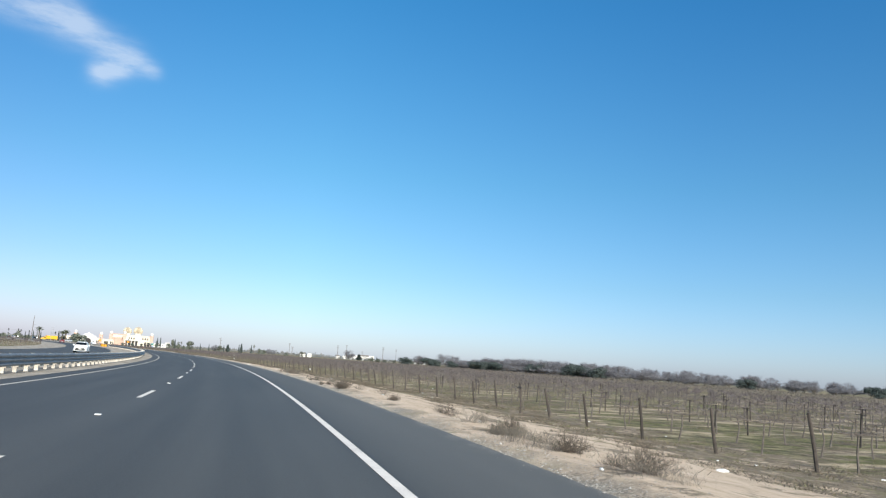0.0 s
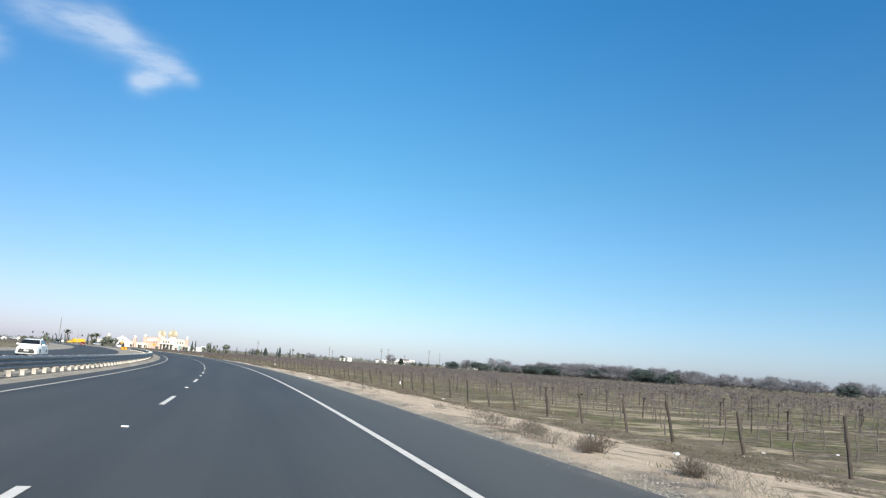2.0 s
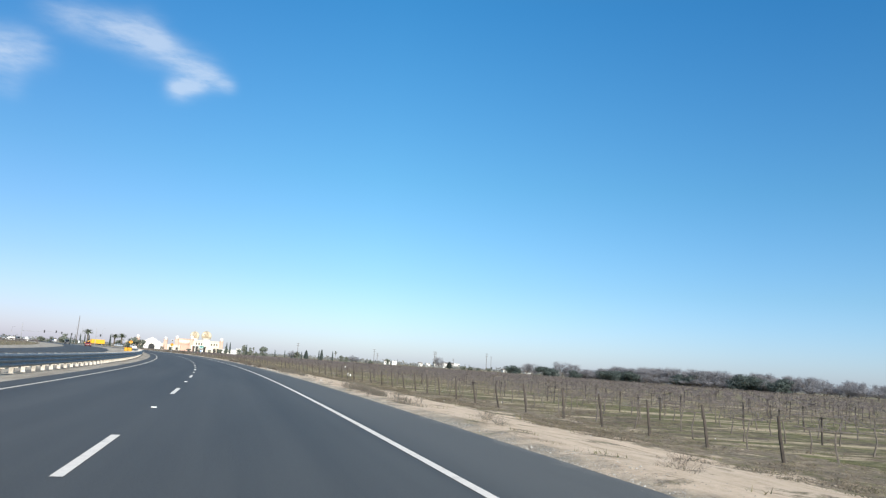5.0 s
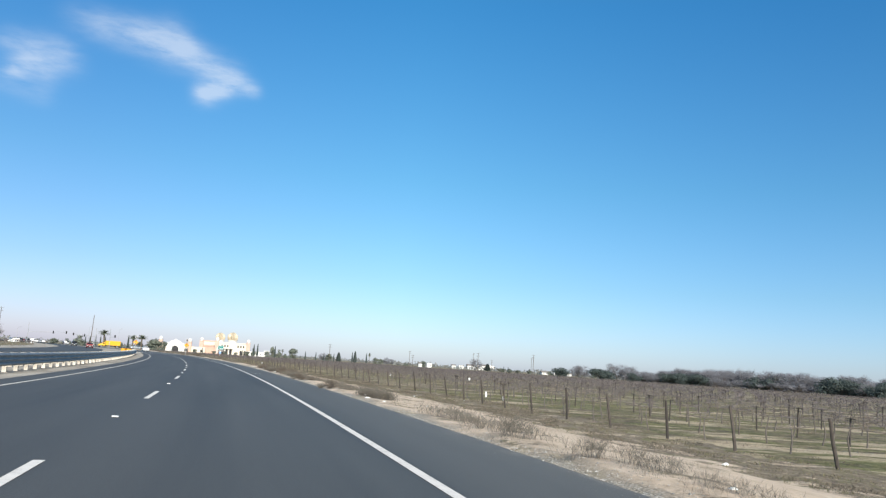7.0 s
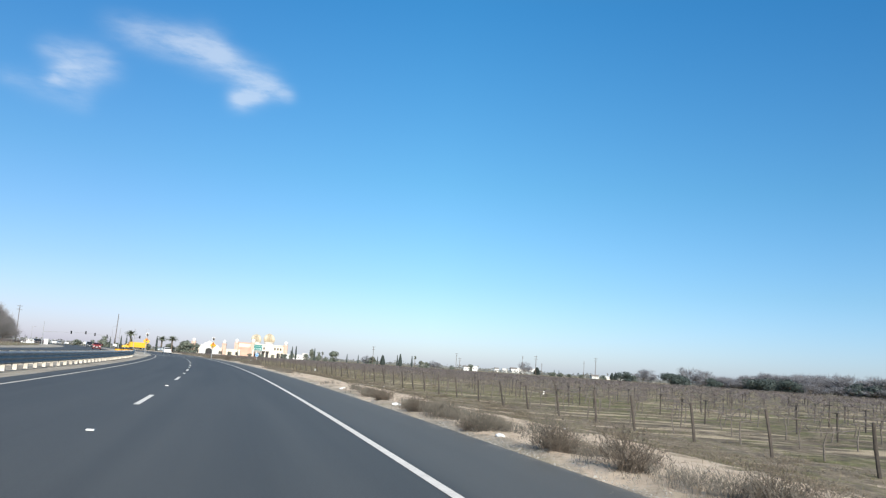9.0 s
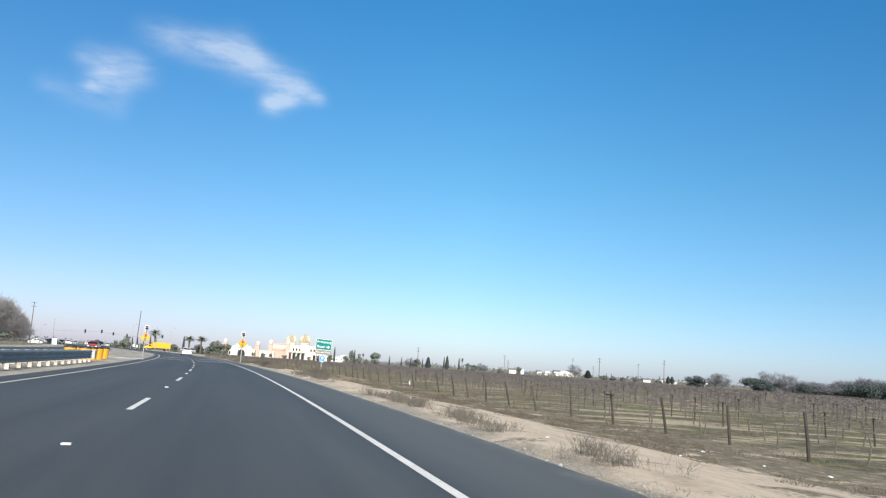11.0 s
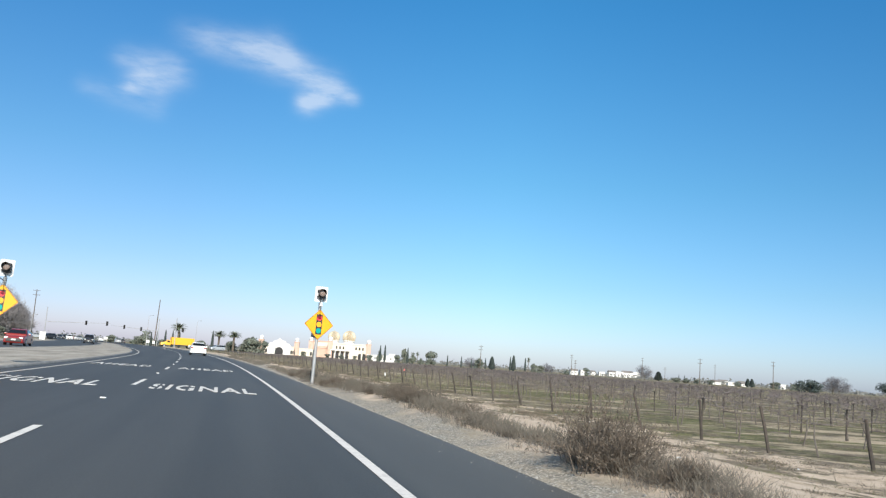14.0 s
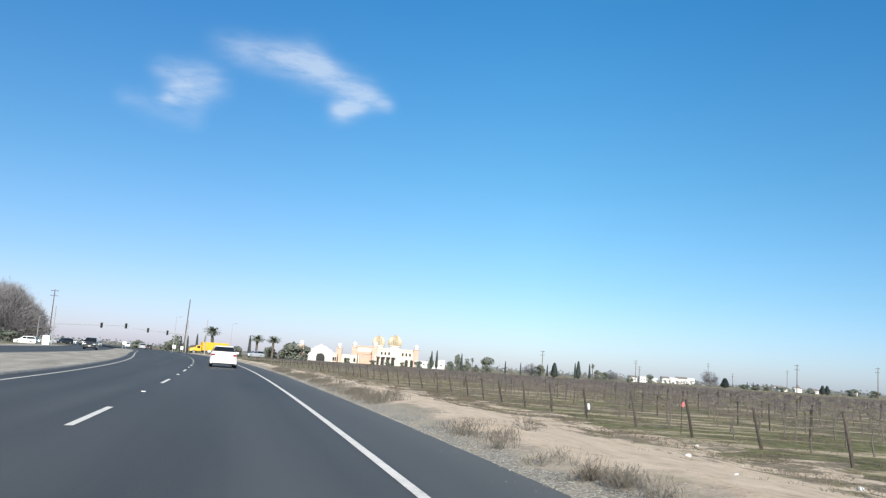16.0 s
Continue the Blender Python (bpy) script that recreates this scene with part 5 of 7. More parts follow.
def car(name, m, paint, label, kind="sedan"):
    """A car, its nose towards +y, standing on z = 0."""
    ob = thing(name, m, label, "car")
    L, W = (4.6, 0.88) if kind == "sedan" else (4.6, 0.93)
    H, belt = (1.43, 0.93) if kind == "sedan" else (1.72, 1.05)
    hood, deck = (0.88, 0.98) if kind == "sedan" else (1.02, 1.10)
    bm = bmesh.new()
    y0, y1 = -L / 2, L / 2
    shell(bm, [(y0, 0.42, deck - 0.12, W - 0.10, W - 0.14, 0.10), (y0 + 0.07, 0.24, deck - 0.03, W - 0.03, W - 0.08, 0.10), (y0 + 0.45, 0.2, deck, W, W - 0.05, 0.10),
               (-0.9, 0.18, belt + 0.02, W, W - 0.04, 0.08), (0.6, 0.18, belt, W, W - 0.04, 0.08), (1.2, 0.2, hood, W, W - 0.07, 0.12), (y1 - 0.35, 0.2, hood - 0.1, W - 0.02, W - 0.10, 0.12),
               (y1 - 0.06, 0.24, hood - 0.2, W - 0.10, W - 0.18, 0.10), (y1, 0.36, hood - 0.3, W - 0.18, W - 0.24, 0.08)])
    part("body", bm, paint, ob)
    bm = bmesh.new()
    ty = -1.55 if kind == "sedan" else y0 + 0.12
    ry = -0.95 if kind == "sedan" else y0 + 0.38
    cab = [(ty, belt - 0.1, belt + 0.06, W - 0.10, W - 0.12, 0.03), (ry, belt - 0.1, H - 0.04, W - 0.08, W - 0.26, 0.10), (-0.2, belt - 0.1, H, W - 0.06, W - 0.24, 0.12),
           (0.35, belt - 0.1, H - 0.05, W - 0.07, W - 0.25, 0.10), (1.15, belt - 0.1, belt + 0.03, W - 0.10, W - 0.13, 0.03)]
    shell(bm, cab)
    part("cabin", bm, paint, ob)
    # glass
    zr0, zr1 = belt + 0.10, H - 0.10
    def frac(a, b, k): return a + (b - a) * k
    wr0, wr1 = W - 0.17, W - 0.30
    dy, dz = ry - ty, (H - 0.04) - (belt + 0.06)
    off = Vector((0, -dz, dy)).normalized() * 0.008
    bm = bmesh.new()
    p = [Vector((-wr0, ty + dy * 0.12, belt + 0.06 + dz * 0.12)), Vector((wr0, ty + dy * 0.12, belt + 0.06 + dz * 0.12)), Vector((wr1, ty + dy * 0.86, belt + 0.06 + dz * 0.86)), Vector((-wr1, ty + dy * 0.86, belt + 0.06 + dz * 0.86))]
    pane(bm, [v + off for v in p])
    part("rear_window", bm, GLASS, ob, "dark rear window")
    fy0, fy1, fz0, fz1 = 1.15, 0.35, belt + 0.03, H - 0.05
    off = Vector((0, fz1 - fz0, fy0 - fy1)).normalized() * 0.008
    bm = bmesh.new()
    p = [Vector((wr0, frac(fy0, fy1, 0.12), frac(fz0, fz1, 0.12))), Vector((-wr0, frac(fy0, fy1, 0.12), frac(fz0, fz1, 0.12))), Vector((-wr1, frac(fy0, fy1, 0.88), frac(fz0, fz1, 0.88))), Vector((wr1, frac(fy0, fy1, 0.88), frac(fz0, fz1, 0.88)))]
    pane(bm, [v + off for v in p])
    part("windscreen", bm, GLASS, ob, "dark windscreen")
    for sx in (1, -1):
        for ya, yb, yc, yd in ((ry - 0.25, -0.28, -0.28, ry + 0.05), (-0.22, 0.75, 0.28, -0.22)):
            bm = bmesh.new()
            x0, x1 = sx * (W - 0.085), sx * (W - 0.235)
            q = [(x0, ya, belt + 0.06), (x0, yb, belt + 0.06), (x1, yc, H - 0.12), (x1, yd, H - 0.12)]
            pane(bm, q if sx > 0 else [q[1], q[0], q[3], q[2]], 0.014)
            part("side_window", bm, GLASS, ob, "dark side window")
        bm = bmesh.new()
        box(bm, 0.20, 0.10, 0.13, sx * (W + 0.06), 0.72, belt + 0.05, 0.03)
        part("mirror", bm, paint, ob)
        bm = bmesh.new()
        box(bm, 0.26, 0.10, 0.16, sx * (W - 0.20), y0 + 0.045, deck - 0.17, 0.03)
        part("tail_lamp", bm, LAMP_RED, ob, "red tail lamp")
        bm = bmesh.new()
        box(bm, 0.30, 0.16, 0.14, sx * (W - 0.30), y1 - 0.09, hood - 0.24, 0.03)
        part("headlamp", bm, LAMP_CLEAR, ob, "clear headlamp")
        for y in (-1.32, 1.38):
            wheel(ob, sx * (W - 0.11), y, 0.32 if kind == "sedan" else 0.36)
    bm = bmesh.new()
    box(bm, 2 * W - 0.16, 0.16, 0.2, 0, y0 + 0.06, 0.34, 0.04)
    part("rear_bumper", bm, TRIM_BLACK if kind == "suv" else paint, ob)
    bm = bmesh.new()
    box(bm, 2 * W - 0.30, 0.10, 0.07, 0, y0 + 0.02, 0.26, 0.015)
    part("bumper_valance", bm, TRIM_BLACK, ob, "black lower valance")
    bm = bmesh.new()
    box(bm, 0.34, 0.02, 0.13, 0, y0 - 0.012, deck - 0.26, 0.004)
    part("number_plate", bm, LITTER_WHITE, ob, "pale blank number plate")
    bm = bmesh.new()
    box(bm, 1.05, 0.06, 0.10, 0, y1 - 0.02, hood - 0.30, 0.02)
    part("grille", bm, TRIM_BLACK, ob, "black grille")
    bm = bmesh.new()
    box(bm, 1.2, 0.10, 0.22, 0, y1 - 0.03, 0.43, 0.04)
    part("lower_grille", bm, TRIM_BLACK, ob, "black lower intake")
    for sx in (1, -1):
        bm = bmesh.new()
        box(bm, 0.22, 0.10, 0.14, sx * (W - 0.22), y1 - 0.10, 0.42, 0.03)
        part("fog_lamp_recess", bm, TRIM_BLACK, ob, "dark fog lamp recess")
    bm = bmesh.new()
    box(bm, 0.34, 0.02, 0.12, 0, y1 + 0.025, 0.50, 0.004)
    part("front_plate", bm, LITTER_WHITE, ob, "pale blank number plate")
    return ob


def box_truck(m):
    ob = thing("box_truck", m, "yellow box truck waiting on the side road", "truck")
    bm = bmesh.new()
    box(bm, 2.45, 7.4, 2.35, 0, -1.55, 2.15, 0.05)
    part("cargo_box", bm, TRUCK_YELLOW, ob, "yellow cargo box")
    bm = bmesh.new()
    shell(bm, [(2.35, 0.7, 2.35, 1.1, 1.0, 0.15), (3.5, 0.7, 2.35, 1.1, 0.98, 0.2), (4.1, 0.7, 1.62, 1.1, 1.0, 0.12), (5.2, 0.6, 1.5, 1.05, 0.9, 0.2), (5.45, 0.65, 1.25, 0.95, 0.8, 0.1)])
    part("cab", bm, TRUCK_YELLOW, ob, "yellow truck cab")
    for sx in (1, -1):
        bm = bmesh.new()
        box(bm, 0.03, 0.85, 0.6, sx * 1.075, 3.1, 1.85, 0.01)
        part("cab_window", bm, GLASS, ob, "dark cab window")
        for y in (-3.6, 4.4):
            wheel(ob, sx * 1.0, y, 0.48, 0.26)
    bm = bmesh.new()
    box(bm, 1.9, 0.04, 0.6, 0, 3.86, 1.98, 0.01, pose(0, 0, 0, 0, 0, 0))
    part("windscreen", bm, GLASS, ob, "dark windscreen")
    bm = bmesh.new()
    box(bm, 0.9, 9.2, 0.22, 0, -0.4, 0.75, 0.02)
    part("chassis", bm, TRIM_BLACK, ob, "black chassis")
    for sx in (1, -1):
        bm = bmesh.new()
        box(bm, 0.06, 4.2, 0.35, sx * 1.1, -0.2, 0.75, 0.02)
        part("side_skirt", bm, TRIM_BLACK, ob, "black side guard")
    return ob


car("car", along(418.0, -1.6, 0.012), CAR_WHITE, "white four-door sedan driving in the slow lane")
car("car", along(492.0, -17.0, 0.0, 180), CAR_DARK, "dark sport utility vehicle on the far carriageway", "suv")
car("car", along(400.0, -17.2, 0.0, 180), CAR_RED, "red sedan on the far carriageway")
car("car", along(119.0, -17.0, 0.0, 180), CAR_WHITE, "white compact sedan with a black grille on the far carriageway")
for s, l, p, k, t in ((612, -17.6, CAR_SILVER, "sedan", 180), (626, -21.4, CAR_DARK, "suv", 180), (632, -17.4, CAR_WHITE, "sedan", 180), (606, -6.6, CAR_SILVER, "suv", 0), (655, -21.4, CAR_DARK, "sedan", 180), (672, -17.4, CAR_RED, "sedan", 180), (690, -5.5, CAR_WHITE, "suv", 0), (642, -1.8, CAR_DARK, "sedan", 0), (600, -21.0, CAR_WHITE, "suv", 180), (648, -24.0, CAR_WHITE, "sedan", 180), (618, -26.5, CAR_DARK, "suv", 120), (603, -30.5, CAR_SILVER, "sedan", 100), (664, -24.5, CAR_SILVER, "suv", 180), (705, -20.5, CAR_DARK, "suv", 180)):
    car("car", along(s, l, 0.0, t), p, "distant car on the road beyond the junction", k)
car("car", along(CROSS_S + 5.0, 20.5, 0.03, 100), CAR_SILVER, "silver car on the side road behind the truck", "suv")
car("car", along(563, -33.0, -0.3, 80), CAR_WHITE, "white car parked on the far roadside", "suv")
box_truck(along(CROSS_S + 1.5, 8.0, 0.03, 96) @ Matrix.Scale(0.9, 4))

# ---- vineyard ----
ROW_PITCH = 3.76
ROWS = [(k * ROW_PITCH + 1.4, 11.1 + 0.0072 * max(0.0, k * ROW_PITCH - 50) + 0.22 * math.sin(k * 0.7)) for k in range(-5, 146)]
ROW_TURN = -2.0          # the rows run away from the road, almost square to it


def stake_mesh(seed, height):
    r = random.Random(seed)
    bm = bmesh.new()
    lean = r.uniform(-0.14, -0.03)
    mid = (lean * 0.5 + r.uniform(-0.02, 0.02), r.uniform(-0.03, 0.03), height * 0.5)
    rod(bm, (0, 0, -0.15), mid, 0.05, 0.047, 7)
    rod(bm, mid, (lean, r.uniform(-0.05, 0.05), height), 0.047, 0.04, 7)
    return mesh_of(bm, "stake", STAKE)


def arm_mesh(height):
    bm = bmesh.new()
    box(bm, 0.05, 0.62, 0.05, -0.05, 0, height - 0.06, 0.008)
    return mesh_of(bm, "crossarm", STAKE)


STAKES = [stake_mesh(k, 1.22 + 0.05 * (k % 4)) for k in range(6)]
ARM = arm_mesh(1.22)


def end_post(s, l, k):
    m = along(s + rng.uniform(-0.25, 0.25), l, FIELD_Z + 0.02, rng.uniform(-8, 8))
    ob = thing("vineyard_post", m @ pose(0, 0, 0, rng.uniform(-2.5, 2.5), rng.uniform(-8.0, -1.0) - (3.0 if s > 290 else 0.0), 0), "weathered dark wooden end post of a vine row", "post", "end posts of the vine rows")
    o = new("stake", STAKES[k % 6])
    o.parent = ob
    if k % 11 == 3:
        o = new("crossarm", ARM)
        o.parent = ob


for k, (s, l) in enumerate(ROWS):
    end_post(s, l, k)


def vine_geometry(r, verts, faces, m, canes, fine=True):
    """One pruned vine: a bent trunk, two arms along the wire, and bare canes. Adds to the lists."""
    def tube(a, b, ra, rb, n=4):
        d = (b - a).normalized()
        u = d.orthogonal().normalized()
        v = d.cross(u)
        base = len(verts)
        for p, q in ((a, ra), (b, rb)):
            for j in range(n):
                t = 2 * math.pi * j / n
                verts.append(m @ (p + (u * math.cos(t) + v * math.sin(t)) * q))
        for j in range(n):
            faces.append((base + j, base + (j + 1) % n, base + n + (j + 1) % n, base + n + j))
    n = 5 if fine else 3
    h = r.uniform(0.72, 0.92)
    knee = Vector((r.uniform(-0.1, 0.1), r.uniform(-0.08, 0.08), h * r.uniform(0.4, 0.6)))
    top = Vector((r.uniform(-0.12, 0.12), r.uniform(-0.08, 0.08), h))
    base = len(verts)
    for p, q in ((Vector((0, 0, -0.05)), 0.034), (knee, 0.026), (top, 0.024)):
        for j in range(n):
            t = 2 * math.pi * j / n
            verts.append(m @ (p + Vector((math.cos(t), math.sin(t), 0)) * q))
    for k in range(2):
        for j in range(n):
            faces.append((base + k * n + j, base + k * n + (j + 1) % n, base + (k + 1) * n + (j + 1) % n, base + (k + 1) * n + j))
    ends = []
    for side in (-1, 1):
        out = top + Vector((side * r.uniform(0.5, 0.9), r.uniform(-0.22, 0.22), r.uniform(0.0, 0.12)))
        tube(top, out, 0.022, 0.010, n)
        ends.append(out)
    tube_faces = len(faces)
    for _ in range(canes):
        e = ends[r.randrange(2)]
        a = top.lerp(e, r.random())
        d = Vector((r.uniform(-0.6, 0.6), r.uniform(-0.65, 0.65), r.uniform(-0.20, 0.44)))
        w = 0.0065 if fine else 0.016
        side = Vector((r.uniform(-1, 1), r.uniform(-1, 1), r.uniform(-1, 1))).normalized() * w
        b = a + d * 0.55 + Vector((0, 0, 0.06))
        c = a + d + Vector((0, 0, -0.04 * r.random()))
        i = len(verts)
        verts.extend(m @ p for p in (a + side, a - side, b - side, b + side, c))
        faces.append((i, i + 1, i + 2, i + 3))
        faces.append((i + 3, i + 2, i + 4))
    return tube_faces


def vine_mesh(seed):
    r = random.Random(seed)
    v, f = [], []
    n = vine_geometry(r, v, f, Matrix(), 28)
    return [("trunk", raw("trunk", v, f[:10], BARK)), ("cordon", raw("cordon", v, f[10:15], BARK)), ("cordon", raw("cordon", v, f[15:20], BARK)), ("cane_tangle", raw("cane_tangle", v, f[n:], CANE))]


VINES = [vine_mesh(100 + k) for k in range(7)]


def row_pose(s, l, out):
    """A place out metres along a vine row from its end."""
    p = at(s, l, FIELD_Z)
    a = heading(200.0) + radians(ROW_TURN)
    x, y = p.x + out * math.cos(a), p.y + out * math.sin(a)
    return Vector((x, y, FIELD_Z + land(x, y))), math.degrees(a)


# the vines nearest the road, one by one
for k, (s, l) in enumerate(ROWS):
    if 4 <= s <= 450:
        for j in range(2 if s > 120 else 3):
            p, a = row_pose(s, l, 1.5 + 2.1 * j + rng.uniform(-0.2, 0.2))
            vine = thing("grape_vine", pose(p.x, p.y, p.z, 0, 0, a + rng.choice((0, 180)) + rng.uniform(-6, 6)), "bare pruned grape vine with brown canes", "vine", "vines along the rows")
            for nm, me in VINES[rng.randrange(7)]:
                o = new(nm, me)
                o.parent = vine
                if nm == "cane_tangle":
                    tagged(o, "", "", "", "stuff")


def vine_block(name, places, canes, fine, seed, spread=1.0):
    r = random.Random(seed)
    v, f = [], []
    bark = []
    for x, y, z, a in places:
        i = len(f)
        n = vine_geometry(r, v, f, pose(x, y, z, 0, 0, a) @ Matrix.Diagonal((spread, spread, 1, 1)), canes, fine)
        bark += [0] * (n - i) + [1] * (len(f) - n)
    me = raw(name, v, f, BARK)
    me.materials.append(CANE)
    me.polygons.foreach_set("material_index", bark)
    return tagged(new(name, me), "bare winter vine rows on wires", "vines", "", "stuff")


near, mid, far = [], [], []
for k, (s, l) in enumerate(ROWS):
    out = 1.5 if s < 4 or s > 450 else 5.7 if s > 120 else 7.8
    while out < 215:
        p, a = row_pose(s, l, out + rng.uniform(-0.3, 0.3))
        (near if out < 28 else mid if out < 90 else far).append((p.x, p.y, p.z, a))
        out += 2.1 if out < 28 else 2.8 if out < 90 else 5.6 if out < 220 else 8.0
vine_block("vine_rows_near", near, 36, True, 1)
vine_block("vine_rows_middle", mid, 24, False, 2)
vine_block("vine_rows_far", far, 10, False, 3, 1.5)


def row_stakes():
    """Line stakes with their crossarms, farther along the rows."""
    v, f = [], []
    for k, (s, l) in enumerate(ROWS):
        if s < -10 or s > 620:
            continue
        out = 7.0 + (k % 3)
        while out < 80:
            p, a = row_pose(s, l, out)
            h = rng.uniform(1.0, 1.2)
            lean = rng.uniform(-0.06, 0.06)
            for dx, dy, dz, px, pz in ((0.024, 0.024, h, 0.0, h / 2), (0.02, 0.24, 0.02, lean, h - 0.04)):
                i = len(v)
                m = pose(p.x, p.y, p.z, 0, 0, a)
                for sx in (-1, 1):
                    for sy in (-1, 1):
                        for sz in (-1, 1):
                            v.append(m @ Vector((px + sx * dx + (lean if sz > 0 and dz > 0.5 else 0), sy * dy, pz + sz * (dz / 2))))
                f.extend([(i, i + 1, i + 3, i + 2), (i + 4, i + 6, i + 7, i + 5), (i, i + 4, i + 5, i + 1), (i + 2, i + 3, i + 7, i + 6), (i + 1, i + 5, i + 7, i + 3)])
            out += 8.4
    tagged(new("row_stakes", raw("row_stakes", v, f, STAKE)), "weathered wooden stakes with crossarms along the rows", "stakes", "", "stuff")


row_stakes()

# vineyard across the road
left = []
for s in np.arange(-20, 520, 4.0):
    for out in np.arange(0, 60, 3.6):
        p = at(s, -31 - out - rng.uniform(0, 0.6))
        left.append((p.x, p.y, p.z - 0.12, 90 + math.degrees(heading(s))))
vine_block("vine_rows_across", left, 10, False, 4)

# ---- trees ----
def bare_tree_meshes(seed, h, twigs, thin=0.0062, fill=0, twig=None):
    """A leafless tree: tapered trunk and limbs, and a rounded crown of fine twigs, their grey tinted for haze, that
    hangs low.
    """
    r = random.Random(seed)
    bm = bmesh.new()
    tips = []
    fork = Vector((r.uniform(-0.3, 0.3), r.uniform(-0.3, 0.3), h * 0.2))
    rod(bm, (0, 0, -0.3), fork, h * 0.026, h * 0.02, 8)
    for k in range(11):
        a = 2 * math.pi * k / 11 + r.uniform(-0.4, 0.4)
        t = r.uniform(0.0, 1.0)
        out = h * (0.10 + 0.30 * math.sqrt(max(0.0, 1 - (2 * t - 0.7) ** 2 / 1.7)))
        e = fork + Vector((math.cos(a) * out, math.sin(a) * out, h * (0.06 + 0.66 * t)))
        rod(bm, fork, e, h * 0.010, h * 0.005, 4, False)
        for _ in range(3):
            q = e + Vector((r.uniform(-1, 1), r.uniform(-1, 1), r.uniform(-0.3, 0.6))) * h * 0.13
            rod(bm, fork.lerp(e, r.uniform(0.4, 1.0)), q, h * 0.005, h * 0.002, 3, False)
            tips += [q, fork.lerp(q, r.uniform(0.5, 0.9))]
        tips.append(e)
    trunk = mesh_of(bm, "trunk", TRUNK)
    for _ in range(fill):
        d = Vector((r.gauss(0, 1), r.gauss(0, 1), r.gauss(0, 1))).normalized() * r.uniform(0.75, 1.0)
        tips.append(Vector((d.x * 0.36 * h, d.y * 0.36 * h, h * (0.50 + 0.42 * d.z))))
    v, f = [], []
    for _ in range(twigs):
        c = r.choice(tips)
        a = c + Vector((r.gauss(0, 1), r.gauss(0, 1), r.gauss(0, 0.85))) * h * 0.07
        if a.z < h * 0.03:
            continue
        d = (a - fork).normalized() * h * r.uniform(0.04, 0.10) + Vector((r.uniform(-1, 1), r.uniform(-1, 1), r.uniform(-0.3, 1))) * h * 0.04
        side = d.cross(Vector((r.uniform(-1, 1), r.uniform(-1, 1), r.uniform(-1, 1)))).normalized() * h * thin
        i = len(v)
        v += [a - side, a + side, a + d]
        f.append((i, i + 1, i + 2))
    return trunk, raw("crown", v, f, twig or TWIG_GREY_HAZY)


def leafy_tree_meshes(seed, h, wide, clumps, material, leaf=0.05):
    """A tree in leaf: trunk, limbs and a ragged crown of small leaf tufts."""
    r = random.Random(seed)
    bm = bmesh.new()
    top = Vector((r.uniform(-0.2, 0.2), r.uniform(-0.2, 0.2), h * 0.45))
    rod(bm, (0, 0, -0.3), top, h * 0.035, h * 0.02, 8)
    lobes = []
    for k in range(9):
        a, q = 2 * math.pi * k / 9 + r.uniform(-0.4, 0.4), r.uniform(0.35, 1.0)
        c = Vector((math.cos(a) * wide * 0.34 * q, math.sin(a) * wide * 0.34 * q, h * r.uniform(0.20, 0.80)))
        rod(bm, top * r.uniform(0.6, 1.0), c, h * 0.014, h * 0.005, 5)
        lobes.append((c, r.uniform(0.14, 0.24) * min(wide, h * 1.6)))
    lobes += [(Vector((0, 0, h * 0.78)), 0.2 * h), (Vector((0, 0, h * 0.5)), 0.3 * h), (Vector((0.1 * h, 0.05 * h, h * 0.3)), 0.24 * h)]
    trunk = mesh_of(bm, "trunk", TRUNK)
    v, f = [], []
    for _ in range(clumps):
        c, rad = r.choice(lobes)
        d = Vector((r.gauss(0, 1), r.gauss(0, 1), r.gauss(0, 1))).normalized() * rad * r.uniform(0.55, 1.08)
        d.z *= 0.75
        p = c + d
        n = (d.normalized() + Vector((r.uniform(-0.6, 0.6), r.uniform(-0.6, 0.6), r.uniform(-0.2, 0.6)))).normalized()
        u = n.orthogonal().normalized()
        w = n.cross(u)
        s = h * leaf * r.uniform(0.5, 1.2)
        i = len(v)
        v += [p + u * s, p + w * s * 0.8, p - u * s * 0.9, p - w * s * 0.7]
        f.append((i, i + 1, i + 2, i + 3))
    return trunk, raw("crown", v, f, material)


def cypress_meshes(seed, h):
    r = random.Random(seed)
    bm = bmesh.new()
    rod(bm, (0, 0, -0.2), (0, 0, h * 0.7), h * 0.016, h * 0.006, 6)
    trunk = mesh_of(bm, "trunk", TRUNK)
    v, f = [], []
    for _ in range(700):
        t = r.random()
        rad = h * 0.085 * min(1.0, t * 7 + 0.25) * (1 - t) ** 0.55 * r.uniform(0.7, 1.1)
        a = r.uniform(0, 6.283)
        p = Vector((math.cos(a) * rad, math.sin(a) * rad, h * (0.04 + 0.93 * t)))
        u = Vector((-math.sin(a), math.cos(a), 0)) * h * 0.016
        i = len(v)
        v += [p - u, p + u, p + Vector((math.cos(a) * 0.01 * h, math.sin(a) * 0.01 * h, h * 0.07))]
        f.append((i, i + 1, i + 2))
    return trunk, raw("crown", v, f, LEAF_DARK)


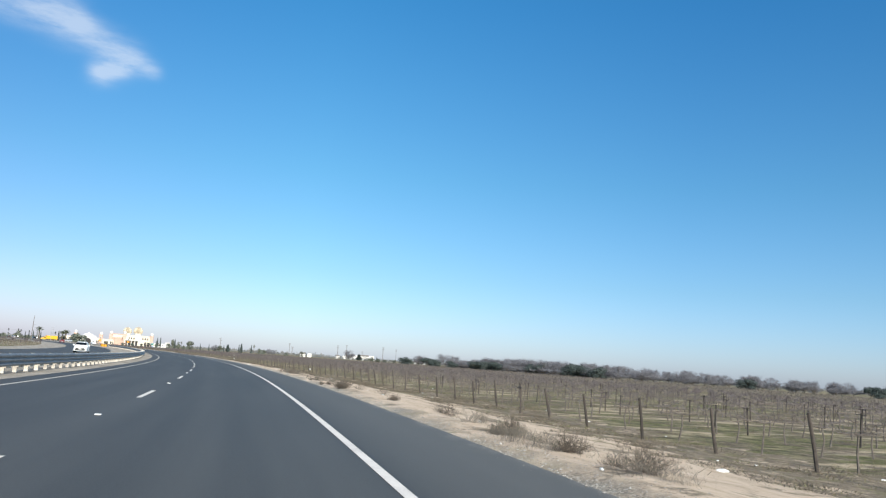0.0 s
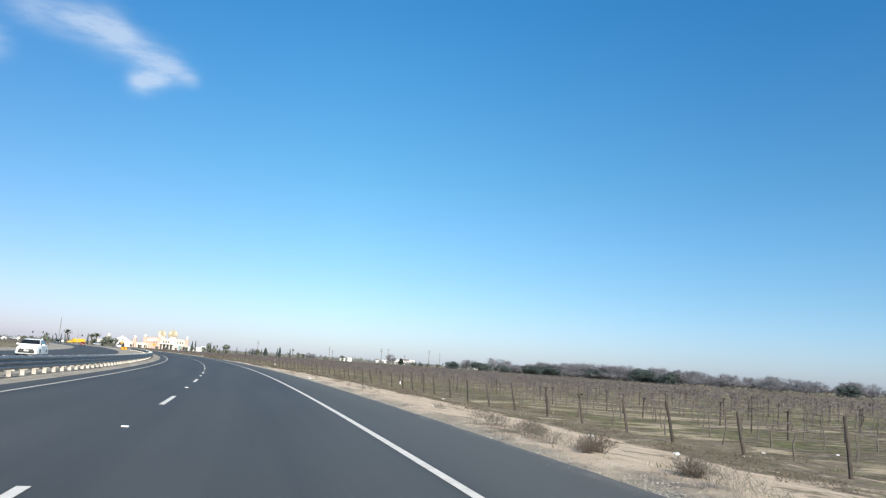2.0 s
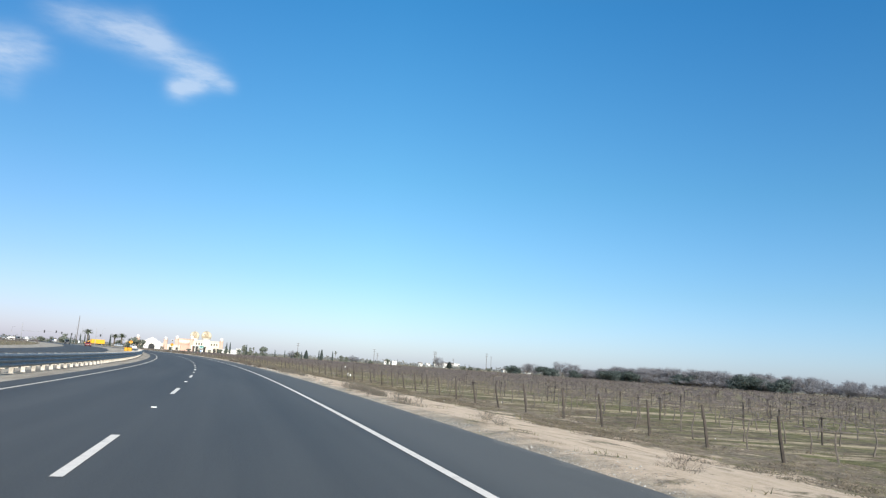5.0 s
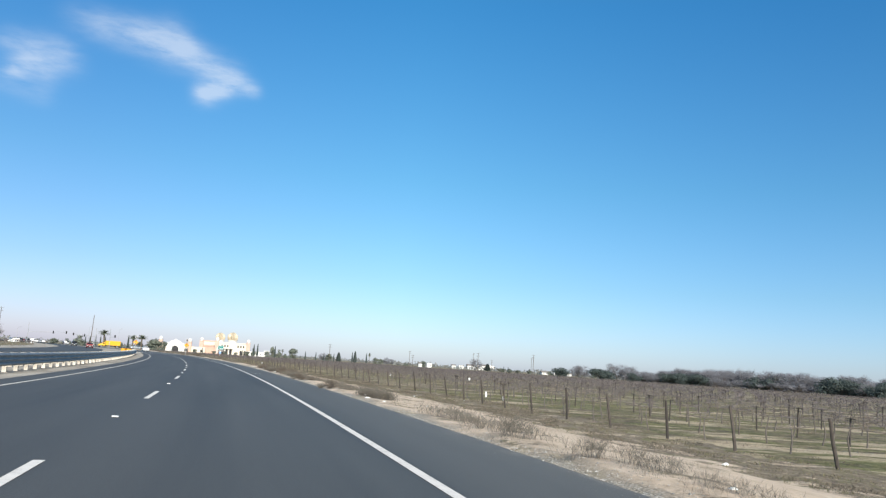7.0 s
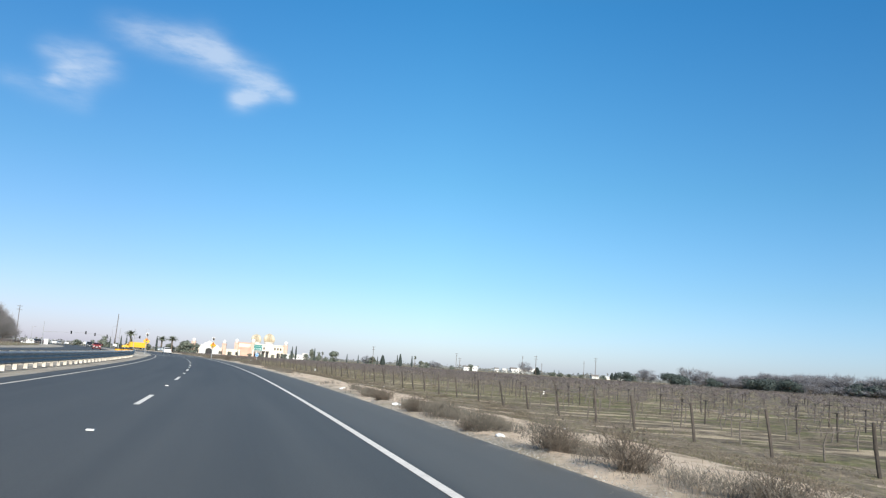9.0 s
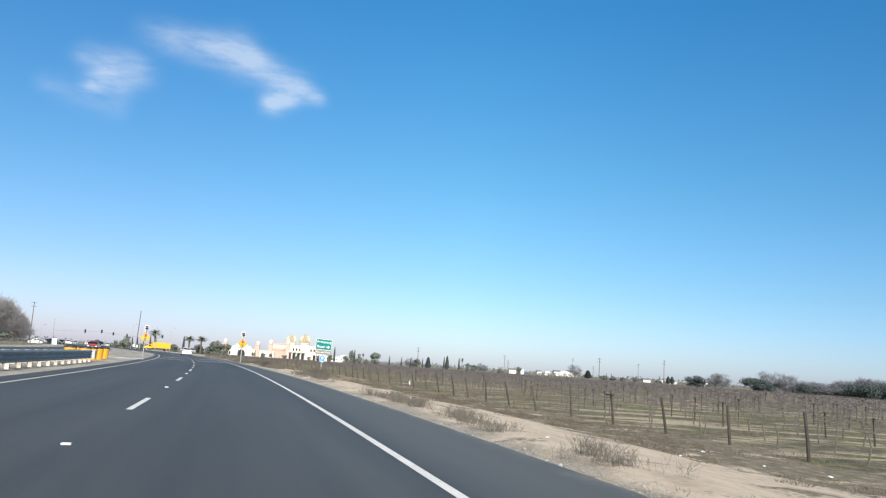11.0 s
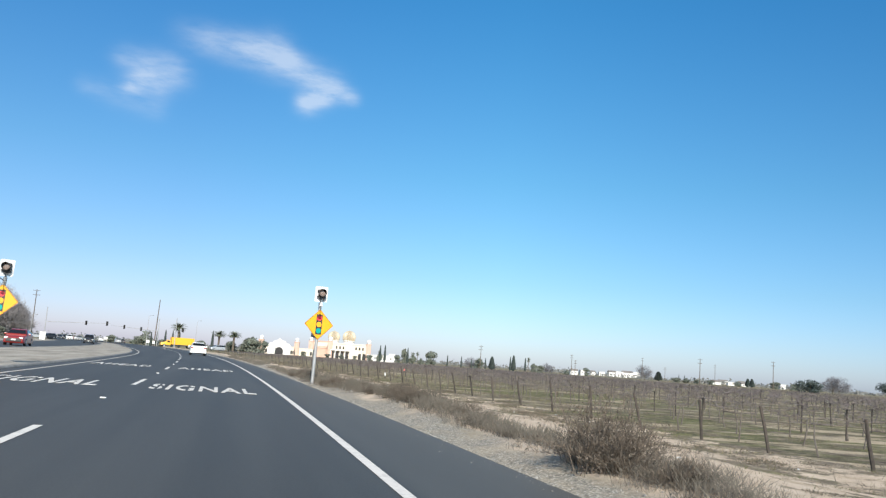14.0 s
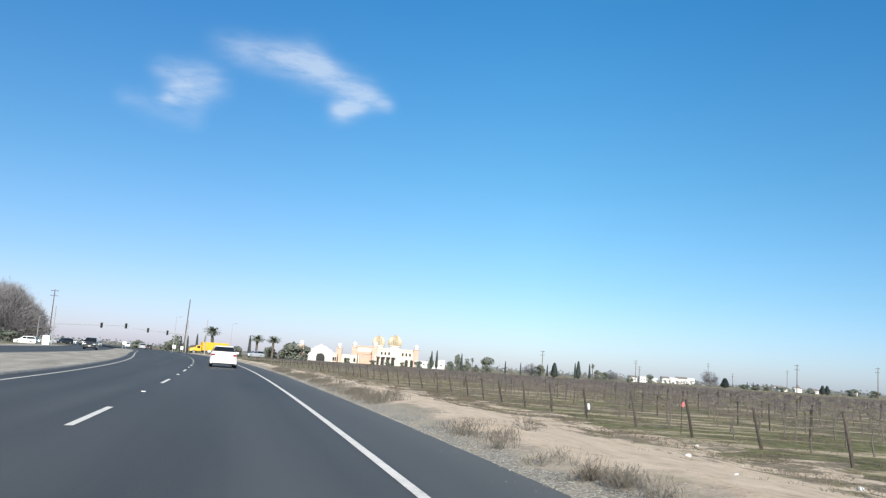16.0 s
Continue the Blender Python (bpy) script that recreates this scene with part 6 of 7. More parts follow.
def palm_meshes(seed, h):
    r = random.Random(seed)
    bm = bmesh.new()
    rod(bm, (0, 0, -0.2), (0.1, 0, h * 0.5), 0.30, 0.24, 10)
    rod(bm, (0.1, 0, h * 0.5), (0.05, 0, h * 0.86), 0.24, 0.26, 10)
    trunk = mesh_of(bm, "trunk", TRUNK)
    v, f = [], []
    top = Vector((0.05, 0, h * 0.86))
    for k in range(64):
        a, el = r.uniform(0, 6.283), r.uniform(-0.8, 1.35)
        d = Vector((math.cos(a) * math.cos(el), math.sin(a) * math.cos(el), math.sin(el)))
        ln = r.uniform(1.5, 2.1)
        side = Vector((-math.sin(a), math.cos(a), 0))
        p = top
        for seg in range(5):
            q = p + d * ln / 5
            d = (d + Vector((0, 0, -0.2))).normalized()
            for sg in (-1, 1):
                for m in range(2):
                    b = p.lerp(q, 0.3 + 0.5 * m)
                    tip = b + side * sg * 0.42 * (1.1 - seg * 0.15) + d * 0.22 + Vector((0, 0, -0.14))
                    i = len(v)
                    v += [b, b + d * 0.17, tip]
                    f.append((i, i + 1, i + 2))
            p = q
    return trunk, raw("crown", v, f, PALM_LEAF_HAZY)


def tree(name, meshes, x, y, label, scale=1.0, wide=1.0, group=""):
    ob = thing(name, pose(x, y, FIELD_Z - (0.9 * scale if name == "garden_tree" else 1.3 * scale if name == "evergreen_tree" else 0.02), 0, 0, rng.uniform(0, 360)) @ Matrix.Diagonal((scale * wide, scale * wide, scale, 1)), label, "tree", group)
    for nm, me in zip(("trunk", "crown"), meshes):
        o = new(nm, me)
        o.parent = ob
    return ob


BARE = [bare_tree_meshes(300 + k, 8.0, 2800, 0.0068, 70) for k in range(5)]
OAKS = [leafy_tree_meshes(320 + k, 7.0, 10.0, 2600, LEAF_DARK, 0.038) for k in range(3)]
ROUND = [leafy_tree_meshes(330 + k, 6.0, 5.5, 1300, LEAF_GREEN_HAZY, 0.05) for k in range(3)]
CYPRESS = [cypress_meshes(340 + k, 8.0) for k in range(2)]
PALMS = [palm_meshes(350 + k, 10.0) for k in range(2)]
BIG_BARE = [bare_tree_meshes(360 + k, 17.0, 24000, 0.0028, 150, TWIG_PALE_HAZY) for k in range(2)]

# the belt of trees behind the vineyard
BELT = [(338, 142), (326, 222), (304, 302), (268, 400), (232, 505), (215, 562), (198, 622), (186, 643), (176, 658)]


def belt(t):
    k = min(int(t), len(BELT) - 2)
    a, b = BELT[k], BELT[k + 1]
    u = t - k
    return a[0] + (b[0] - a[0]) * u, a[1] + (b[1] - a[1]) * u


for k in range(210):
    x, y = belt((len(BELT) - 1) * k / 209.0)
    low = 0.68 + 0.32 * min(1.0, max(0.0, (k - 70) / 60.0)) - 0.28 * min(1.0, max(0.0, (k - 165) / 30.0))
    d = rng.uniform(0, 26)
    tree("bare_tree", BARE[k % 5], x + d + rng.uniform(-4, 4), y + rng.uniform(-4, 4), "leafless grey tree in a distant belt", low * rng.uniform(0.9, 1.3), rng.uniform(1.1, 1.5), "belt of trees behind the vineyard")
THICKET = [bare_tree_meshes(370 + k, 5.0, 900, 0.012) for k in range(3)]
for k in range(110):
    x, y = belt((len(BELT) - 1) * (k + 0.5) / 110.0)
    tree("bare_tree", THICKET[k % 3], x - 2 + rng.uniform(-3, 3), y + rng.uniform(-3, 3), "low leafless thicket in a distant belt", rng.uniform(0.7, 1.0), rng.uniform(1.5, 2.2), "belt of trees behind the vineyard")
for x, y, z in ((180, 620, 0.85), (187, 617, 0.85), (193, 611, 0.85), (215, 573, 1.12), (209, 579, 0.92), (219, 527, 1.0), (222, 522, 1.05), (226, 517, 0.92), (226, 502, 0.96), (148, 730, 0.85), (153, 664, 0.9), (262, 395, 1.05), (285, 330, 1.0), (300, 290, 1.0), (158, 664, 0.75), (166, 640, 0.7)):
    tree("evergreen_tree", OAKS[rng.randrange(3)], x + 3, y - 9, "dense dark evergreen tree before the bare belt", z * (1.4 if y > 440 else 1.0), 1.3, "evergreens of the belt")
for x, y, z, w in ((177, 682, 1.35, 1.5), (183, 679, 1.15, 1.4), (162, 722, 1.0, 1.35), (167, 725, 1.1, 1.3)):
    tree("bare_tree", BARE[rng.randrange(5)], x, y, "rounded leafless grey tree apart from the belt", z, w, "belt of trees behind the vineyard")

# trees round the junction and beyond
for x, y, z in ((-189, 607, 1.02), (-196, 612, 1.05), (-204, 604, 1.05), (-184, 611, 0.72)):
    tree("large_bare_tree", BIG_BARE[rng.randrange(2)], x, y, "tall leafless tree with a dense grey crown", z, 1.05, "tall trees by the junction")
for x, y, z in ((-190, 602, 1.25), (-195, 600, 1.2), (-185.5, 604, 0.9), (-201, 601, 1.3)):
    tree("evergreen_tree", ROUND[rng.randrange(3)], x, y, "dark green bushy tree under tall bare ones", z, 1.3, "bushes under the tall trees")
tree("palm_tree", PALMS[0], -131, 629, "palm with a shaggy crown of green fronds", 0.95, 1.75, "palms by the junction")
for x, y, z in ((-116.5, 632, 0.78), (-124.5, 690, 0.9)):
    tree("palm_tree", PALMS[1], x, y, "palm with a shaggy crown of green fronds", z, 2.0, "palms by the junction")
for x, y, h in ((-134.5, 616, 5.8), (-132.2, 618, 6.6), (-130.2, 620, 6.4), (-137.0, 617, 5.6), (-128.3, 622, 6.2), (-118.8, 632, 7.6), (-105.5, 812, 4.8), (-76, 815, 4.8), (-117, 815, 4.4), (-129, 818, 4.4),
                (-62.2, 755, 8.7), (-59.7, 755, 9.0), (-47.7, 757, 8.5), (-26.4, 758, 6.2), (-19.0, 758, 6.0), (-13.6, 757, 5.0), (-6.3, 756, 6.0), (6.7, 754, 7.6), (18.1, 784, 8.0), (166.1, 985, 5.9), (170.9, 986, 5.8)):
    tree("cypress", CYPRESS[rng.randrange(2)], x, y, "narrow dark green cypress tree", h / 8.0, 1.0, "cypresses beyond the junction")
GARDENS = ((-125, 640, 4.3, 5.2), (-116, 690, 8.2, 9.5), (-120, 698, 7.6, 9.0), (-112.5, 694, 6.9, 8.0), (-127.5, 700, 5.6, 6.5), (-146, 638, 6.9, 7.8), (-140, 640, 3.6, 5.0), (-160, 640, 4.1, 5.4), (-168, 690, 4.6, 6.0),
           (-110, 806, 3.1, 4.0), (-96, 806, 2.8, 4.0), (-88, 806, 3.1, 4.2), (-80, 806, 2.8, 3.8), (-70.5, 796, 4.1, 5.0),
           (-62.5, 756, 6.8, 4.1), (-52.9, 756, 4.9, 4.6), (-49.4, 758, 9.0, 3.9), (-45.0, 759, 7.0, 5.0))     # where, height, width
GARDENS_FAR = ((-35.4, 759, 8.6, 8.3), (-9.8, 757, 6.4, 6.2), (-40.5, 760, 4.0, 4.0), (26.5, 811, 6.0, 5.0), (30.5, 812, 5.2, 5.0), (55.7, 868, 4.0, 5.0), (74.0, 896, 6.4, 5.3), (164.3, 985, 4.2, 9.1), (172.5, 986, 4.3, 7.3), (181, 987, 3.5, 6.5),
               (193.7, 989, 4.0, 6.5), (215.6, 991, 4.5, 7.6), (248, 993, 6.4, 10.6), (264.3, 994, 6.2, 8.8))
for k, (x, y, h, w) in enumerate(GARDENS + GARDENS_FAR):
    z = h / 5.1
    tree("garden_tree", ROUND[k % 3], x, y, "rounded dark green garden tree", z, w / (5.6 * z), "garden trees beyond the vineyard")
for x, y, h in ((20.6, 790, 8.6), (-42.5, 758, 7.0)):
    tree("palm_tree", PALMS[0], x, y, "slim palm with a small crown of green fronds", h / 10.5, 0.8, "palms by the junction")
for x, y, h, w in ((-2.9, 756, 7.0, 3.9), (8.8, 758, 8.5, 2.8), (148.9, 983, 7.2, 7.2), (224.3, 991, 6.8, 4.8), (228.2, 992, 6.8, 4.8)):
    tree("pine_tree", CYPRESS[rng.randrange(2)], x, y, "broad dark green conifer", h / 8.0, w / (0.17 * h), "conifers beyond the vineyard")
for x, y, h, w in ((136.9, 979, 11.5, 12.5), (36.0, 828, 6.2, 5.6), (-14.0, 764, 6.0, 7.0), (41.0, 845, 5.0, 6.0)):
    tree("bare_tree", BARE[rng.randrange(5)], x, y, "rounded leafless grey tree far off", h / 8.0, w / (0.95 * h), "bare trees beyond the vineyard")


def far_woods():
    """Low woods and hedges along the horizon, haze put into their colour."""
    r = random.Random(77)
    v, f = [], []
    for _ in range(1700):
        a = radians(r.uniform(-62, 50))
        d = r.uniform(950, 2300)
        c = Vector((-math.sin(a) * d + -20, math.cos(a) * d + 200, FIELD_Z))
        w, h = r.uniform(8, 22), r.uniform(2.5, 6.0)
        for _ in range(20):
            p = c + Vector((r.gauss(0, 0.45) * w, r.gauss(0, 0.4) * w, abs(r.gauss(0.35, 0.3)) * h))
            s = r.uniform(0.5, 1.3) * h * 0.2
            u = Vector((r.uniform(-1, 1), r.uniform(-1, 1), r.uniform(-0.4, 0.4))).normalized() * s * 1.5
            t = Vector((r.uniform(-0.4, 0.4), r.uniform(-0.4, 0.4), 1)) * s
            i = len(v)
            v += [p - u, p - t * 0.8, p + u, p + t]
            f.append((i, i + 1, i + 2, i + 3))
    tagged(new("far_woods", raw("far_woods", v, f, LEAF_FAR_HAZY)), "distant low woods along the horizon", "woods", "", "stuff")


# pale grey-green: the distance haze is part of this base colour
LEAF_FAR_HAZY = leaf_build((0.10, 0.105, 0.10), (0.21, 0.21, 0.20))
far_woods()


# ---- temple with gilded domes ----
def dome_profile(r, h):
    """A full, slightly bulging dome that ends in a point."""
    out = []
    for k in range(13):
        t = k / 12
        a = radians(-32 + 122 * t)
        out.append((max(0.02, r * math.cos(a)), h * (math.sin(a) - math.sin(radians(-32))) / (1 - math.sin(radians(-32)))))
    return out


def ribbed(bm, profile, sides, depth, m):
    rings = []
    for r, z in profile:
        ring = []
        for k in range(sides):
            a = 2 * math.pi * k / sides
            q = r * (1 - depth * (0.5 + 0.5 * math.cos(k * math.pi)))
            ring.append(bm.verts.new(m @ Vector((q * math.cos(a), q * math.sin(a), z))))
        rings.append(ring)
    for a, b in zip(rings, rings[1:]):
        for k in range(sides):
            bm.faces.new((a[k], a[(k + 1) % sides], b[(k + 1) % sides], b[k]))


def arch_outline(w, h, x=0.0, z=0.0, n=8):
    pts = [(x + w / 2, z), (x + w / 2, z + h - w / 2)]
    pts += [(x + w / 2 * math.cos(radians(180 * k / n)), z + h - w / 2 + w / 2 * math.sin(radians(180 * k / n))) for k in range(1, n)]
    pts += [(x - w / 2, z + h - w / 2), (x - w / 2, z)]
    return pts


def tower(parent, x, y, w, h, body, cap=1.5):
    bm = bmesh.new()
    box(bm, w, w, h, x, y, h / 2, 0.08)
    box(bm, w + 0.5, w + 0.5, 0.4, x, y, h + 0.1, 0.05)
    t = part("tower", bm, body, parent, "square stuccoed tower")
    bm = bmesh.new()
    lathe(bm, [(cap * 0.75, h + 0.3), (cap * 0.75, h + 0.8)] + [(r, h + 0.8 + z) for r, z in dome_profile(cap, cap * 1.5)] + [(0.05, h + 0.8 + cap * 1.9)], 16, pose(x, y, 0))
    part("cupola", bm, WALL_WHITE, t, "white domed cupola")


def temple(m):
    ob = thing("temple", m, "cream temple with two ribbed golden domes and corner towers", "temple")
    bm = bmesh.new()
    box(bm, 25.0, 26.0, 9.6, 6.6, 14.0, 4.8, 0.1)
    box(bm, 25.5, 0.6, 0.7, 6.6, 1.0, 9.6, 0.05)
    part("front_hall", bm, STUCCO, ob, "pale cream front hall")
    bm = bmesh.new()
    box(bm, 13.0, 22.0, 10.4, -12.4, 18.0, 5.2, 0.1)
    box(bm, 13.4, 0.6, 0.6, -12.4, 7.0, 10.4, 0.05)
    box(bm, 13.2, 0.4, 0.7, -12.4, 6.85, 6.2, 0.05)
    part("side_hall", bm, STUCCO_PINK, ob, "rose stucco side hall")
    bm = bmesh.new()
    box(bm, 13.06, 0.3, 2.6, -12.4, 6.9, 8.4, 0.02)
    part("fascia", bm, STUCCO, ob, "cream upper wall band")
    for x, h in ((-18.4, 9.8), (-5.8, 10.6), (19.0, 10.2)):
        tower(ob, x, 0.9 if x > -10 else 6.4, 3.0, h, STUCCO_PINK, 1.5)
    # doorways: dark plates before the wall stand for the shade inside
    for k in range(4):
        x = -4.0 + 3.1 * k
        bm = bmesh.new()
        plate(bm, arch_outline(2.0, 4.4, x, 0.05), 0.25, 0.86)
        part("arch", bm, GLASS_AND_SHADE_DARK, ob, "dark plate standing for a shaded arched doorway")
    # two more dark plates for shaded doorways
    for x in (13.5, 16.6):
        bm = bmesh.new()
        plate(bm, arch_outline(1.9, 4.0, x, 0.05), 0.25, 0.86)
        part("arch", bm, GLASS_AND_SHADE_DARK, ob, "dark plate standing for a shaded arched doorway")
    for x in (-1.6, 0.6, 2.8, 11.0, 13.2, 15.4):
        bm = bmesh.new()
        plate(bm, arch_outline(1.1, 1.9, x, 6.1), 0.2, 0.88)
        part("window", bm, GLASS_AND_SHADE_DARK, ob, "dark arched window")
    bm = bmesh.new()
    box(bm, 12.5, 2.2, 0.5, 1.0, -0.2, 5.2, 0.08)
    for k in range(5):
        rod(bm, (-5.2 + 3.1 * k, -1.0, 0.0), (-5.2 + 3.1 * k, -1.0, 5.0), 0.32, sides=10)
    part("portico", bm, WALL_WHITE, ob, "white columned portico")
    for x, y, zt, r in ((-4.4, 11.0, 9.6, 3.9), (5.6, 9.0, 9.8, 4.3)):
        bm = bmesh.new()
        lathe(bm, [(r * 0.82, zt - 0.5), (r * 0.82, zt + 1.6), (r * 0.95, zt + 1.7), (r * 0.95, zt + 2.1), (r * 0.7, zt + 2.2)], 32, pose(x, y, 0))
        drum = part("drum", bm, WALL_WHITE, ob, "white drum under a dome")
        bm = bmesh.new()
        ribbed(bm, dome_profile(r, r * 1.55), 40, 0.16, pose(x, y, zt + 2.0))
        part("dome", bm, GOLD, drum, "ribbed golden dome")
        bm = bmesh.new()
        rod(bm, (x, y, zt + 2.0 + r * 1.5), (x, y, zt + 3.4 + r * 1.55), 0.12, 0.03, 8)
        part("finial", bm, GOLD, drum, "golden finial")
    return ob


def gatehouse(m):
    ob = thing("gatehouse", m, "white scalloped gate building between terracotta towers", "building")
    for x, h in ((-11.5, 8.6), (11.0, 8.4)):
        tower(ob, x, 0.0, 3.0, h, STUCCO_PINK, 1.35)
    bm = bmesh.new()
    outline = [(-7.2, 0), (7.2, 0), (7.2, 5.6), (6.0, 7.2), (4.6, 7.0), (3.6, 8.4), (1.6, 8.9), (0, 10.2), (-1.6, 8.9), (-3.6, 8.4), (-4.6, 7.0), (-6.0, 7.2), (-7.2, 5.6)]
    plate(bm, outline, 1.2, 0.2)
    part("gate_wall", bm, WALL_WHITE, ob, "white scalloped gate wall")
    # the gateway's inner shade is a dark plate on the wall
    bm = bmesh.new()
    plate(bm, arch_outline(5.2, 4.6, 0, 0.02), 0.3, 0.1)
    part("gateway", bm, GLASS_AND_SHADE_DARK, ob, "dark plate standing for the shaded gateway")
    for x, w, h, material in ((-9.0, 3.6, 6.2, STUCCO), (8.4, 3.0, 5.2, STUCCO), (-17.0, 8.0, 5.4, STUCCO), (17.5, 11.0, 4.6, STUCCO)):
        bm = bmesh.new()
        box(bm, w, 4.0, h, x, 2.4, h / 2, 0.06)
        box(bm, w + 0.2, 4.2, 0.35, x, 2.4, h, 0.05)
        part("wing", bm, material, ob, "cream side wing")
        for k in range(2):
            bm = bmesh.new()
            plate(bm, arch_outline(1.3, 2.4, x - w / 4 + k * w / 2, 0.6), 0.2, 0.33)
            part("window", bm, GLASS_AND_SHADE_DARK, ob, "dark arched window")
    return ob


temple(pose(-94.5, 850, FIELD_Z, 0, 0, 3))
gatehouse(pose(-132.0, 846, FIELD_Z, 0, 0, 3))


def low_building(name, x, y, turn, w, d, h, wall, label, gable=True):
    ob = thing(name, pose(x, y, FIELD_Z, 0, 0, turn), label, "house")
    bm = bmesh.new()
    box(bm, w, d, h, 0, 0, h / 2, 0.03)
    part("wall", bm, wall, ob)
    bm = bmesh.new()
    if gable:
        r = 0.28 * d
        v = [bm.verts.new(p) for p in ((-w / 2 - 0.4, -d / 2 - 0.4, h), (w / 2 + 0.4, -d / 2 - 0.4, h), (w / 2 + 0.4, d / 2 + 0.4, h), (-w / 2 - 0.4, d / 2 + 0.4, h), (-w / 2 - 0.4, 0, h + r), (w / 2 + 0.4, 0, h + r))]
        for q in ((0, 1, 5, 4), (2, 3, 4, 5), (0, 4, 3), (1, 2, 5), (3, 2, 1, 0)):
            bm.faces.new([v[k] for k in q])
    else:
        box(bm, w + 0.5, d + 0.5, 0.35, 0, 0, h + 0.1, 0.03)
    part("roof", bm, ROOF_GREY if gable else WALL_WHITE, ob, "grey shingle roof" if gable else "flat pale roof")
    n = max(2, int(w / 3.2))
    for k in range(n):
        bm = bmesh.new()
        box(bm, 0.9, 0.08, 0.8, -w / 2 + w * (k + 0.5) / n, -d / 2 - 0.02, h * 0.55)
        part("window", bm, GLASS_AND_SHADE_DARK, ob, "dark window")


for x, y, t, w, d, h, g in ((197, 1371, 6, 9, 8, 5.6, True), (206, 1375, -4, 12, 9, 6.8, False), (219, 1380, 4, 13, 9, 6.2, True), (231, 1384, 0, 9, 7, 7.4, False), (184, 1371, 0, 7, 7, 5.0, False), (172, 1368, 4, 6, 6, 4.4, True), (92, 1005, 5, 5, 5, 4.2, False), (84, 1003, 0, 6, 5, 3.4, True), (247, 1132, 4, 8, 7, 2.5, True), (262, 1133, -4, 6, 6, 3.0, False), (277, 1136, 0, 8, 7, 2.4, True), (315, 1137, 0, 5, 5, 4.4, False),
                            (-66, 822, 5, 16, 8, 3.6, False), (-60, 846, 4, 4, 4, 5.0, False), (522, 1884, 5, 18, 10, 5.6, True), (558, 1885, -6, 12, 9, 5.8, True)):
    low_building("house", x, y, t, w, d, h, WALL_WHITE, "distant low white building" if not g else "distant white house with a grey roof", g)


# ---- poles, signals and roadside furniture by the junction ----
def utility_pole(x, y, h, label="tall wooden utility pole with crossarms", arms=2, lean=0.0):
    ob = thing("utility_pole", pose(x, y, FIELD_Z, 0, lean, 20), label, "utility pole", "utility poles")
    bm = bmesh.new()
    rod(bm, (0, 0, -0.3), (0, 0, h), 0.20, 0.13, 10)
    part("pole", bm, UTIL_WOOD, ob)
    for k in range(arms):
        bm = bmesh.new()
        box(bm, 2.4, 0.12, 0.14, 0, 0.14, h - 0.5 - 1.6 * k, 0.01)
        for xx in (-1.05, -0.5, 0.5, 1.05):
            rod(bm, (xx, 0.14, h - 0.43 - 1.6 * k), (xx, 0.14, h - 0.2 - 1.6 * k), 0.05, 0.03, 6)
        part("crossarm", bm, UTIL_WOOD, ob, "wooden crossarm with insulators")


utility_pole(-128.4, 594.8, 16.2, "tall dark wooden utility pole", 0, 1.5)
for x, y, h in ((-182.5, 622, 18.2), (85.6, 688.3, 12.0), (127.6, 709.5, 13.7), (58.2, 865, 13.4), (-9.5, 749, 12.3), (130.8, 964, 17.0), (150.7, 971, 11.0), (192.5, 977, 16.0), (61.7, 871, 10.0)):
    utility_pole(x, y, h)


def signal_head(parent, x, y, z):
    bm = bmesh.new()
    box(bm, 0.55, 0.06, 1.2, x, y + 0.12, z, 0.02)
    box(bm, 0.36, 0.24, 1.08, x, y, z, 0.04)
    head = part("signal_head", bm, TRIM_BLACK, parent, "black three-lamp signal head")
    for k, dz in enumerate((0.35, 0.0, -0.35)):
        bm = bmesh.new()
        lathe(bm, [(0.155, 0.0), (0.16, 0.22), (0.15, 0.22), (0.14, 0.01)], 16, pose(x, y - 0.11, z + dz, 90, 0, 0))
        part("visor", bm, TRIM_BLACK, head)


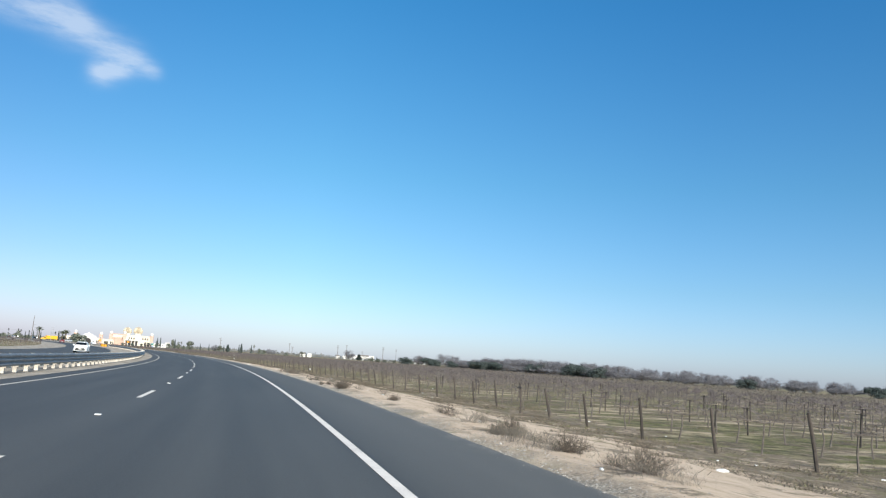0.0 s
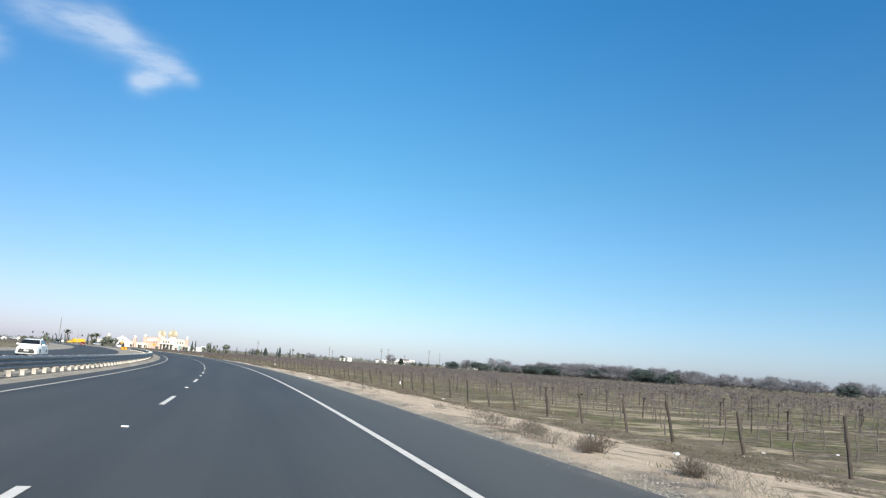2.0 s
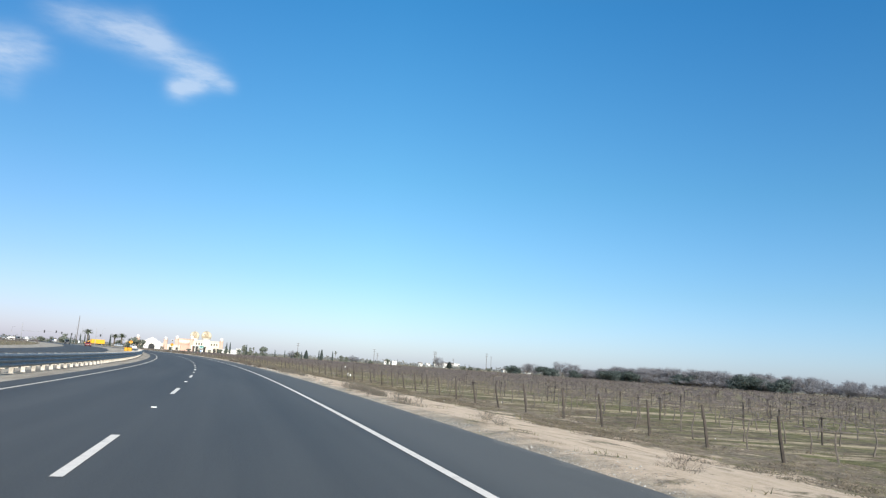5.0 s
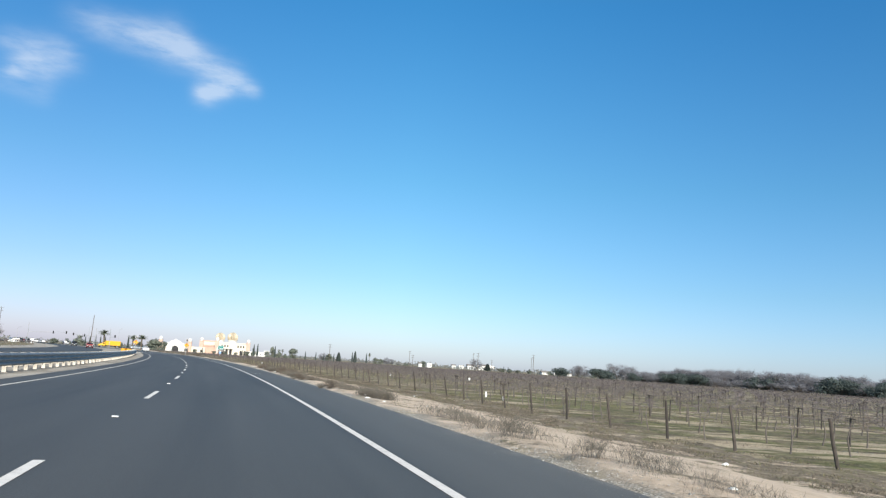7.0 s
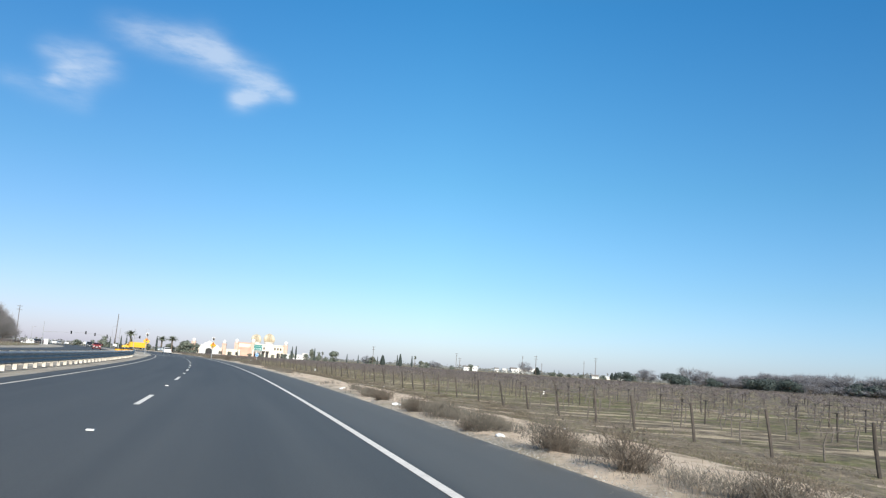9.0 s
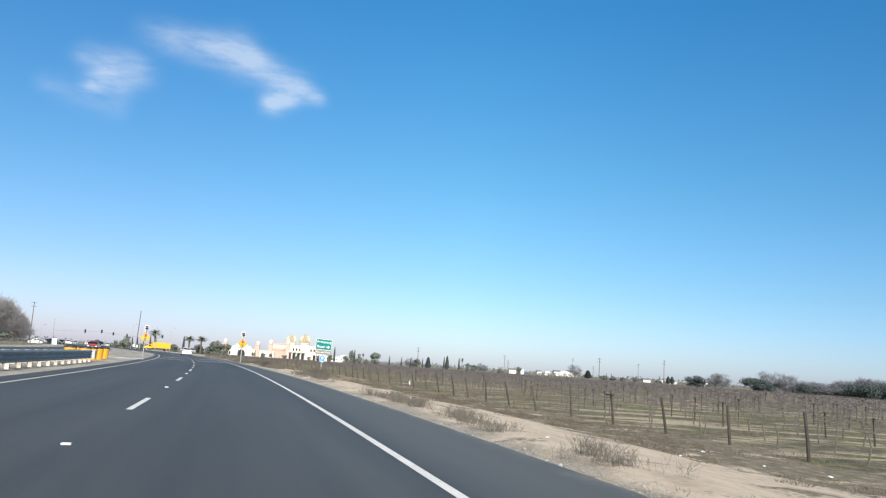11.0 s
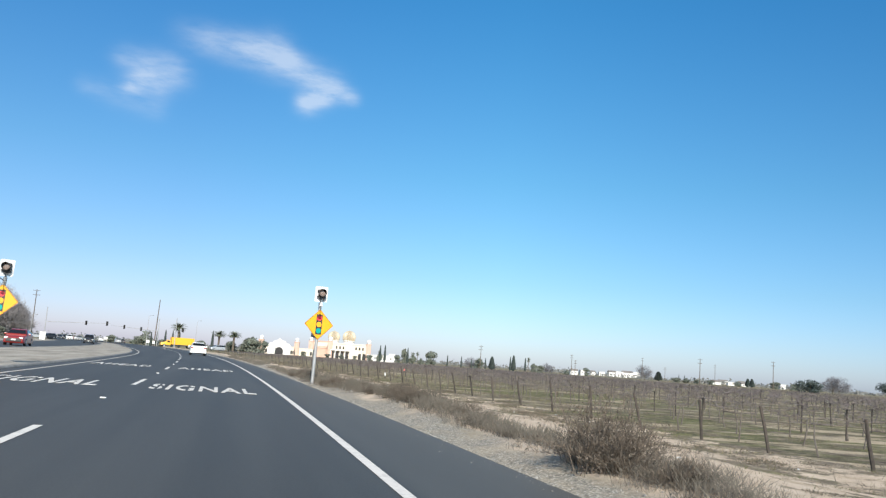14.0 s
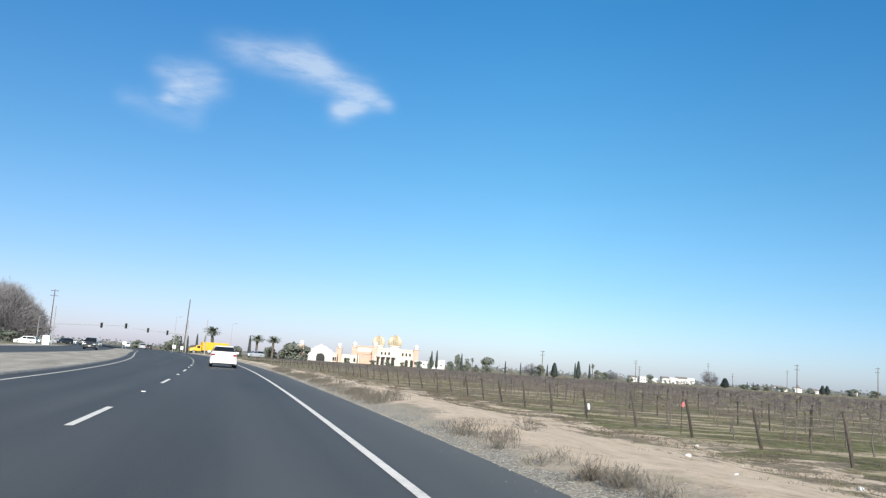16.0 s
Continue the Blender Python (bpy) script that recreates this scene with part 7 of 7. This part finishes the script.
def mast_signal(name, s, l, reach, h, heads, turn=0.0):
    """A signal pole whose arm reaches over the road to the left (negative) or right."""
    ob = thing(name, along(s, l, -0.1, turn), "grey steel traffic signal mast with a long arm", "traffic signal", "signals of the junction")
    bm = bmesh.new()
    rod(bm, (0, 0, -0.2), (0, 0, h + 3.4), 0.14, 0.09, 12)
    part("pole", bm, GALV_POST, ob, "grey steel pole")
    bm = bmesh.new()
    rod(bm, (0, 0, h - 0.5), (reach, 0, h + 0.25), 0.08, 0.035, 10)
    part("arm", bm, GALV_POST, ob, "tapered steel arm")
    for u in heads:
        signal_head(ob, reach * u, -0.12, h - 0.5 + 0.75 * u)


mast_signal("traffic_signal", 588.5, 3.2, -13.5, 5.15, (0.37, 0.73))
mast_signal("traffic_signal", 566.0, -28.0, 16.0, 5.2, (0.62, 0.95))
mast_signal("traffic_signal", 564.0, 5.2, 5.5, 5.0, (0.8,), -70)


def street_lamp(x, y, h):
    ob = thing("street_lamp", pose(x, y, FIELD_Z), "tall slim grey street lamp", "street lamp", "street lamps")
    bm = bmesh.new()
    rod(bm, (0, 0, -0.2), (0, 0, h), 0.10, 0.05, 8)
    rod(bm, (0, 0, h - 0.1), (0.9, 0, h + 0.15), 0.04, 0.03, 6)
    part("pole", bm, GALV_POST, ob)
    bm = bmesh.new()
    box(bm, 0.6, 0.25, 0.14, 1.1, 0, h + 0.15, 0.03)
    part("lamp_head", bm, CABINET_GREY, ob, "grey lamp head")


for x, y, h in ((-117.3, 604, 10.2), (-122.6, 570, 9.8), (-145.2, 543.5, 7.0)):
    street_lamp(x, y, h)


def board(x, y, w, h, z, turn, material, label):
    ob = thing("sign_board", pose(x, y, FIELD_Z, 0, 0, turn), label, "sign board", "boards by the junction")
    bm = bmesh.new()
    box(bm, w, 0.08, h, 0, 0, z + h / 2, 0.02)
    part("panel", bm, material, ob)
    for sx in (-0.35, 0.35):
        bm = bmesh.new()
        rod(bm, (sx * w, 0.08, -0.2), (sx * w, 0.08, z + h * 0.8), 0.05, sides=8)
        part("leg", bm, GALV_POST, ob)


board(-130.4, 519, 1.3, 1.9, 0.6, 25, SIGN_WHITE, "blank pale board on two legs")
board(-125.2, 545, 0.9, 0.7, 1.7, 25, SIGN_WHITE, "small white sign on a post")
board(-116.0, 552, 0.8, 0.8, 1.6, 22, SIGN_WHITE, "small white sign on a post")
board(-121.0, 572, 0.7, 0.9, 1.4, 22, SIGN_WHITE, "small white sign by the signal")
